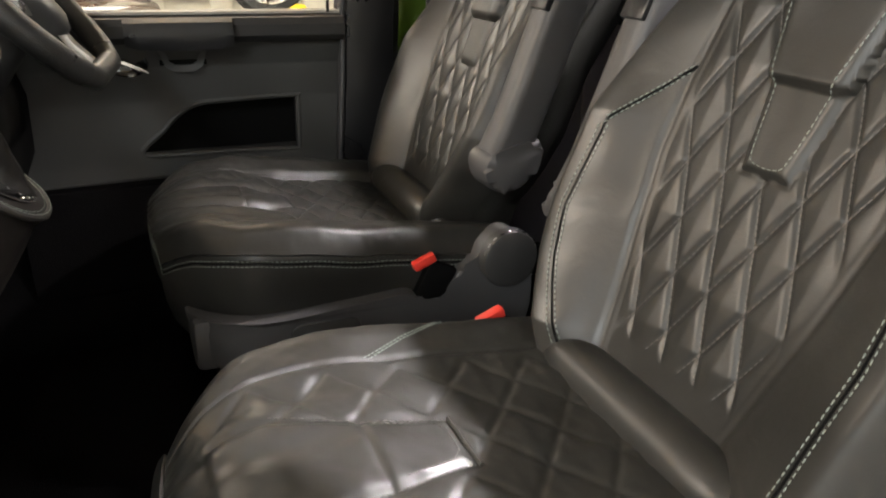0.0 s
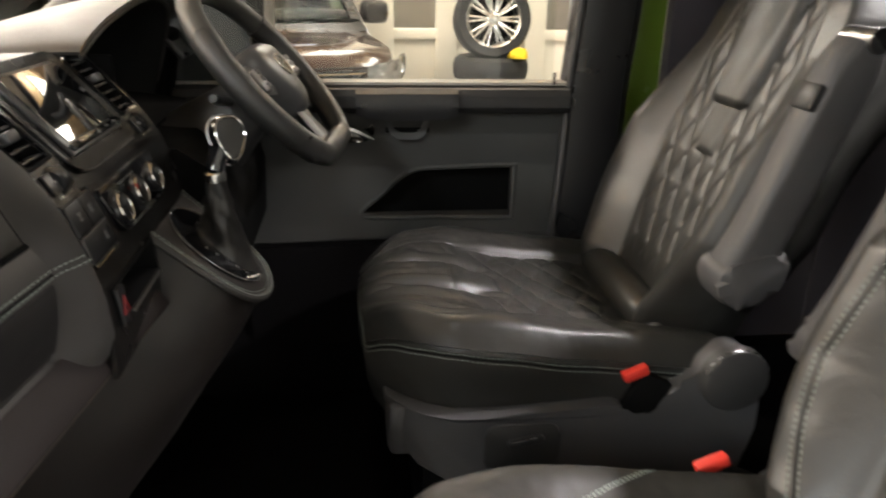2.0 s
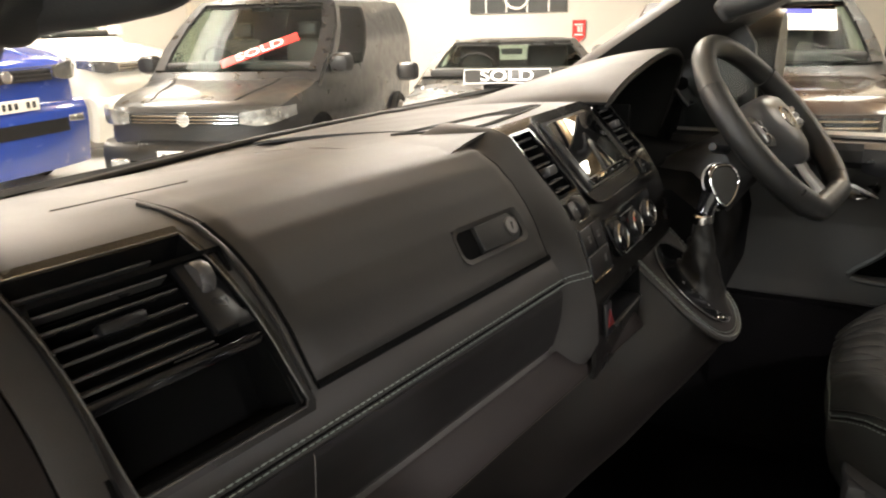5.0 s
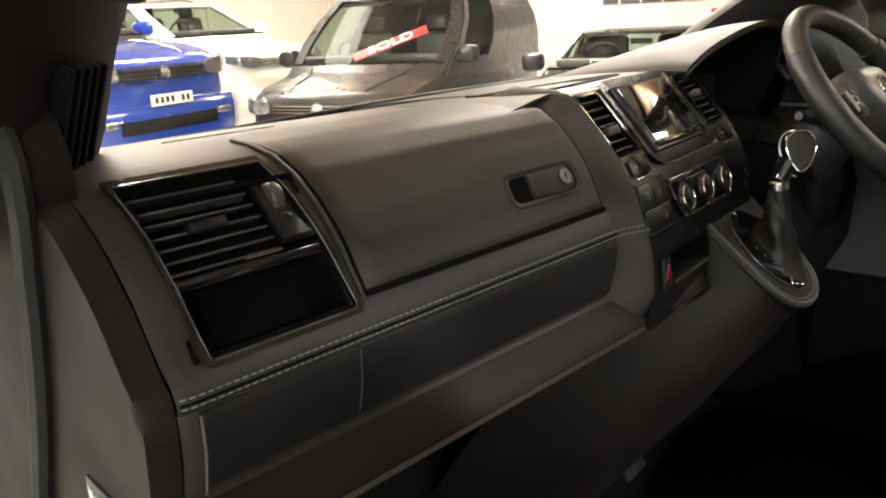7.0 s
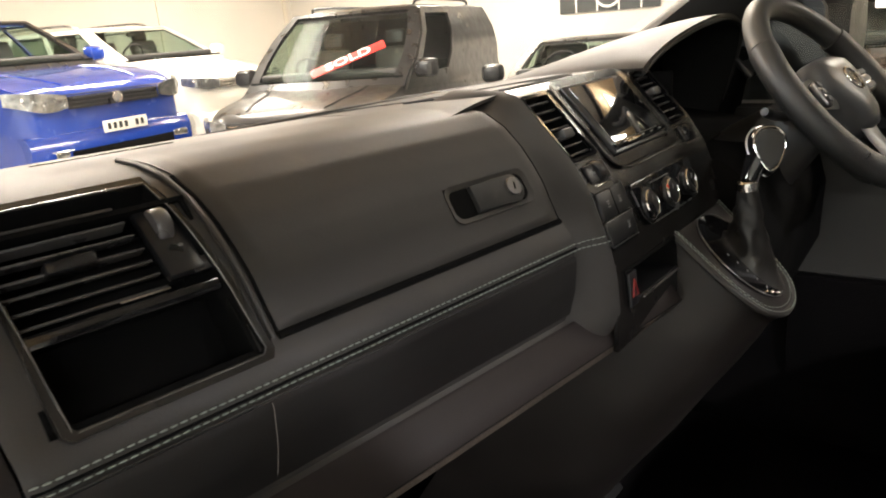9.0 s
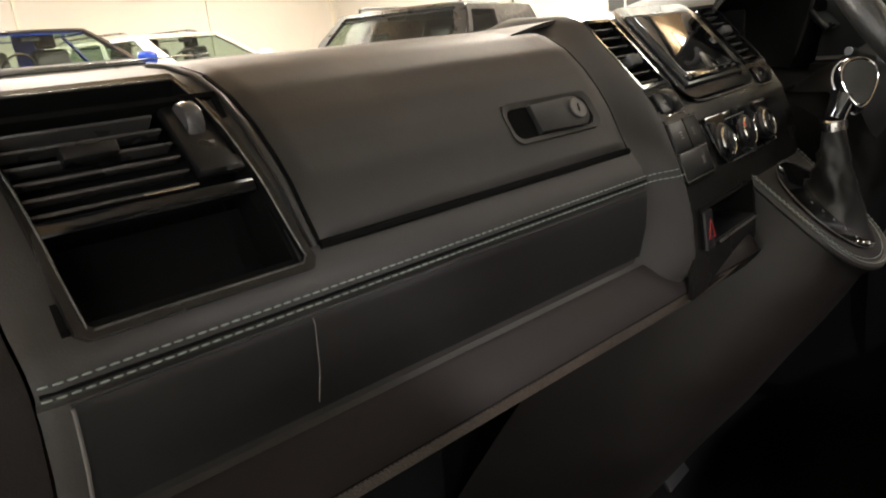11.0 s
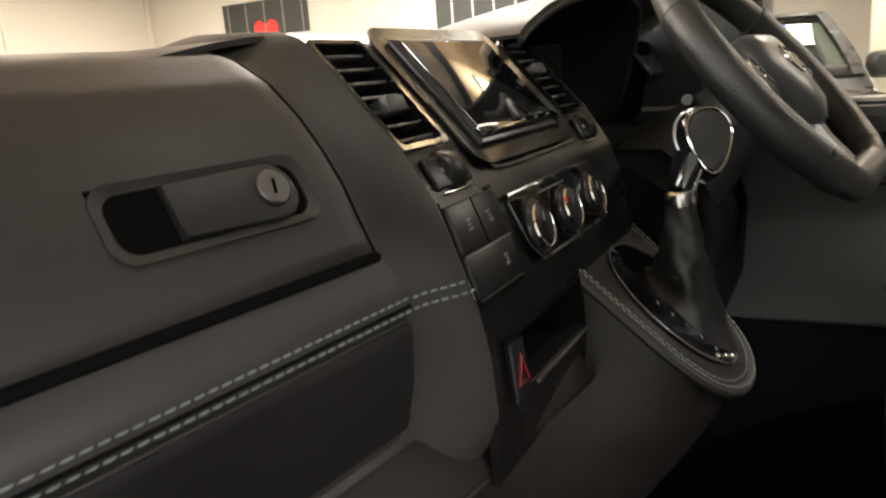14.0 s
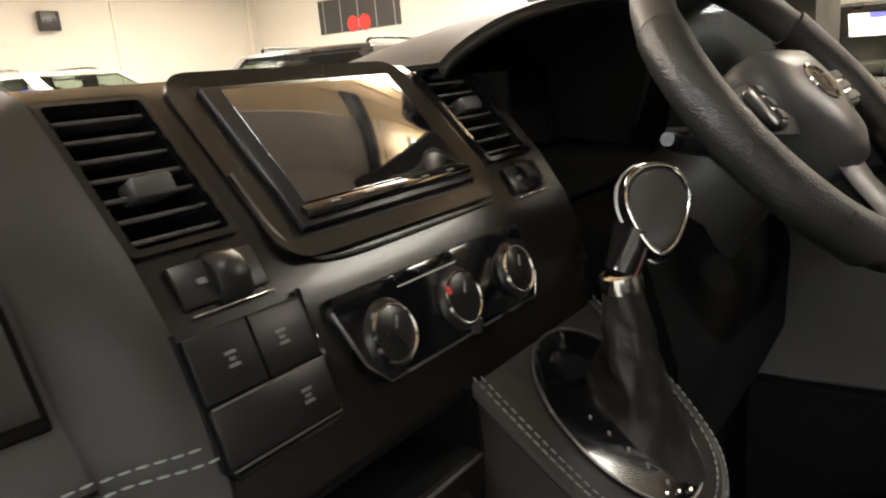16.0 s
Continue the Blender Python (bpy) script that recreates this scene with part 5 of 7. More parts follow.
    nz, nb = 250, 240
    P = []
    for i in range(nz + 1):
        z = B0 + (B1 - B0) * i / nz
        h, o = half(z, 1), half(z, -1)
        P.append([(back_front(z, -o + (h + o) * j / nb), Y(-o + (h + o) * j / nb), Z(z)) for j in range(nb + 1)])
    put("backrest", sheet(P, 0.01), HIDE, st, "black diamond-quilted leather backrest", 60)
    # the sides and rear of the backrest
    wrap = []
    for i in [*range(0, nz, 5), nz]:
        z = B0 + (B1 - B0) * i / nz
        h = lerp_table(half_at, z)
        a, b = Vector(P[i][0]), Vector(P[i][nb])
        depth = 0.11 - 0.04 * (z - B0)
        lp = [a, a + Vector((0.022, -side * 0.010, -0.002)), a + Vector((0.05, -side * 0.009, -0.004)), a + Vector((depth, side * 0.02, -0.01))]
        lp += [b + Vector((depth, -side * 0.02, -0.01)), b + Vector((0.05, side * 0.009, -0.004)), b + Vector((0.022, side * 0.010, -0.002)), b]
        wrap.append(lp)
    put("backrest_shell", sheet(wrap, 0.004), HIDE, st, "", 60)
    put("backrest_top", tube(bmesh.new(), [Vector(P[nz][j]) + Vector((0.035, 0, -0.022)) for j in range(0, nb + 1, 5)], 0.04, 12), HIDE, st)
    for s in (-1, 1):
        # double stitched seam along each bolster, bending in towards the quilt at shoulder height
        for w in (-0.005, 0.005):
            line = []
            for z in frange(0.90, 1.190, 40):
                h = half(z, s)
                v = s * (h - SEAM + w)
                line.append(Vector((back_front(z, v) - 0.0015, Y(v), Z(z))))
            put("stitching", stitches(bmesh.new(), line, 0.0008, 0.0050, 0.0026), THREAD, st, "pale double stitching")
            line = []
            for t in frange(0, 1, 18):
                z = 1.190 + 0.072 * t + w * 0.8
                h = lerp_table(half_at, 1.190)
                v = s * (h - SEAM + (lerp_table(ins_at, 1.262) + 0.012 - h + SEAM) * t)
                line.append(Vector((back_front(z, v) - 0.0015, Y(v), Z(z))))
            put("stitching", stitches(bmesh.new(), line, 0.0008, 0.0050, 0.0026), THREAD, st, "pale double stitching")
        gl = [Vector((back_front(z, s * (half(z, s) - SEAM)) + 0.0004, Y(s * (half(z, s) - SEAM)), Z(z))) for z in frange(0.90, 1.190, 40)]
        put("seam_groove", tube(bmesh.new(), gl, 0.0018, 6), VOID, st)
        gl = []
        for t in frange(0, 1, 18):
            v = s * (lerp_table(half_at, 1.190) - SEAM + (lerp_table(ins_at, 1.262) + 0.012 + SEAM - lerp_table(half_at, 1.190)) * t)
            z = 1.190 + 0.072 * t
            gl.append(Vector((back_front(z, v) + 0.0006, Y(v), Z(z))))
        put("seam_groove", tube(bmesh.new(), gl, 0.0024, 6), VOID, st)
    hp = [(1.42, 0.068), (1.34, 0.055), (1.262, 0.036), (1.20, 0.026), (1.183, 0.017), (1.183, -0.017), (1.20, -0.026), (1.262, -0.036), (1.34, -0.055), (1.42, -0.068)]
    put("head_panel_stitching", stitches(bmesh.new(), [Vector((back_front(z, v) - 0.002, Y(v), Z(z))) for z, v in [(p.x, p.y) for p in smooth_line([(z, v, 0) for z, v in hp], 8)]], 0.0007, 0.005, 0.0025), THREAD, st)
    # quilt threads: two crossing families of stitched lines
    qb = bmesh.new()
    for fam in (1, -1):
        for n in range(-6, 7):
            line = []
            for z in frange(0.955, 1.46, 90):
                v = QW * (n - fam * (z - QZ) / QH)
                ins = lerp_table(ins_at, z) - 0.012
                tri = min(0.036 + 0.018 * max(0, (z - 1.168) / 0.11), 0.078) if z > 1.165 else 0
                if abs(v) < ins and abs(v) > tri:
                    line.append(Vector((back_front(z, v) - 0.0012, Y(v), Z(z))))
                else:
                    if len(line) > 3:
                        stitches(qb, line, 0.0007, 0.0052, 0.0024)
                    line = []
            if len(line) > 3:
                stitches(qb, line, 0.0007, 0.0052, 0.0024)
    tagged(put("quilt_stitching", qb, THREADK, st), kind="stuff")
    if side < 0:
        # green embroidered emblem high on the driver's backrest
        on_back = lambda z, v: Vector((back_front(z, v) - 0.0022, Y(v), Z(z)))
        ring = [on_back(1.428 + 0.020 * math.sin(a), -0.022 + 0.013 * math.cos(a)) for a in frange(0, 2 * math.pi, 25)[:-1]]
        em = put("emblem", tube(bmesh.new(), ring, 0.0014, 5, True), GTHREAD, st, "bright green embroidered emblem")
        for k in range(3):
            put("emblem_bar", tube(bmesh.new(), [on_back(1.418 + 0.010 * k, -0.029), on_back(1.420 + 0.010 * k, -0.015)], 0.0013, 5), GTHREAD, em)
    # headrest
    hr = []
    for t in frange(-1, 1, 15):
        w = math.sqrt(max(0.0, 1 - abs(t) ** 5))
        c = Vector((0.775 + bx, Y(0.125 * t), Z(1.615)))
        hr.append([c + Vector((0.050 * w * math.cos(a) + 0.30 * 0.095 * w * math.sin(a), 0, 0.095 * w * math.sin(a))) for a in frange(0, 2 * math.pi, 21)[:-1]])
    head = put("headrest", loft(hr), HIDE, st, "black leather headrest", 60)
    for s in (-1, 1):
        put("headrest_post", tube(bmesh.new(), [(0.80 + bx, Y(s * 0.06), Z(1.49)), (0.79 + bx, Y(s * 0.06), Z(1.56))], 0.007, 10), CHROME, head)
    # front of the backrest's foot roll
    fr = []
    for t in frange(-1, 1, 13):
        w = math.sqrt(max(0.02, 1 - abs(t) ** 6))
        fr.append([Vector(((0.508 if side < 0 else 0.520) + bx + 0.040 * w * math.cos(a), Y(0.192 * t), Z(0.905 if side < 0 else 0.896) + 0.036 * w * math.sin(a))) for a in frange(0, 2 * math.pi, 17)[:-1]])
    put("foot_roll", loft(fr), HIDE, st, "", 60)
    # grey plastic shell on the inner flank, with round recliner wheel and lumbar knob
    outline = [(0.095, 0.805), (0.125, 0.735), (0.20, 0.69), (0.62, 0.66), (0.70, 0.70), (0.715, 0.80), (0.70, 0.885), (0.675, 0.918), (0.645, 0.926), (0.618, 0.905), (0.585, 0.865), (0.560, 0.852), (0.545, 0.822), (0.515, 0.803), (0.490, 0.806), (0.470, 0.826), (0.40, 0.823), (0.25, 0.812), (0.13, 0.808)]
    inner = Matrix(((1, 0, 0, 0), (0, 0, side, Yi(0.268)), (0, 1, 0, lift), (0, 0, 0, 1)))
    shell = prism(bmesh.new(), [(p.x, p.y) for p in smooth_line([(x, z, 0) for x, z in outline], 3, True)], 0.0, 0.036, inner, 0.007)
    bmesh.ops.triangulate(shell, faces=[f for f in shell.faces if len(f.verts) > 4])
    bmesh.ops.subdivide_edges(shell, edges=[e for e in shell.edges if e.calc_length() > 0.08], cuts=3)
    for v in shell.verts:
        v.co.y -= side * 0.10 * max(0, 1 - (v.co.x - 0.09) / 0.15) ** 2
    put("side_shell", shell, GREY, st, "dark grey plastic seat shell")
    outer_m = Matrix(((1, 0, 0, 0), (0, 0, -side, Y(-0.262)), (0, 1, 0, lift), (0, 0, 0, 1)))
    put("side_shell", prism(bmesh.new(), [(0.10, 0.80), (0.13, 0.70), (0.62, 0.66), (0.70, 0.72), (0.70, 0.86), (0.60, 0.84), (0.40, 0.815)], 0.0, 0.03, outer_m, 0.006), GREY, st, "dark grey plastic seat shell")
    put("front_shell", box(0.05, 0.47, 0.10, pose(0.125, mid, Z(0.755)), 0.015), GREY, st)
    put("lever_recess", prism(bmesh.new(), rounded(0.125, 0.085, 0.022), 0.0, 0.004, Matrix(((1, 0, 0, 0.315), (0, 0, side, Yi(0.303)), (0, 1, 0, Z(0.758)), (0, 0, 0, 1))), 0.003), HARD, st)
    rm = Matrix(((1, 0, 0, 0.657), (0, 0, side, Yi(0.302)), (0, 1, 0, Z(0.872)), (0, 0, 0, 1)))
    wl = put("recliner_wheel", lathe(bmesh.new(), [(0.056, 0.0), (0.056, 0.016), (0.053, 0.022), (0.046, 0.025), (0.0, 0.027)], rm, 36), HARD, st, "round black recliner wheel with bright notches")
    for k in range(9):
        a = radians(28 + 16 * k)
        put("notch", tube(bmesh.new(), [rm @ Vector((0.0555 * math.cos(a), 0.0555 * math.sin(a), 0.019)), rm @ Vector((0.0555 * math.cos(a + 0.14), 0.0555 * math.sin(a + 0.14), 0.019))], 0.0016, 5), STEEL, wl, "bright notch")
    lev = put("lever", box(0.060, 0.014, 0.016, pose(0.32, Yi(0.311), Z(0.772), 0, -10, 0), 0.006), HARD, st)
    put("lever_edge", tube(bmesh.new(), [(0.298, Yi(0.3185), Z(0.776)), (0.335, Yi(0.3185), Z(0.783))], 0.0016, 5), STEEL, lev)
    # plinth down to the floor, blackened as the shade under the seat
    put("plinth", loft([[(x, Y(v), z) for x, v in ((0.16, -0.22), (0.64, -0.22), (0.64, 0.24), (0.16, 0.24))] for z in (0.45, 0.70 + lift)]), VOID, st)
    # armrest, folded up along the backrest
    am = []
    path = smooth_line([(0.628, 1.035, 0.030), (0.602, 1.062, 0.030), (0.640, 1.090, 0.030), (0.690, 1.20, 0.028), (0.735, 1.33, 0.026), (0.765, 1.40, 0.022)], 5)
    for p in [Vector((0.640, 1.060, 0)), Vector((0.660, 1.11, 0)), Vector((0.690, 1.19, 0)), Vector((0.722, 1.28, 0)), Vector((0.750, 1.36, 0)), Vector((0.764, 1.395, 0))]:
        w = 0.040 if p.y > 1.1 else 0.044
        w *= 0.75 if p.y > 1.39 else 1
        ax, az = math.cos(radians(-22)), math.sin(radians(-22))
        lp = []
        for cx, cy in rounded(2 * w, 0.062, 0.020, 4):
            lp.append((p.x + cx * ax, Yi(0.298 + cy), Z(p.y) + cx * az))
        am.append(lp)
    arm = put("armrest", loft(am), GREY, st, "dark grey folded-up armrest", 50)
    pv = Matrix(((1, 0, 0, 0.640), (0, 0, side, Yi(0.262)), (0, 1, 0, Z(1.048)), (0, 0, 0, 1)))
    put("armrest_pivot", prism(bmesh.new(), [(p.x, p.y) for p in smooth_line([(-0.040, 0.022, 0), (-0.048, -0.005, 0), (-0.030, -0.038, 0), (0.012, -0.046, 0), (0.046, -0.024, 0), (0.060, 0.02, 0), (0.058, 0.044, 0), (0.006, 0.040, 0)], 4, True)], 0.0, 0.070, pv, 0.018), GREY, arm, "grey pivot housing")
    put("armrest_knob", tube(bmesh.new(), [(0.765, Yi(0.27), Z(1.40)), (0.768, Yi(0.335), Z(1.402))], [0.020, 0.018], 14), STEEL, arm, "silver adjuster wheel")
    put("armrest_hinge", box(0.016, 0.05, 0.040, pose(0.700, Yi(0.30), Z(1.322), 0, 22, 0), 0.004), SATIN, arm)
    # belt buckle by the inner flank
    by = Yi(0.296)
    lift_b = 0.012 if side > 0 else 0.0
    put("buckle_stalk", box(0.060, 0.020, 0.085, pose(0.517, by - side * 0.004, Z(0.832) + lift_b, 0, 25, 0), 0.006), VOID, st, "black buckle stalk")
    put("buckle_button", box(0.044, 0.018, 0.017, pose(0.497, by - side * 0.002, Z(0.880) + lift_b, 0, -22, 0), 0.004), RED, st, "bright red buckle button")
    return st


seat("driver_seat", 1.475, -0.012, -1, 0.065, 0.075, "black quilted leather driver seat with folded armrest")
seat("passenger_seat", 0.645, -0.004, 1, 0.022, 0.045, "black quilted leather passenger seat beside the open door")

# ---- driver's door ----
door = thing("door_driver", (0.15, 1.88, 0.80), "closed dark grey driver door with open map pocket", "door", kind="structure")


def door_y(x, z):
    flare = lerp_table([(0.5, 1.85), (0.84, 1.872), (0.90, 1.878), (1.04, 1.880), (1.12, 1.868), (1.16, 1.848), (1.20, 1.832)], z)
    return flare + 0.03 * max(0, (0.1 - x)) * -1.0


pk = [(0.070, 0.918), (0.120, 0.975), (0.150, 1.005), (0.195, 1.030), (0.250, 1.0355), (0.420, 1.0405), (0.434, 1.030), (0.432, 0.915), (0.424, 0.908), (0.25, 0.912)]
pk_line = [(p.x, p.y) for p in smooth_line([(x, z, 0) for x, z in pk], 4, True)]


def in_pocket(x, z):
    hit = False
    for (xa, za), (xb, zb) in zip(pk_line, pk_line[1:] + pk_line[:1]):
        if (za > z) != (zb > z) and x < (xb - xa) * (z - za) / (zb - za) + xa:
            hit = not hit
    return hit


dxs, dzs = frange(-0.42, 0.535, 118), frange(0.86, 1.185, 60)
put("door_carpet", sheet([[(x, door_y(x, z), z) for x in frange(-0.42, 0.535, 20)] for z in frange(0.50, 0.86, 12)], 0.004), CARPET, door, "dark carpeted lower door")
put("door_panel", sheet([[(x, door_y(x, z), z) for x in dxs] for z in dzs], 0.004, lambda i, j: in_pocket((dxs[j] + dxs[j + 1]) / 2, (dzs[i] + dzs[i + 1]) / 2)), DOOR, door)
put("pocket_rim", tube(bmesh.new(), [(x, door_y(x, z) - 0.001, z) for x, z in pk_line], 0.0065, 8, True), DOOR, door, "raised pocket rim")
put("pocket_back", box(0.42, 0.006, 0.18, pose(0.25, 1.945, 0.97)), VOID, door)
put("pocket_floor", box(0.40, 0.07, 0.006, pose(0.25, 1.913, 0.905)), HARD, door)
put("pocket_end", box(0.006, 0.07, 0.16, pose(0.441, 1.913, 0.97)), HARD, door)
put("armrest_line", tube(bmesh.new(), [(x, door_y(x, 0.865) - 0.002, 0.863 + 0.012 * x) for x in frange(-0.15, 0.505, 20)], 0.004, 6), DOOR, door)
put("lower_bulge", loft([[(x, y, z) for y, z in ((1.88, 0.855), (1.855, 0.848), (1.835, 0.80), (1.832, 0.70), (1.84, 0.60), (1.88, 0.58))] for x in frange(-0.2, 0.50, 6)]), CARPET, door)
belt = [[(x, y, z) for y, z in ((1.86, 1.170), (1.812, 1.176), (1.796, 1.190), (1.793, 1.214), (1.802, 1.228), (1.86, 1.232))] for x in frange(-0.42, 0.535, 10)]
put("belt_rail", loft(belt), HARD, door, "black padded rail under the window")
# ledge given a pale colour in place of the light on it
put("window_ledge", box(0.96, 0.055, 0.006, pose(0.058, 1.862, 1.236)), mat("lit_pale_ledge", (0.36, 0.34, 0.30), 0.4), door, "ledge along the window foot, painted pale as lit")
put("grab_bar", loft([[(x, y, z) for y, z in ((1.81, 1.172 - s), (1.778, 1.176 - s), (1.768, 1.196), (1.776, 1.222), (1.80, 1.230))] for x, s in ((0.06, 0.0), (0.085, 0.008), (0.17, 0.012), (0.26, 0.010), (0.28, 0.0))]), SATIN, door, "black glossy grab bar")
put("pull_cup", frame_bm([(-0.062, 0.030), (-0.040, -0.034), (-0.022, -0.046), (0.022, -0.046), (0.040, -0.034), (0.062, 0.030)], [(-0.046, 0.030), (-0.030, -0.024), (-0.018, -0.032), (0.018, -0.032), (0.030, -0.024), (0.046, 0.030)], 0.024, Matrix(((1, 0, 0, 0.176), (0, 0, -1, 1.866), (0, 1, 0, 1.156), (0, 0, 0, 1))), -0.006), DOOR, door, "moulded pull cup")
put("pull_cup_well", box(0.10, 0.012, 0.07, pose(0.176, 1.862, 1.158)), VOID, door)
hand = put("handle_dish", lathe(bmesh.new(), [(0.036, 0.0), (0.034, 0.006), (0.028, 0.003), (0.0, -0.002)], Matrix(((1.2, 0, 0, 0.060), (0, 0, -1, 1.858), (0, 0.8, 0, 1.128), (0, 0, 0, 1))), 24), PIANO, door)
put("release_handle", loft([[(x, y, z) for y, z in ((1.842, zc - h), (1.832, zc - h * 0.4), (1.832, zc + h * 0.4), (1.842, zc + h))] for x, zc, h in ((0.025, 1.142, 0.005), (0.055, 1.134, 0.009), (0.085, 1.120, 0.008), (0.100, 1.112, 0.004))]), CHROME, door, "chrome release handle")
put("lock_pin", tube(bmesh.new(), [(0.505, 1.835, 1.236), (0.505, 1.833, 1.262)], 0.0035, 8), RUBBER, door)
put("mirror_sail", prism(bmesh.new(), [(-0.44, 1.20), (-0.15, 1.20), (-0.17, 1.42), (-0.22, 1.50), (-0.36, 1.50), (-0.46, 1.40)], 0.0, 0.03, Matrix(((1, 0, 0, 0), (0, 0, 1, 1.848), (0, 1, 0, 0), (0, 0, 0, 1)))), HARD, door, "black mirror corner")
dg = part("window_driver", box(0.80, 0.004, 0.62, pose(0.10, 1.868, 1.55, -8, 0, 0)), PANE)
dg.visible_shadow = False
tagged(dg, "clear driver door window pane", "window", kind="structure")
slab("trim_header", 1.10, 0.06, 0.07, (0.10, 1.80, 1.855), HARD, "black trim over the driver window", 0.015)
# pillar behind the driver's door, its seal, and the green painted post
bp = []
for z in frange(0.44, 1.88, 10):
    f = lerp_table([(0.44, -0.03), (0.87, -0.012), (1.07, 0.0), (1.25, 0.004), (1.88, 0.05)], z)
    yy = lerp_table([(0.44, 1.83), (1.2, 1.828), (1.88, 1.79)], z)
    bp.append([(0.535 + f, yy + 0.03, z), (0.545 + f, yy, z), (0.60 + f, yy - 0.012, z), (0.66 + f * 0.6, yy - 0.006, z), (0.682 + f * 0.6, yy + 0.02, z), (0.682 + f * 0.6, yy + 0.10, z), (0.54 + f, yy + 0.10, z)])
tagged(part("pillar_b", loft(bp), SATIN), "black pillar trim behind the driver door", "pillar", kind="structure")
tagged(part("pillar_seal", tube(bmesh.new(), [Vector(lp[1]) + Vector((-0.010, 0.004, 0)) for lp in bp], 0.007, 8), GREY), "rubber seal along the door opening", "seal", kind="structure")
tagged(part("pillar_post_green", box(0.085, 0.05, 1.30, pose(0.752, 1.955, 1.30), 0.012), GREENP), "bright green painted body post", "post", kind="structure")
belt_th = thing("seat_belt_latch", (0.592, 1.762, 0.82), "small red belt latch beside the driver seat", "latch")
put("body", box(0.02, 0.014, 0.05, pose(0.592, 1.760, 0.825), 0.004), VOID, belt_th)
put("button", box(0.014, 0.012, 0.012, pose(0.590, 1.757, 0.857), 0.003), RED, belt_th)

# ---- the showroom ----
WALL = mat("cream_wall", (0.64, 0.62, 0.575), 0.8, vary=0.05, scale=1.5, bump=0.1, fine=60)
CONCRETE = mat("painted_concrete", (0.46, 0.455, 0.44), 0.35, vary=0.2, scale=1.2, fine=40)
FRAMEW = mat("cream_frame", (0.72, 0.68, 0.58), 0.45, vary=0.05)
slab("ground", 60, 60, 0.1, (0, 0, GROUND - 0.05), CONCRETE, "grey painted concrete showroom floor")
slab("wall_side", 26, 0.2, 4.2, (-4, 12.6, 2.0), WALL, "cream painted showroom wall")
slab("wall_front", 0.2, 40, 4.2, (-13.6, 0, 2.0), WALL, "cream painted showroom wall")
slab("wall_back", 0.2, 40, 4.2, (9.0, 0, 2.0), WALL, "cream painted showroom wall")
slab("wall_near", 26, 0.2, 4.2, (0, -6.5, 2.0), WALL, "cream painted showroom wall")
def joined_ribs():
    bm = bmesh.new()
    for k in range(40):
        rbox(bm, 0.08, 25.6, 0.05, pose(-14 + 0.62 * k, 3, 4.085))
    return bm


CEIL = mat("tan_ceiling", (0.52, 0.38, 0.23), 0.6, vary=0.15, scale=2)
slab("ceiling", 26, 26, 0.1, (-2, 3, 4.15), CEIL, "tan ribbed showroom ceiling")
tagged(part("ceiling_rib", joined_ribs(), CEIL), "tan ceiling ribs", "ceiling", kind="structure")
TUBE = glow("strip_light_tube", WARM, 6.0)
for sx, sy, sw in STRIPS:
    sl = thing("strip_light", (sx, sy, 4.02), "unseen white ceiling strip light", "lamp", "ceiling strip lights")
    put("housing", box(0.95, 2.7, 0.05, pose(sx, sy, 3.68), 0.01), FRAMEW, sl)
    for dy in (-0.8, 0.8):
        put("hanger", tube(bmesh.new(), [(sx, sy + dy, 3.70), (sx, sy + dy, 4.10)], 0.006, 6), STEEL, sl)
    put("tube", tube(bmesh.new(), [(sx, sy - 1.25, 3.645), (sx, sy + 1.25, 3.645)], 0.02, 8), TUBE, sl)

# ---- cars ----
CARPANE = glass("tinted_car_pane", (0.60, 0.68, 0.62), 0.015)
BLUE = mat("blue_paint", (0.012, 0.045, 0.30), 0.2, vary=0.06, coat=1.0)
WHITE = mat("white_paint", (0.80, 0.78, 0.70), 0.25, vary=0.03, coat=0.8)
CHARCOAL = mat("charcoal_paint", (0.016, 0.016, 0.0155), 0.36, vary=0.06, coat=0.3)
DGREY = mat("dark_grey_paint", (0.06, 0.06, 0.058), 0.3, vary=0.06, coat=0.5)
LENS = mat("lamp_housing", (0.34, 0.34, 0.33), 0.18, 0.75, vary=0.95, scale=20, coat=1.0)
BROWN = mat("brown_paint", (0.055, 0.034, 0.028), 0.2, vary=0.06, coat=1.0)
LAMPG = mat("headlamp_glass", (0.45, 0.45, 0.43), 0.12, 0.6, vary=0.4, scale=18)
TYRE = mat("tyre_rubber", (0.018, 0.018, 0.018), 0.75, bump=0.4, fine=120)
ALLOY = mat("alloy", (0.62, 0.60, 0.56), 0.28, 0.9, vary=0.08)
PLATE = mat("white_plate", (0.75, 0.75, 0.70), 0.5)
SIGNW = mat("sign_white", (0.85, 0.85, 0.83), 0.5, vary=0.04)
SIGNR = mat("sign_red", (0.72, 0.035, 0.03), 0.45, vary=0.05)
SIGNK = mat("sign_black", (0.012, 0.012, 0.012), 0.5)


def ring_section(hw, z0, z1, zs, flat):
    """Half a rounded body section: sill to top; mirrored into a closed loop."""
    right = [(hw * 0.86, z0), (hw * 0.97, z0 + 0.10), (hw, zs - 0.22), (hw * 0.985, zs - 0.05), (hw * 0.95, zs + (z1 - zs) * 0.45), (hw * flat, z1 - (z1 - zs) * 0.06), (hw * flat * 0.5, z1)]
    return right + [(-y, z) for y, z in reversed(right)]


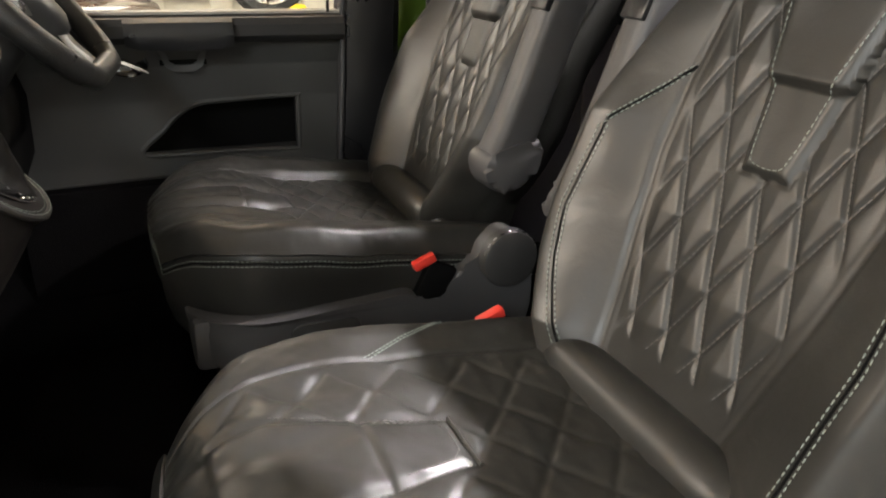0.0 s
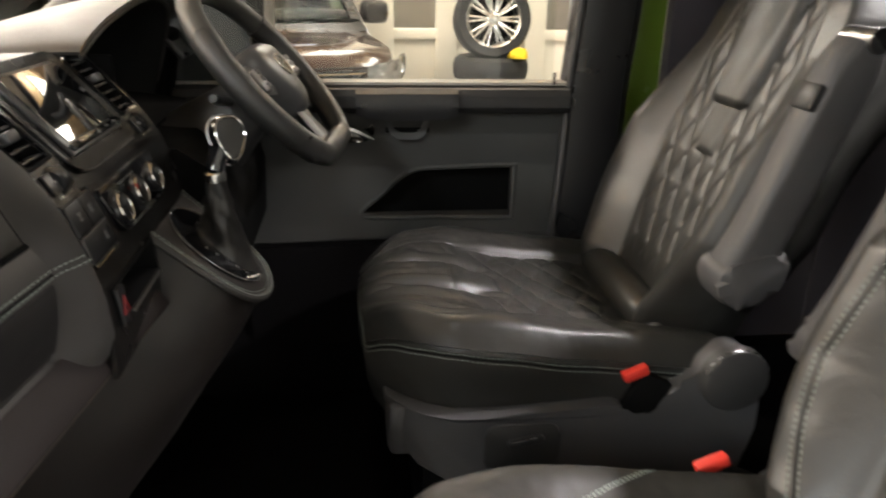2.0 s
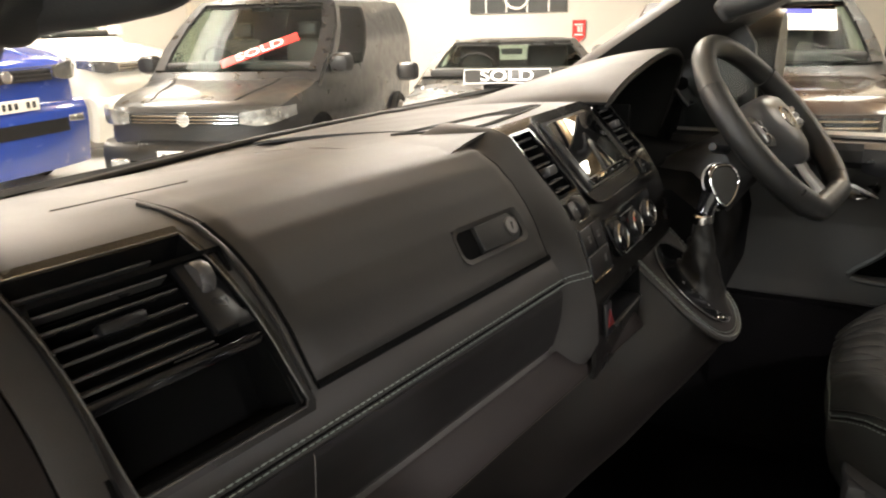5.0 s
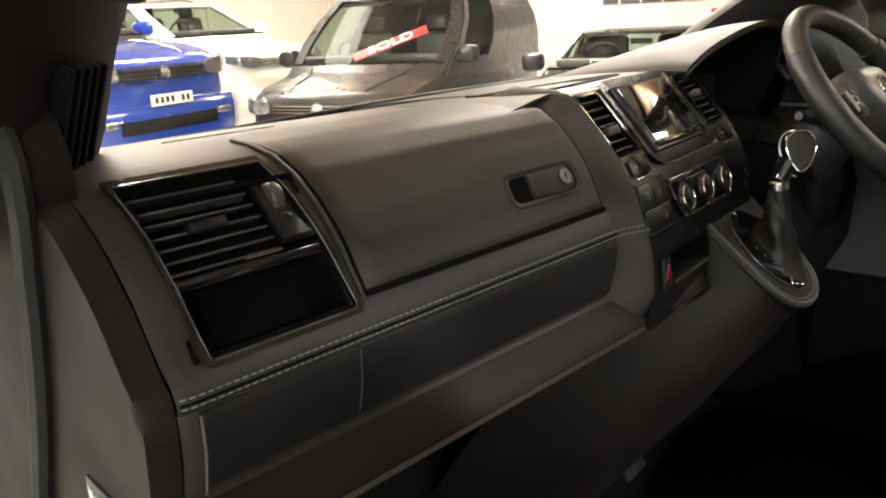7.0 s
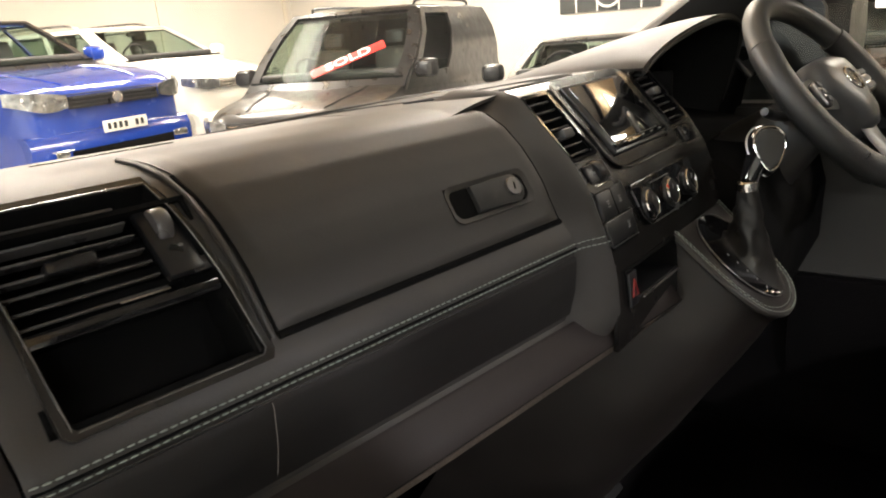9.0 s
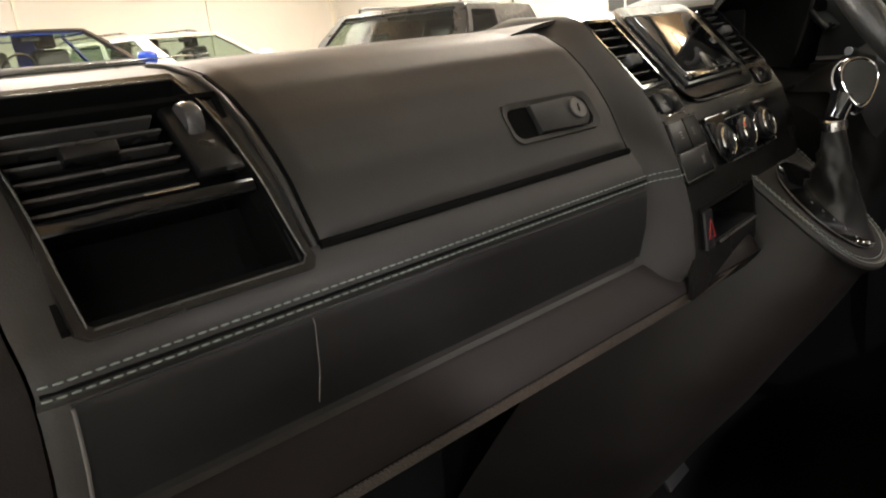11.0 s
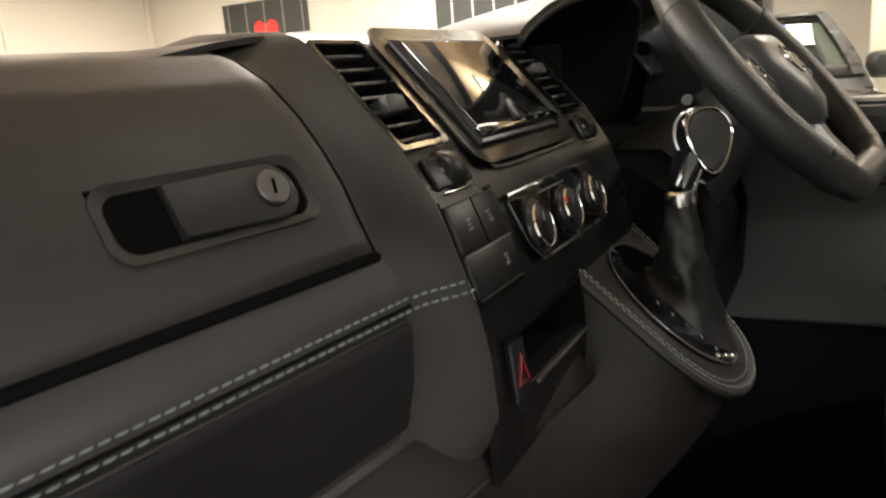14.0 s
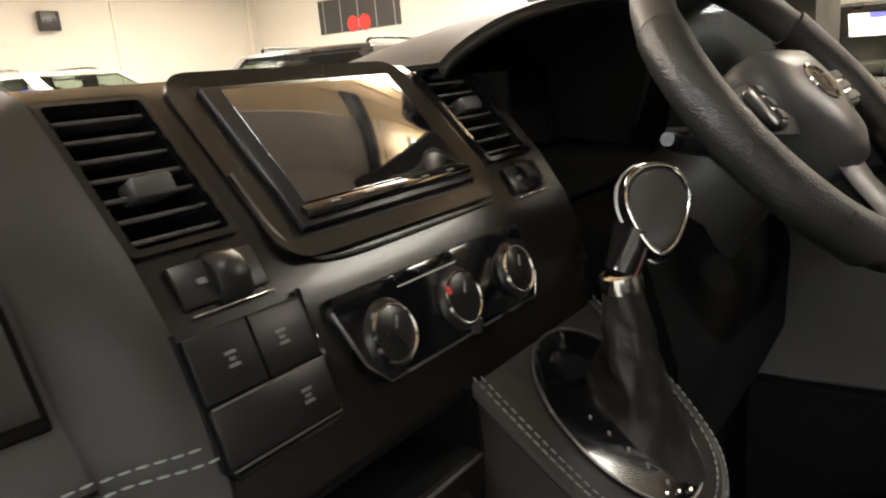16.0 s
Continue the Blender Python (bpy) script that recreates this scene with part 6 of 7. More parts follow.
def wheel_of(parent, x, y, r, width, name="wheel"):
    s = 1 if y > 0 else -1
    m = Matrix(((1, 0, 0, x), (0, 0, s, y - s * width / 2), (0, 1, 0, r), (0, 0, 0, 1)))
    w = part(name, lathe(bmesh.new(), [(r * 0.66, 0.0), (r * 0.9, 0.0), (r, 0.03), (r, width - 0.03), (r * 0.92, width), (r * 0.68, width), (r * 0.66, width * 0.6)], m, 32), TYRE, parent, "black tyre")
    rim = bmesh.new()
    lathe(rim, [(r * 0.66, width * 0.5), (r * 0.67, width), (r * 0.61, width - 0.01), (r * 0.60, width * 0.55)], m, 32)
    for k in range(10):
        a = 2 * math.pi * k / 10
        rbox(rim, r * 0.55, 0.022, 0.03, m @ pose(r * 0.33 * math.cos(a), r * 0.33 * math.sin(a), width - 0.03, 0, 0, math.degrees(a)), 0.005, 1)
    lathe(rim, [(0.0, width - 0.005), (0.055, width - 0.008), (0.06, width - 0.05)], m, 16)
    part("rim", rim, ALLOY, w, "alloy rim")
    return w


def car(name, at, turn, label, paint, c):
    """A parked car, nose towards its own +x, origin on the ground below the nose. c: its sizes."""
    L, hw, H = c["L"], c["W"] / 2, c["H"]
    cowl, cz, hz = c["cowl"], c["cz"], c["hz"]          # distance nose to windscreen foot, its height, height of the bonnet's front
    root = new(name)
    root.matrix_basis = pose(at[0], at[1], GROUND, 0, 0, turn)
    tagged(root, label, "car", "parked cars")
    loops = []
    for x, k, zt, z0 in ((0.02, 0.80, hz - 0.12, 0.30), (-0.03, 0.88, hz - 0.02, 0.24), (-0.12, 0.94, hz + 0.015, 0.22), (-0.35, 0.98, hz + (cz - hz) * 0.40, 0.22), (-0.7, 1.0, hz + (cz - hz) * 0.72, 0.22), (-cowl, 1.0, cz, 0.22),
                         (-cowl - 0.6, 1.0, cz + 0.02, 0.22), (-L * 0.6, 1.0, cz + 0.04, 0.22), (-L * 0.85, 0.99, cz + 0.05, 0.24), (-L + 0.05, 0.95, cz - 0.02, 0.28), (-L, 0.88, cz - 0.12, 0.34)):
        loops.append([(x - 0.10 * (abs(y) / hw) ** 3 * (1 if x > -0.2 else 0), y, z) for y, z in ring_section(hw * k, z0, zt, zt - c.get("crown", 0.07), 0.72)])
    part("body", loft(loops), paint, root, "", 50)
    rx, re = c["roof"], c["roof_end"]

    def nose_x(f):
        """How far forward the nose stands at the share f of the half width."""
        a = abs(f)
        return 0.036 - 0.10 * a ** 3 - 4.0 * max(0.0, a - 0.78) ** 2
    tw = hw * c.get("tumble", 0.74)
    bz = c.get("bumper_up", 0.0)

    def gh(t):
        """The glasshouse outline at t, 0 belt to 1 roof."""
        x0, x1 = -cowl + (cowl - rx) * t, -c["belt_end"] + (c["belt_end"] - re) * t
        w = hw * 0.955 + (tw - hw * 0.955) * t + c.get("bow", 0.035) * math.sin(math.pi * max(0.0, min(1.0, t)))
        z = cz - 0.02 + (H - cz + 0.02) * t
        return x0, x1, w, z
    loops = []
    for t, sh in ((0.86, 0.0), (0.92, 0.012), (0.96, 0.04), (0.985, 0.09), (1.0, 0.20)):
        x0, x1, w, z = gh(t)
        x0, x1, w = x0 - sh * 1.5, x1 + sh * 1.5, w - sh
        front = [(x0 + 0.04 - 0.12 * abs(v) ** 2.5, v * w, z) for v in frange(-1, 1, 9)]
        loops.append(front + [((x0 + x1) / 2, w * 1.01, z), (x1 + 0.08, w * 0.99, z), (x1, w * 0.8, z), (x1, -w * 0.8, z), (x1 + 0.08, -w * 0.99, z), ((x0 + x1) / 2, -w * 1.01, z)])
    part("roof", loft(loops), paint, root, "", 40)

    def front_pt(t, v, off=0.0):
        x0, x1, w, z = gh(t)
        return (x0 + 0.04 - 0.12 * abs(v) ** 2.5 + off, v * w, z)

    def side_pt(t, u, s, off=0.0):
        x0, x1, w, z = gh(t)
        return (x0 - 0.08 + (x1 - x0 + 0.16) * u, s * (w * (1 + 0.01 * math.sin(math.pi * u)) + off), z)
    # windscreen in its frame
    ft = [-0.06, 0.05, 0.3, 0.6, 0.88, 0.92]
    pv = c.get("pillar", 0.90)
    fv = [-1, -0.97, -pv, -0.6, -0.3, 0, 0.3, 0.6, pv, 0.97, 1]
    part("screen_frame", sheet([[front_pt(t, v) for v in fv] for t in ft], 0.03, lambda i, j: 1 <= i <= 3 and 2 <= j <= 7), c.get("pillars", paint), root)
    P = [[front_pt(t, v, -0.006) for v in frange(-pv - 0.01, pv + 0.01, 11)] for t in frange(0.04, 0.89, 6)]
    wsn = part("windscreen", sheet(P), CARPANE, root, "tinted windscreen")
    wsn.visible_shadow = False
    part("seal", tube(bmesh.new(), [Vector(p) for p in P[0]] + [Vector(r[-1]) for r in P[1:]] + [Vector(p) for p in P[-1][::-1]] + [Vector(r[0]) for r in P[-1:0:-1]], 0.010, 6, True), RUBBER, wsn)
    # rear end of the cabin
    bv = frange(-1, 1, 7)
    back_pt = lambda t, v: (gh(t)[1] + 0.08 * v * v, v * gh(t)[2], gh(t)[3])
    hole = c.get("rear_glass", True)
    part("tail", sheet([[back_pt(t, v) for v in bv] for t in (-0.06, 0.15, 0.5, 0.86, 0.92)], 0.02, lambda i, j: hole and 1 <= i <= 2 and 1 <= j <= 4), paint, root)
    if hole:
        rp = part("rear_window", sheet([[back_pt(t, v) for v in bv[1:-1]] for t in (0.14, 0.5, 0.87)]), CARPANE, root, "tinted rear window")
        rp.visible_shadow = False
    # what shows inside: black sheet painting the cabin's shade at belt height, dash, wheel, seats
    x0, x1, w, z = gh(0.0)
    part("inner_dark_sheet", box(x0 - x1 - 0.1, 2 * w - 0.06, 0.02, pose((x0 + x1) / 2 - 0.02, 0, cz + 0.045)), VOID, root)
    part("inner_dash", box(0.30, 2 * w - 0.20, 0.09, pose(-cowl - 0.30, 0, cz + 0.075), 0.03, 3), HARD, root)
    part("inner_wheel", tube(bmesh.new(), [(-cowl - 0.52 + 0.07 * math.sin(a), -0.36 + 0.18 * math.cos(a), cz + 0.10 + 0.16 * math.sin(a)) for a in frange(0, 2 * math.pi, 25)[:-1]], 0.014, 6, True), RUBBER, root)
    for yy in (-0.37, 0.37):
        part("seat_back", box(0.13, 0.44, 0.30, pose(-cowl - 1.05, yy, cz + 0.16, 0, -14, 0), 0.05, 3), HIDE, root)
        part("seat_headrest", box(0.09, 0.24, 0.16, pose(-cowl - 1.12, yy, min(cz + 0.40, H - 0.14), 0, -10, 0), 0.035, 3), HIDE, root)
    part("inner_mirror", box(0.03, 0.22, 0.06, pose(-rx + 0.12, 0, H - 0.12), 0.012), RUBBER, root)
    # side panels and windows
    for s in (-1, 1):
        cuts = c["cuts"]
        us = sorted(set([0.0, 1.0] + [u for a, b in zip(cuts, cuts[1:]) for u in (0.045 + 0.92 * a, 0.045 + 0.92 * (b - 0.035))]))
        open_u = [(0.045 + 0.92 * a, 0.045 + 0.92 * (b - 0.035)) for a, b in zip(cuts, cuts[1:])]
        st = [-0.10, 0.08, 0.3, 0.6, 0.84, 0.92]
        part("side_panel", sheet([[side_pt(t, u, s) for u in us] for t in st], 0.025 * s, lambda i, j: 1 <= i <= 3 and any(a - 1e-6 <= us[j] < b - 1e-6 for a, b in open_u)), paint, root)
        for a, b in open_u:
            pn = part("side_window", sheet([[side_pt(t, u, s, -0.008) for u in frange(a - 0.01, b + 0.01, 4)] for t in (0.07, 0.3, 0.6, 0.85)]), CARPANE, root, "tinted side window")
            pn.visible_shadow = False
        for a in cuts[1:-1]:
            x0, x1, w, z = gh(0.0)
            part("door_line", box(0.010, 0.008, cz - 0.45, pose(x0 + (x1 - x0) * a, s * hw * 0.995, 0.45 + (cz - 0.45) / 2 - 0.05)), RUBBER, root)
        mir = part("mirror", loft([[(-cowl - 0.30 + dx, s * (hw + 0.11) + 1.12 * w * math.copysign(abs(math.cos(a)) ** 0.55, math.cos(a)), cz + 0.10 + 1.12 * h * math.copysign(abs(math.sin(a)) ** 0.55, math.sin(a))) for a in frange(0, 2 * math.pi, 17)[:-1]] for dx, w, h in ((0.12, 0.03, 0.03), (0.105, 0.075, 0.06), (0.05, 0.10, 0.08), (0.0, 0.105, 0.082), (-0.012, 0.09, 0.07))]), c.get("mirror", SATIN), root, "door mirror")
        # black disc stands for the shaded hollow of the wheel arch
        part("arch", lathe(bmesh.new(), [(0.0, 0.0), (0.40, 0.0), (0.40, 0.03), (0.0, 0.03)], Matrix(((1, 0, 0, -c["axle"]), (0, 0, s, s * (hw - 0.02)), (0, 1, 0, 0.36), (0, 0, 0, 1))), 28), VOID, root)
        wheel_of(root, -c["axle"], s * (hw - 0.08), 0.34, 0.22)
        wheel_of(root, -L + 0.85, s * (hw - 0.08), 0.34, 0.22)
        # headlamp wrapped round the corner: dark housing, two reflectors, a bright strip
        lw, lh = c["lamp"]
        lc = hz - c["lamp_drop"]
        la = 0.90 - lw / hw

        def lamp_pt(u, r, off=0.0):
            """A point of the lamp's face: u from the grille outwards, r from the lower edge up."""
            f = la + (0.985 - la) * u
            low = lc - lh * (0.34 + 0.16 * math.sin(math.pi * min(1, u * 1.1)) - 0.30 * u ** 3)
            up = lc + lh * (0.16 + 0.34 * u ** 0.7)
            return (nose_x(f) + off, s * f * hw, low + (up - low) * r)
        lamp = part("headlamp", sheet([[lamp_pt(u, r, 0.004 * math.sin(math.pi * r)) for r in frange(0, 1, 6)] for u in frange(0, 1, 16)], -0.03 * s), LENS, root, "clear wrapped headlamp")
        for u in (0.22, 0.48, 0.74):
            at_lamp = Vector(lamp_pt(u, 0.5, 0.006))
            part("reflector", lathe(bmesh.new(), [(0.0, 0.0), (lh * 0.16, 0.004), (lh * 0.26, 0.014), (lh * 0.29, 0.010), (lh * 0.29, -0.01)], Matrix.Translation(at_lamp) @ Matrix(((0, 0, 1, 0), (1, 0, 0, 0), (0, 1, 0, 0), (0, 0, 0, 1))) @ pose(0, 0, 0, 0, s * 26 * u, 0), 18), CHROME, lamp, "bright reflector bowl")
        part("light_strip", tube(bmesh.new(), [lamp_pt(u, 0.14, 0.008) for u in frange(0.04, 0.95, 12)], lh * 0.05, 6), SIGNW, lamp, "pale light strip")
        part("eyebrow", tube(bmesh.new(), [lamp_pt(u, 0.93, 0.006) for u in frange(0.02, 0.97, 12)], lh * 0.04, 6), SATIN, lamp)
        fog = part("fog_lamp", box(0.03, 0.17, 0.06, pose(nose_x(0.72) + 0.06, s * hw * 0.72, 0.42 + bz, 0, 0, -s * 14), 0.015, 3), LENS, root, "small fog lamp")
        part("fog_trim", tube(bmesh.new(), [(nose_x(f) + 0.075, s * f * hw, 0.455 + bz) for f in frange(0.62, 0.82, 6)], 0.006, 6), CHROME, fog)
    for s in (-1, 1):
        part("bonnet_crease", tube(bmesh.new(), [(x, s * hw * f, hz + (cz - hz) * g - 0.004) for x, f, g in ((-0.14, 0.44, 0.13), (-0.35, 0.50, 0.42), (-0.7, 0.56, 0.745), (-cowl + 0.08, 0.60, 0.95))], 0.010, 6), paint, root)
    # grille between the lamps, bonnet shut line, bumper intake, badge, plate
    gz = hz - c["lamp_drop"]
    lw, lh = c["lamp"]
    gw = 0.90 - lw / hw - 0.02
    g = part("grille", sheet([[(nose_x(f) + 0.006, f * hw, gz + lh * k) for k in (-0.46, -0.2, 0.12)] for f in frange(-gw, gw, 13)], 0.02), SATIN, root, "black grille")
    for k in range(3):
        part("grille_bar", tube(bmesh.new(), [(nose_x(f) + 0.016, f * hw, gz + lh * (-0.36 + 0.19 * k)) for f in frange(-gw, gw, 13)], 0.007, 6), c.get("bar", CHROME), g)
    part("shut_line", tube(bmesh.new(), [(nose_x(f) + 0.002, f * hw, gz + lh * 0.20) for f in frange(-0.80, 0.80, 17)], 0.006, 6), RUBBER, root)
    part("badge", lathe(bmesh.new(), [(0.060, 0.0), (0.060, 0.015), (0.050, 0.018), (0.046, 0.010), (0.0, 0.010)], Matrix(((0, 0, 1, nose_x(0) + 0.012), (1, 0, 0, 0), (0, 1, 0, gz - lh * 0.16), (0, 0, 0, 1))), 24), CHROME, root, "round chrome badge")
    part("bumper", loft([[(x - 0.12 * (abs(y) / hw) ** 3, y, z) for y in frange(-hw * 0.97, hw * 0.97, 15)] + [(x - 0.10 - 0.12 * (abs(y) / hw) ** 3, y, z) for y in frange(hw * 0.97, -hw * 0.97, 15)] for x, z in ((0.02, 0.22), (0.075, 0.30 + bz), (0.085, 0.48 + bz), (0.06, 0.56 + bz), (0.0, 0.60 + bz))]), c.get("bumper", paint), root, "", 50)
    part("intake", sheet([[(nose_x(f) + 0.048, f * hw, z) for z in (0.31 + bz, 0.37 + bz, 0.44 + bz)] for f in frange(-0.62, 0.62, 13)], 0.02), VOID, root)
    pl = part("number_plate", box(0.012, 0.52, 0.11, pose(0.098, 0, c.get("plate_z", 0.48)), 0.004), PLATE, root, "white number plate")
    for k in range(7):
        if k != 4:
            part("plate_bar", box(0.004, 0.036, 0.060, pose(0.106, -0.195 + 0.065 * k, c.get("plate_z", 0.48)), 0.001), SIGNK, pl)
    return root, gh


pick, _ = car("blue_pickup", (-6.80, 4.02), 10, "bright blue pickup truck parked nose out", BLUE,
              dict(L=5.2, W=1.95, H=2.00, cowl=1.25, cz=1.46, hz=1.28, roof=2.15, roof_end=3.3, belt_end=3.5, cuts=(0, 0.5, 1.0), axle=0.95, lamp=(0.34, 0.20), lamp_drop=0.11, crown=0.05, plate_z=0.88, bar=SATIN, mirror=BLUE, pillars=SATIN, bumper_up=0.27))
suv, _ = car("white_suv", (-8.04, 6.59), 12, "white sport utility car with silver roof rails", WHITE,
             dict(L=4.7, W=1.88, H=1.91, cowl=1.05, cz=1.39, hz=1.16, roof=2.0, roof_end=4.1, belt_end=4.6, cuts=(0, 0.36, 0.72, 1.0), axle=0.80, lamp=(0.30, 0.17), lamp_drop=0.06, bumper_up=0.15, mirror=WHITE))
for s in (-1, 1):
    part("roof_rail", tube(bmesh.new(), smooth_line([(-2.2, s * 0.60, 1.90), (-2.5, s * 0.62, 1.955), (-3.6, s * 0.62, 1.955), (-3.9, s * 0.60, 1.90)], 5), 0.018, 8), STEEL, suv, "silver roof rail")
vanc, vgh = car("delivery_van", (-4.95, 4.45), -72, "charcoal small delivery van with red windscreen banner", CHARCOAL,
                dict(L=4.4, W=1.80, H=1.81, cowl=0.86, cz=1.08, hz=0.92, roof=1.80, roof_end=4.22, belt_end=4.36, cuts=(0.0, 0.36), rear_glass=False, axle=0.80, lamp=(0.30, 0.15), lamp_drop=0.10, tumble=0.76, pillar=0.86, bow=0.09, pillars=SATIN))
for s in (-1, 1):
    part("roof_rail", tube(bmesh.new(), smooth_line([(-2.0, s * 0.60, 1.79), (-2.2, s * 0.62, 1.85), (-3.7, s * 0.62, 1.85), (-3.9, s * 0.60, 1.79)], 5), 0.016, 8), SATIN, vanc, "black roof rail")
coup, cgh = car("coupe", (-2.50, 5.49), -68, "dark grey coupe with a white windscreen board", DGREY,
                dict(L=4.6, W=1.88, H=1.33, cowl=1.35, cz=0.95, hz=0.82, roof=2.15, roof_end=3.0, belt_end=4.2, cuts=(0.0, 0.55, 0.9), axle=0.95, lamp=(0.36, 0.13), lamp_drop=0.12, tumble=0.66, crown=0.05))
brow, bgh = car("brown_suv", (-0.44, 4.92), -75, "dark brown estate car with a paper in its windscreen", BROWN,
                dict(L=4.5, W=1.86, H=1.66, cowl=1.00, cz=1.15, hz=1.06, roof=1.62, roof_end=3.9, belt_end=4.3, cuts=(0, 0.34), rear_glass=False, axle=0.90, lamp=(0.24, 0.20), lamp_drop=0.13, tumble=0.76, pillars=SATIN))


def on_screen(root, gh, t, v, tilt, off=0.03):
    """A pose on a car's windscreen: x across to its left, y up it, z outwards."""
    xa, _, wa, za = gh(t - 0.05)
    xb, _, wb, zb = gh(t + 0.05)
    ey = Vector((xb - xa, 0, zb - za)).normalized()
    ez = Vector((ey.z, 0, -ey.x))
    x0, _, w, z = gh(t)
    p = Vector((x0 + 0.045 * (1 - v * v) + 0.018, v * w * 0.86, z)) + ez * off
    return Matrix(((0, ey.x, ez.x, p.x), (1, 0, 0, p.y), (0, ey.z, ez.z, p.z), (0, 0, 0, 1))) @ pose(0, 0, 0, 0, 0, tilt)


def sold_sign(root, gh, t, v, tilt, w, h, board, edge, text_size, label, upright=0, off=0.03):
    m = root.matrix_basis @ on_screen(root, gh, t, v, tilt, off) @ pose(0, 0, 0, upright, 0, 0)
    sg = new("sold_sign")
    sg.matrix_basis = m
    tagged(sg, label, "sign")
    part("board", box(w, h, 0.006, pose(0, 0, 0), 0.002), board, sg)
    if edge:
        part("border", frame_bm(rounded(w, h, 0.006), rounded(w - 0.018, h - 0.018, 0.004), 0.004, pose(0, 0, 0.0025)), edge, sg)
    cu = bpy.data.curves.new("lettering", "FONT")
    cu.body, cu.size, cu.extrude, cu.align_x, cu.align_y, cu.offset = "SOLD", text_size, 0.002, "CENTER", "CENTER", text_size * 0.016
    tmp = bpy.data.objects.new("lettering", cu)
    bm = bmesh.new()
    bm.from_mesh(bpy.data.meshes.new_from_object(tmp))
    bpy.data.objects.remove(tmp)
    bmesh.ops.transform(bm, matrix=Matrix.Translation((0, 0, 0.006)) @ Matrix.Diagonal((1.30, 1, 1, 1)), verts=bm.verts)
    part("lettering", bm, SIGNW, sg, "white capital letters")
    return sg


sold_sign(vanc, vgh, 0.30, 0.30, 30, 0.78, 0.125, SIGNR, None, 0.150, "red sold banner lying across a windscreen")
sold_sign(coup, cgh, 0.075, -0.02, 0, 0.84, 0.150, SIGNK, SIGNW, 0.160, "black sold board with white border in a windscreen", 34, 0.055)
pm = brow.matrix_basis @ on_screen(brow, bgh, 0.64, 0.52, -3)
paper = new("windscreen_paper")
paper.matrix_basis = pm
tagged(paper, "white paper with blue print behind a windscreen", "paper")
part("sheet", box(0.46, 0.22, 0.003, pose(0, 0, 0)), SIGNW, paper)
part("blue_print", box(0.18, 0.05, 0.002, pose(-0.02, 0.085, 0.003)), mat("print_blue", (0.06, 0.07, 0.45), 0.5), paper)
part("pale_print", box(0.26, 0.06, 0.002, pose(0.08, -0.07, 0.003)), mat("print_pale_blue", (0.35, 0.45, 0.75), 0.5), paper)
for k in range(2):
    part("text_bar", box(0.30 - 0.06 * k, 0.012, 0.002, pose(-0.03, 0.03 - 0.03 * k, 0.003)), mat("print_grey", (0.35, 0.38, 0.42), 0.5), paper)

# ---- things on and before the walls ----
pic = thing("wall_poster", (-5.5, 12.46, 1.52), "dark poster with white panes and a round emblem", "poster")
put("sheet", box(1.85, 0.02, 1.10, pose(-5.50, 12.485, 2.08)), mat("poster_dark", (0.05, 0.055, 0.055), 0.4), pic)
for k in range(4):
    put("pane_line", box(0.025, 0.006, 1.10, pose(-6.10 + 0.40 * k, 12.47, 2.08)), SIGNW, pic)
put("pane_line", box(1.8, 0.006, 0.025, pose(-5.50, 12.469, 1.98)), SIGNW, pic)
put("emblem", tube(bmesh.new(), [(-5.50 + 0.24 * math.cos(a), 12.466, 1.84 + 0.24 * math.sin(a)) for a in frange(0, 2 * math.pi, 33)[:-1]], 0.022, 6, True), SIGNW, pic, "white round emblem")
p2 = thing("wall_poster", (-10.35, 12.46, 2.36), "dark framed poster with red shapes", "poster")
put("sheet", box(2.20, 0.02, 0.68, pose(-10.35, 12.485, 2.70)), mat("poster_black", (0.03, 0.032, 0.03), 0.4), p2)
PGREY = mat("poster_grey", (0.25, 0.26, 0.25), 0.5)
for k in range(5):
    put("pane_line", box(0.025, 0.006, 0.66, pose(-11.30 + 0.48 * k, 12.47, 2.70)), PGREY, p2)
for dx in (-0.17, 0.15):
    put("red_shape", lathe(bmesh.new(), [(0.0, 0.0), (0.16, 0.0), (0.15, 0.008), (0.0, 0.01)], Matrix(((1, 0, 0, -10.33 + dx), (0, 0, -1, 12.474), (0, 1, 0, 2.50), (0, 0, 0, 1))), 18), SIGNR, p2)
sh = thing("wall_shield", (-4.35, 12.46, 1.02), "red and white shield-shaped wall sign", "sign")
sy = Matrix(((1, 0, 0, -4.35), (0, 0, -1, 12.49), (0, 1, 0, 1.205), (0, 0, 0, 1)))
put("plate", prism(bmesh.new(), [(-0.115, 0.185), (0.115, 0.185), (0.115, -0.10), (0.0, -0.185), (-0.115, -0.10)], 0.0, 0.02, sy), SIGNR, sh)
for dx, dz, w, h in ((0.0, 0.11, 0.15, 0.025), (0.0, 0.035, 0.035, 0.09), (0.05, 0.035, 0.03, 0.09), (0.0, -0.055, 0.14, 0.025)):
    put("mark", box(w, h, 0.006, sy @ pose(dx, dz, 0.021)), SIGNW, sh)
spk = thing("wall_speaker", (-13.4, 7.70, 2.65), "small black wall loudspeaker", "loudspeaker")
put("cabinet", box(0.16, 0.34, 0.34, pose(-13.36, 7.70, 2.84), 0.01), SATIN, spk)
put("bracket", box(0.10, 0.05, 0.05, pose(-13.45, 7.70, 2.92)), SATIN, spk)
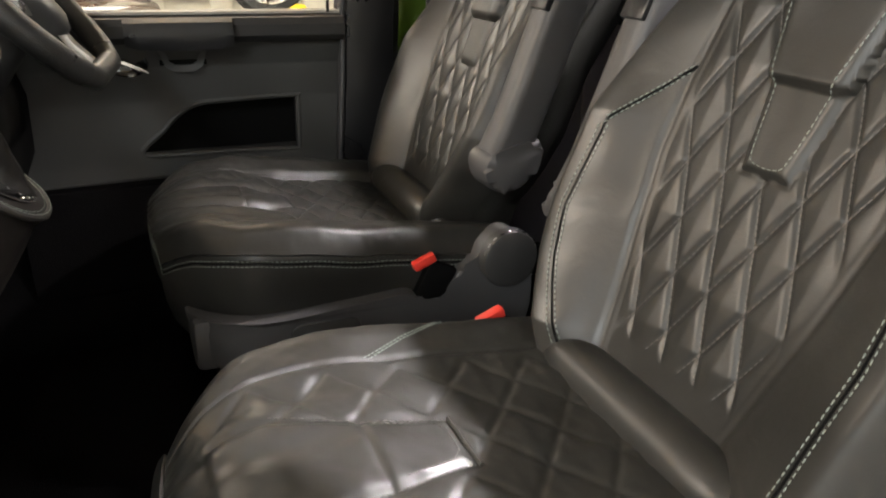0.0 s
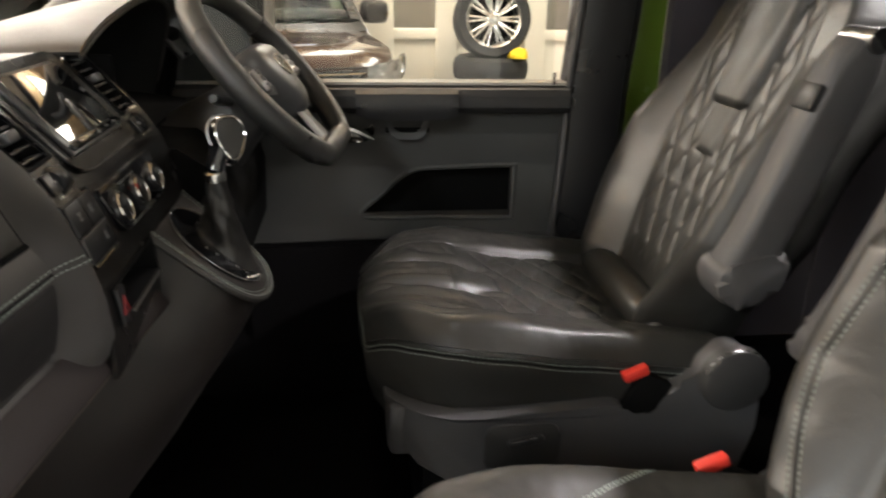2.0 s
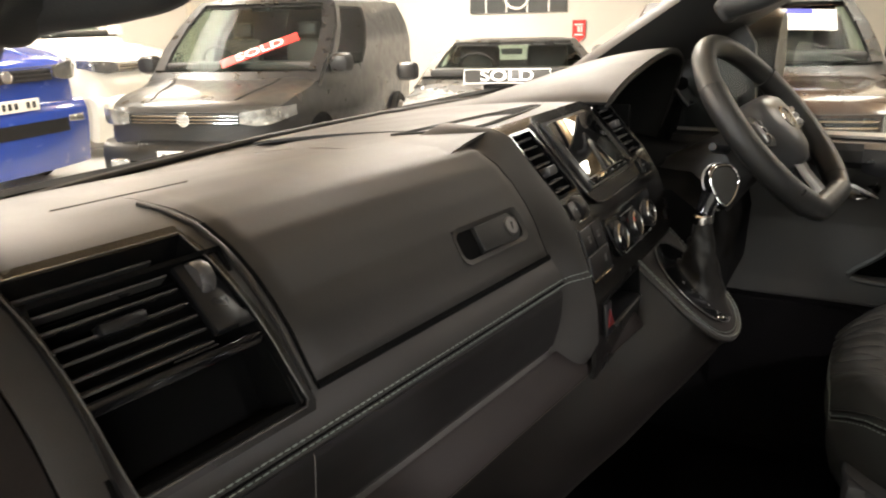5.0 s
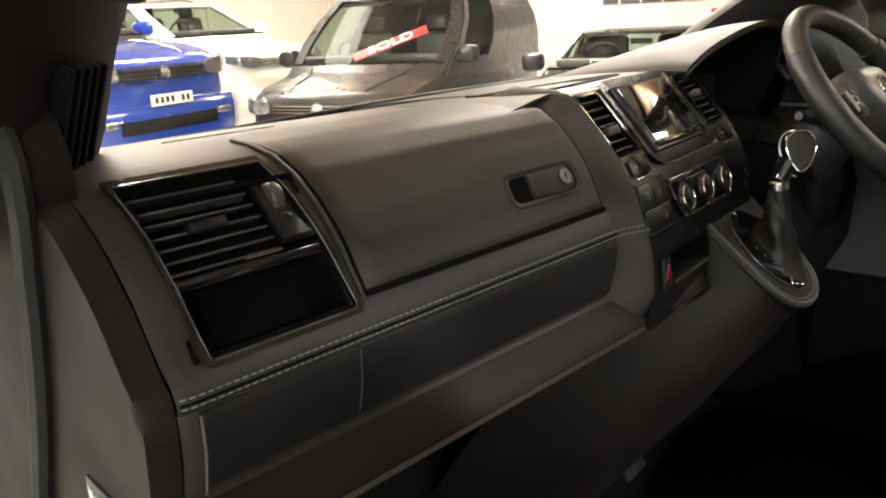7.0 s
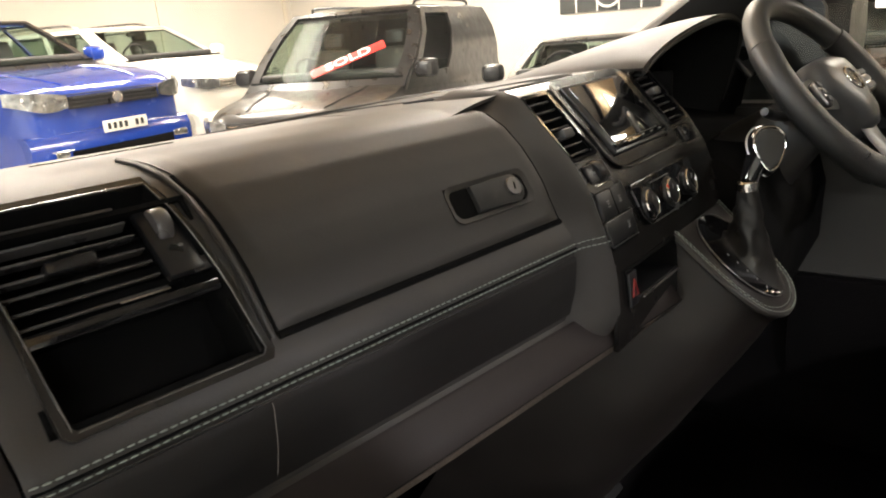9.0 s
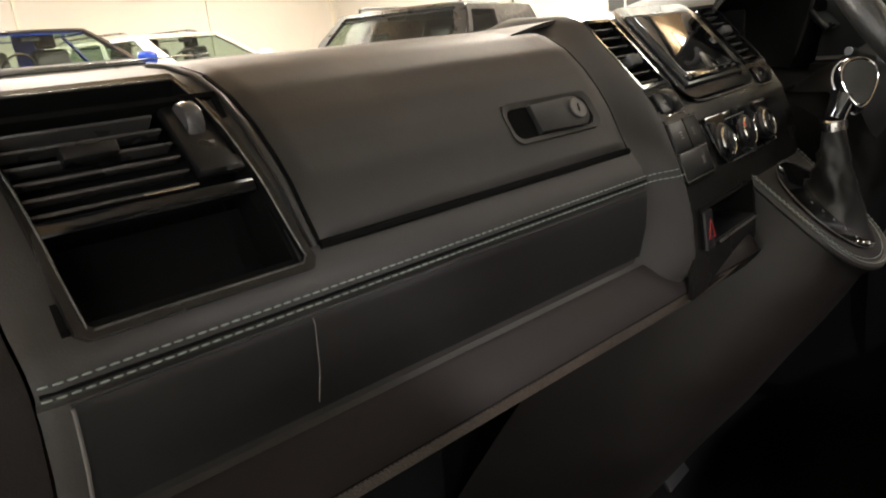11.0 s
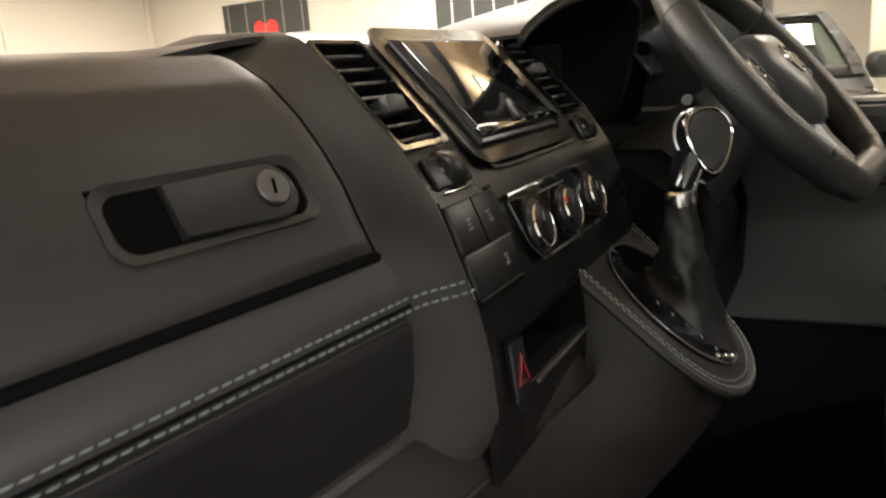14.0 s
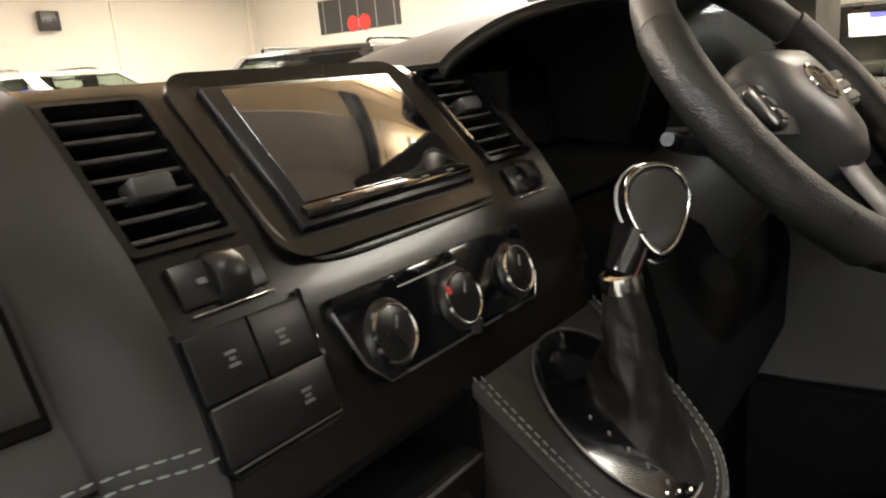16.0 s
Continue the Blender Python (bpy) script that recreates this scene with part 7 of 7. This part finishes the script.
for yy, w in ((12.3, 0.10), (9.0, 0.05), (5.35, 0.05), (2.6, 0.05)):
    tagged(part("trim_joint", box(0.04, w, 4.1, pose(-13.48, yy, 2.0), 0.006), FRAMEW), "cream joint strip on the showroom wall", "trim", kind="structure")
notice = thing("notice_stand", (-4.35, 8.6, GROUND), "white notice stand behind the cars", "stand")
put("board", box(0.55, 0.03, 0.40, pose(-4.35, 8.6, 1.02, -12, 0, 0), 0.01), SIGNW, notice)
put("legs", box(0.40, 0.03, 0.92, pose(-4.35, 8.66, 0.38), 0.005), FRAMEW, notice)
put("print", box(0.26, 0.006, 0.05, pose(-4.30, 8.578, 1.12, -12, 0, 0)), SATIN, notice)

# glazed office front with cream posts, wheel on a stack of tyres before it
office = thing("glazed_partition", (0.6, 7.4, GROUND), "cream-framed glazed office partition", "partition")
for x, w in ((0.30, 0.28), (0.94, 0.20), (1.80, 0.20), (2.75, 0.16)):
    put("post", box(w, 0.12, 3.2, pose(x, 7.40, 1.52), 0.01), FRAMEW, office)
put("rail", box(2.6, 0.10, 0.10, pose(1.5, 7.40, 0.93), 0.01), FRAMEW, office)
for x, w in ((0.64, 0.40), (1.37, 0.66), (2.28, 0.80)):
    put("lower_panel", box(w, 0.05, 0.92, pose(x, 7.42, 0.42), 0.006), FRAMEW, office)
    g = put("pane", box(w, 0.006, 1.9, pose(x, 7.42, 1.93)), PANE, office)
put("office_back", box(2.4, 0.04, 3.2, pose(1.5, 9.4, 1.52)), mat("office_wall", (0.30, 0.26, 0.22), 0.7), office)
desk = thing("desk", (1.0, 8.4, GROUND), "dark desk with papers behind the glass", "desk")
put("top", box(1.2, 0.6, 0.04, pose(1.0, 8.4, 0.66), 0.008), BROWN, desk)
put("front", box(1.1, 0.03, 0.70, pose(1.0, 8.15, 0.28), 0.005), DGREY, desk)
put("papers", box(0.30, 0.22, 0.05, pose(0.62, 8.3, 0.705), 0.01), SIGNR, desk)
for k in range(4):
    tw = thing("tyre", (1.27, 6.78, GROUND + 0.22 * k), "black tyre lying in a stack", "tyre", "stacked tyres")
    tw.location = (1.27, 6.78, GROUND + 0.22 * k)
    part("carcass", lathe(bmesh.new(), [(0.22, 0.02), (0.28, 0.0), (0.32, 0.03), (0.335, 0.08), (0.335, 0.14), (0.32, 0.19), (0.28, 0.218), (0.22, 0.20), (0.21, 0.11), (0.22, 0.02)], pose(0, 0, 0), 40), TYRE, tw)
aw = thing("alloy_wheel", (1.24, 6.65, 0.80), "silver multi-spoke alloy wheel standing on a tyre stack", "wheel")
AM = Matrix(((1, 0, 0, 0), (0, 0.10, -0.995, 0), (0, 0.995, 0.10, 0.31), (0, 0, 0, 1)))
part("tyre", lathe(bmesh.new(), [(0.235, -0.10), (0.30, -0.11), (0.325, -0.08), (0.325, 0.08), (0.30, 0.11), (0.235, 0.105), (0.235, -0.10)], AM, 48), TYRE, aw, "black low-profile tyre")
rimb = bmesh.new()
lathe(rimb, [(0.225, -0.10), (0.24, 0.10), (0.232, 0.112), (0.222, 0.105), (0.205, 0.06), (0.200, -0.10)], AM, 48)
part("rim", rimb, ALLOY, aw, "polished rim lip")
for k in range(10):
    for d in (-6, 6):
        a = radians(36 * k + d)
        b = radians(36 * k + d * 0.6)
        bm = tube(bmesh.new(), [AM @ Vector((0.045 * math.cos(b), 0.045 * math.sin(b), 0.085)), AM @ Vector((0.13 * math.cos(a), 0.13 * math.sin(a), 0.098)), AM @ Vector((0.222 * math.cos(a), 0.222 * math.sin(a), 0.095))], [0.013, 0.009, 0.010], 6)
        part("spoke", bm, ALLOY, aw)
part("hub", lathe(bmesh.new(), [(0.055, 0.05), (0.055, 0.095), (0.035, 0.105), (0.0, 0.105)], AM, 24), ALLOY, aw)
# black disc painted as the shade behind the spokes
part("spoke_shade", lathe(bmesh.new(), [(0.0, -0.06), (0.21, -0.06), (0.21, -0.05), (0.0, -0.05)], AM, 24), VOID, aw)
duster = thing("yellow_cloth", (1.47, 6.55, 0.80), "crumpled yellow cloth on a tyre", "cloth")
bm = bmesh.new()
bmesh.ops.create_icosphere(bm, subdivisions=3, radius=0.075)
for v in bm.verts:
    f = 1 + 0.25 * noise.noise(v.co * 22) + 0.15 * noise.noise(v.co * 50)
    v.co = Vector((v.co.x * f * 1.2, v.co.y * f, max(v.co.z * f * 0.9, -0.02) + 0.02))
part("cloth", bm, mat("yellow_fabric", (0.80, 0.58, 0.03), 0.9), duster)
# outside mirror of the van
mir = thing("door_mirror", (-0.20, 2.02, 1.25), "black door mirror outside the driver window", "mirror")
put("shell", loft([[(x, 2.03 + w * math.cos(a), 1.375 + h * math.sin(a)) for a in frange(0, 2 * math.pi, 21)[:-1]] for x, w, h in ((-0.27, 0.03, 0.04), (-0.26, 0.09, 0.09), (-0.22, 0.115, 0.115), (-0.15, 0.12, 0.12), (-0.135, 0.11, 0.11))]), SATIN, mir)
put("arm", box(0.06, 0.12, 0.05, pose(-0.19, 1.93, 1.27), 0.015), SATIN, mir)
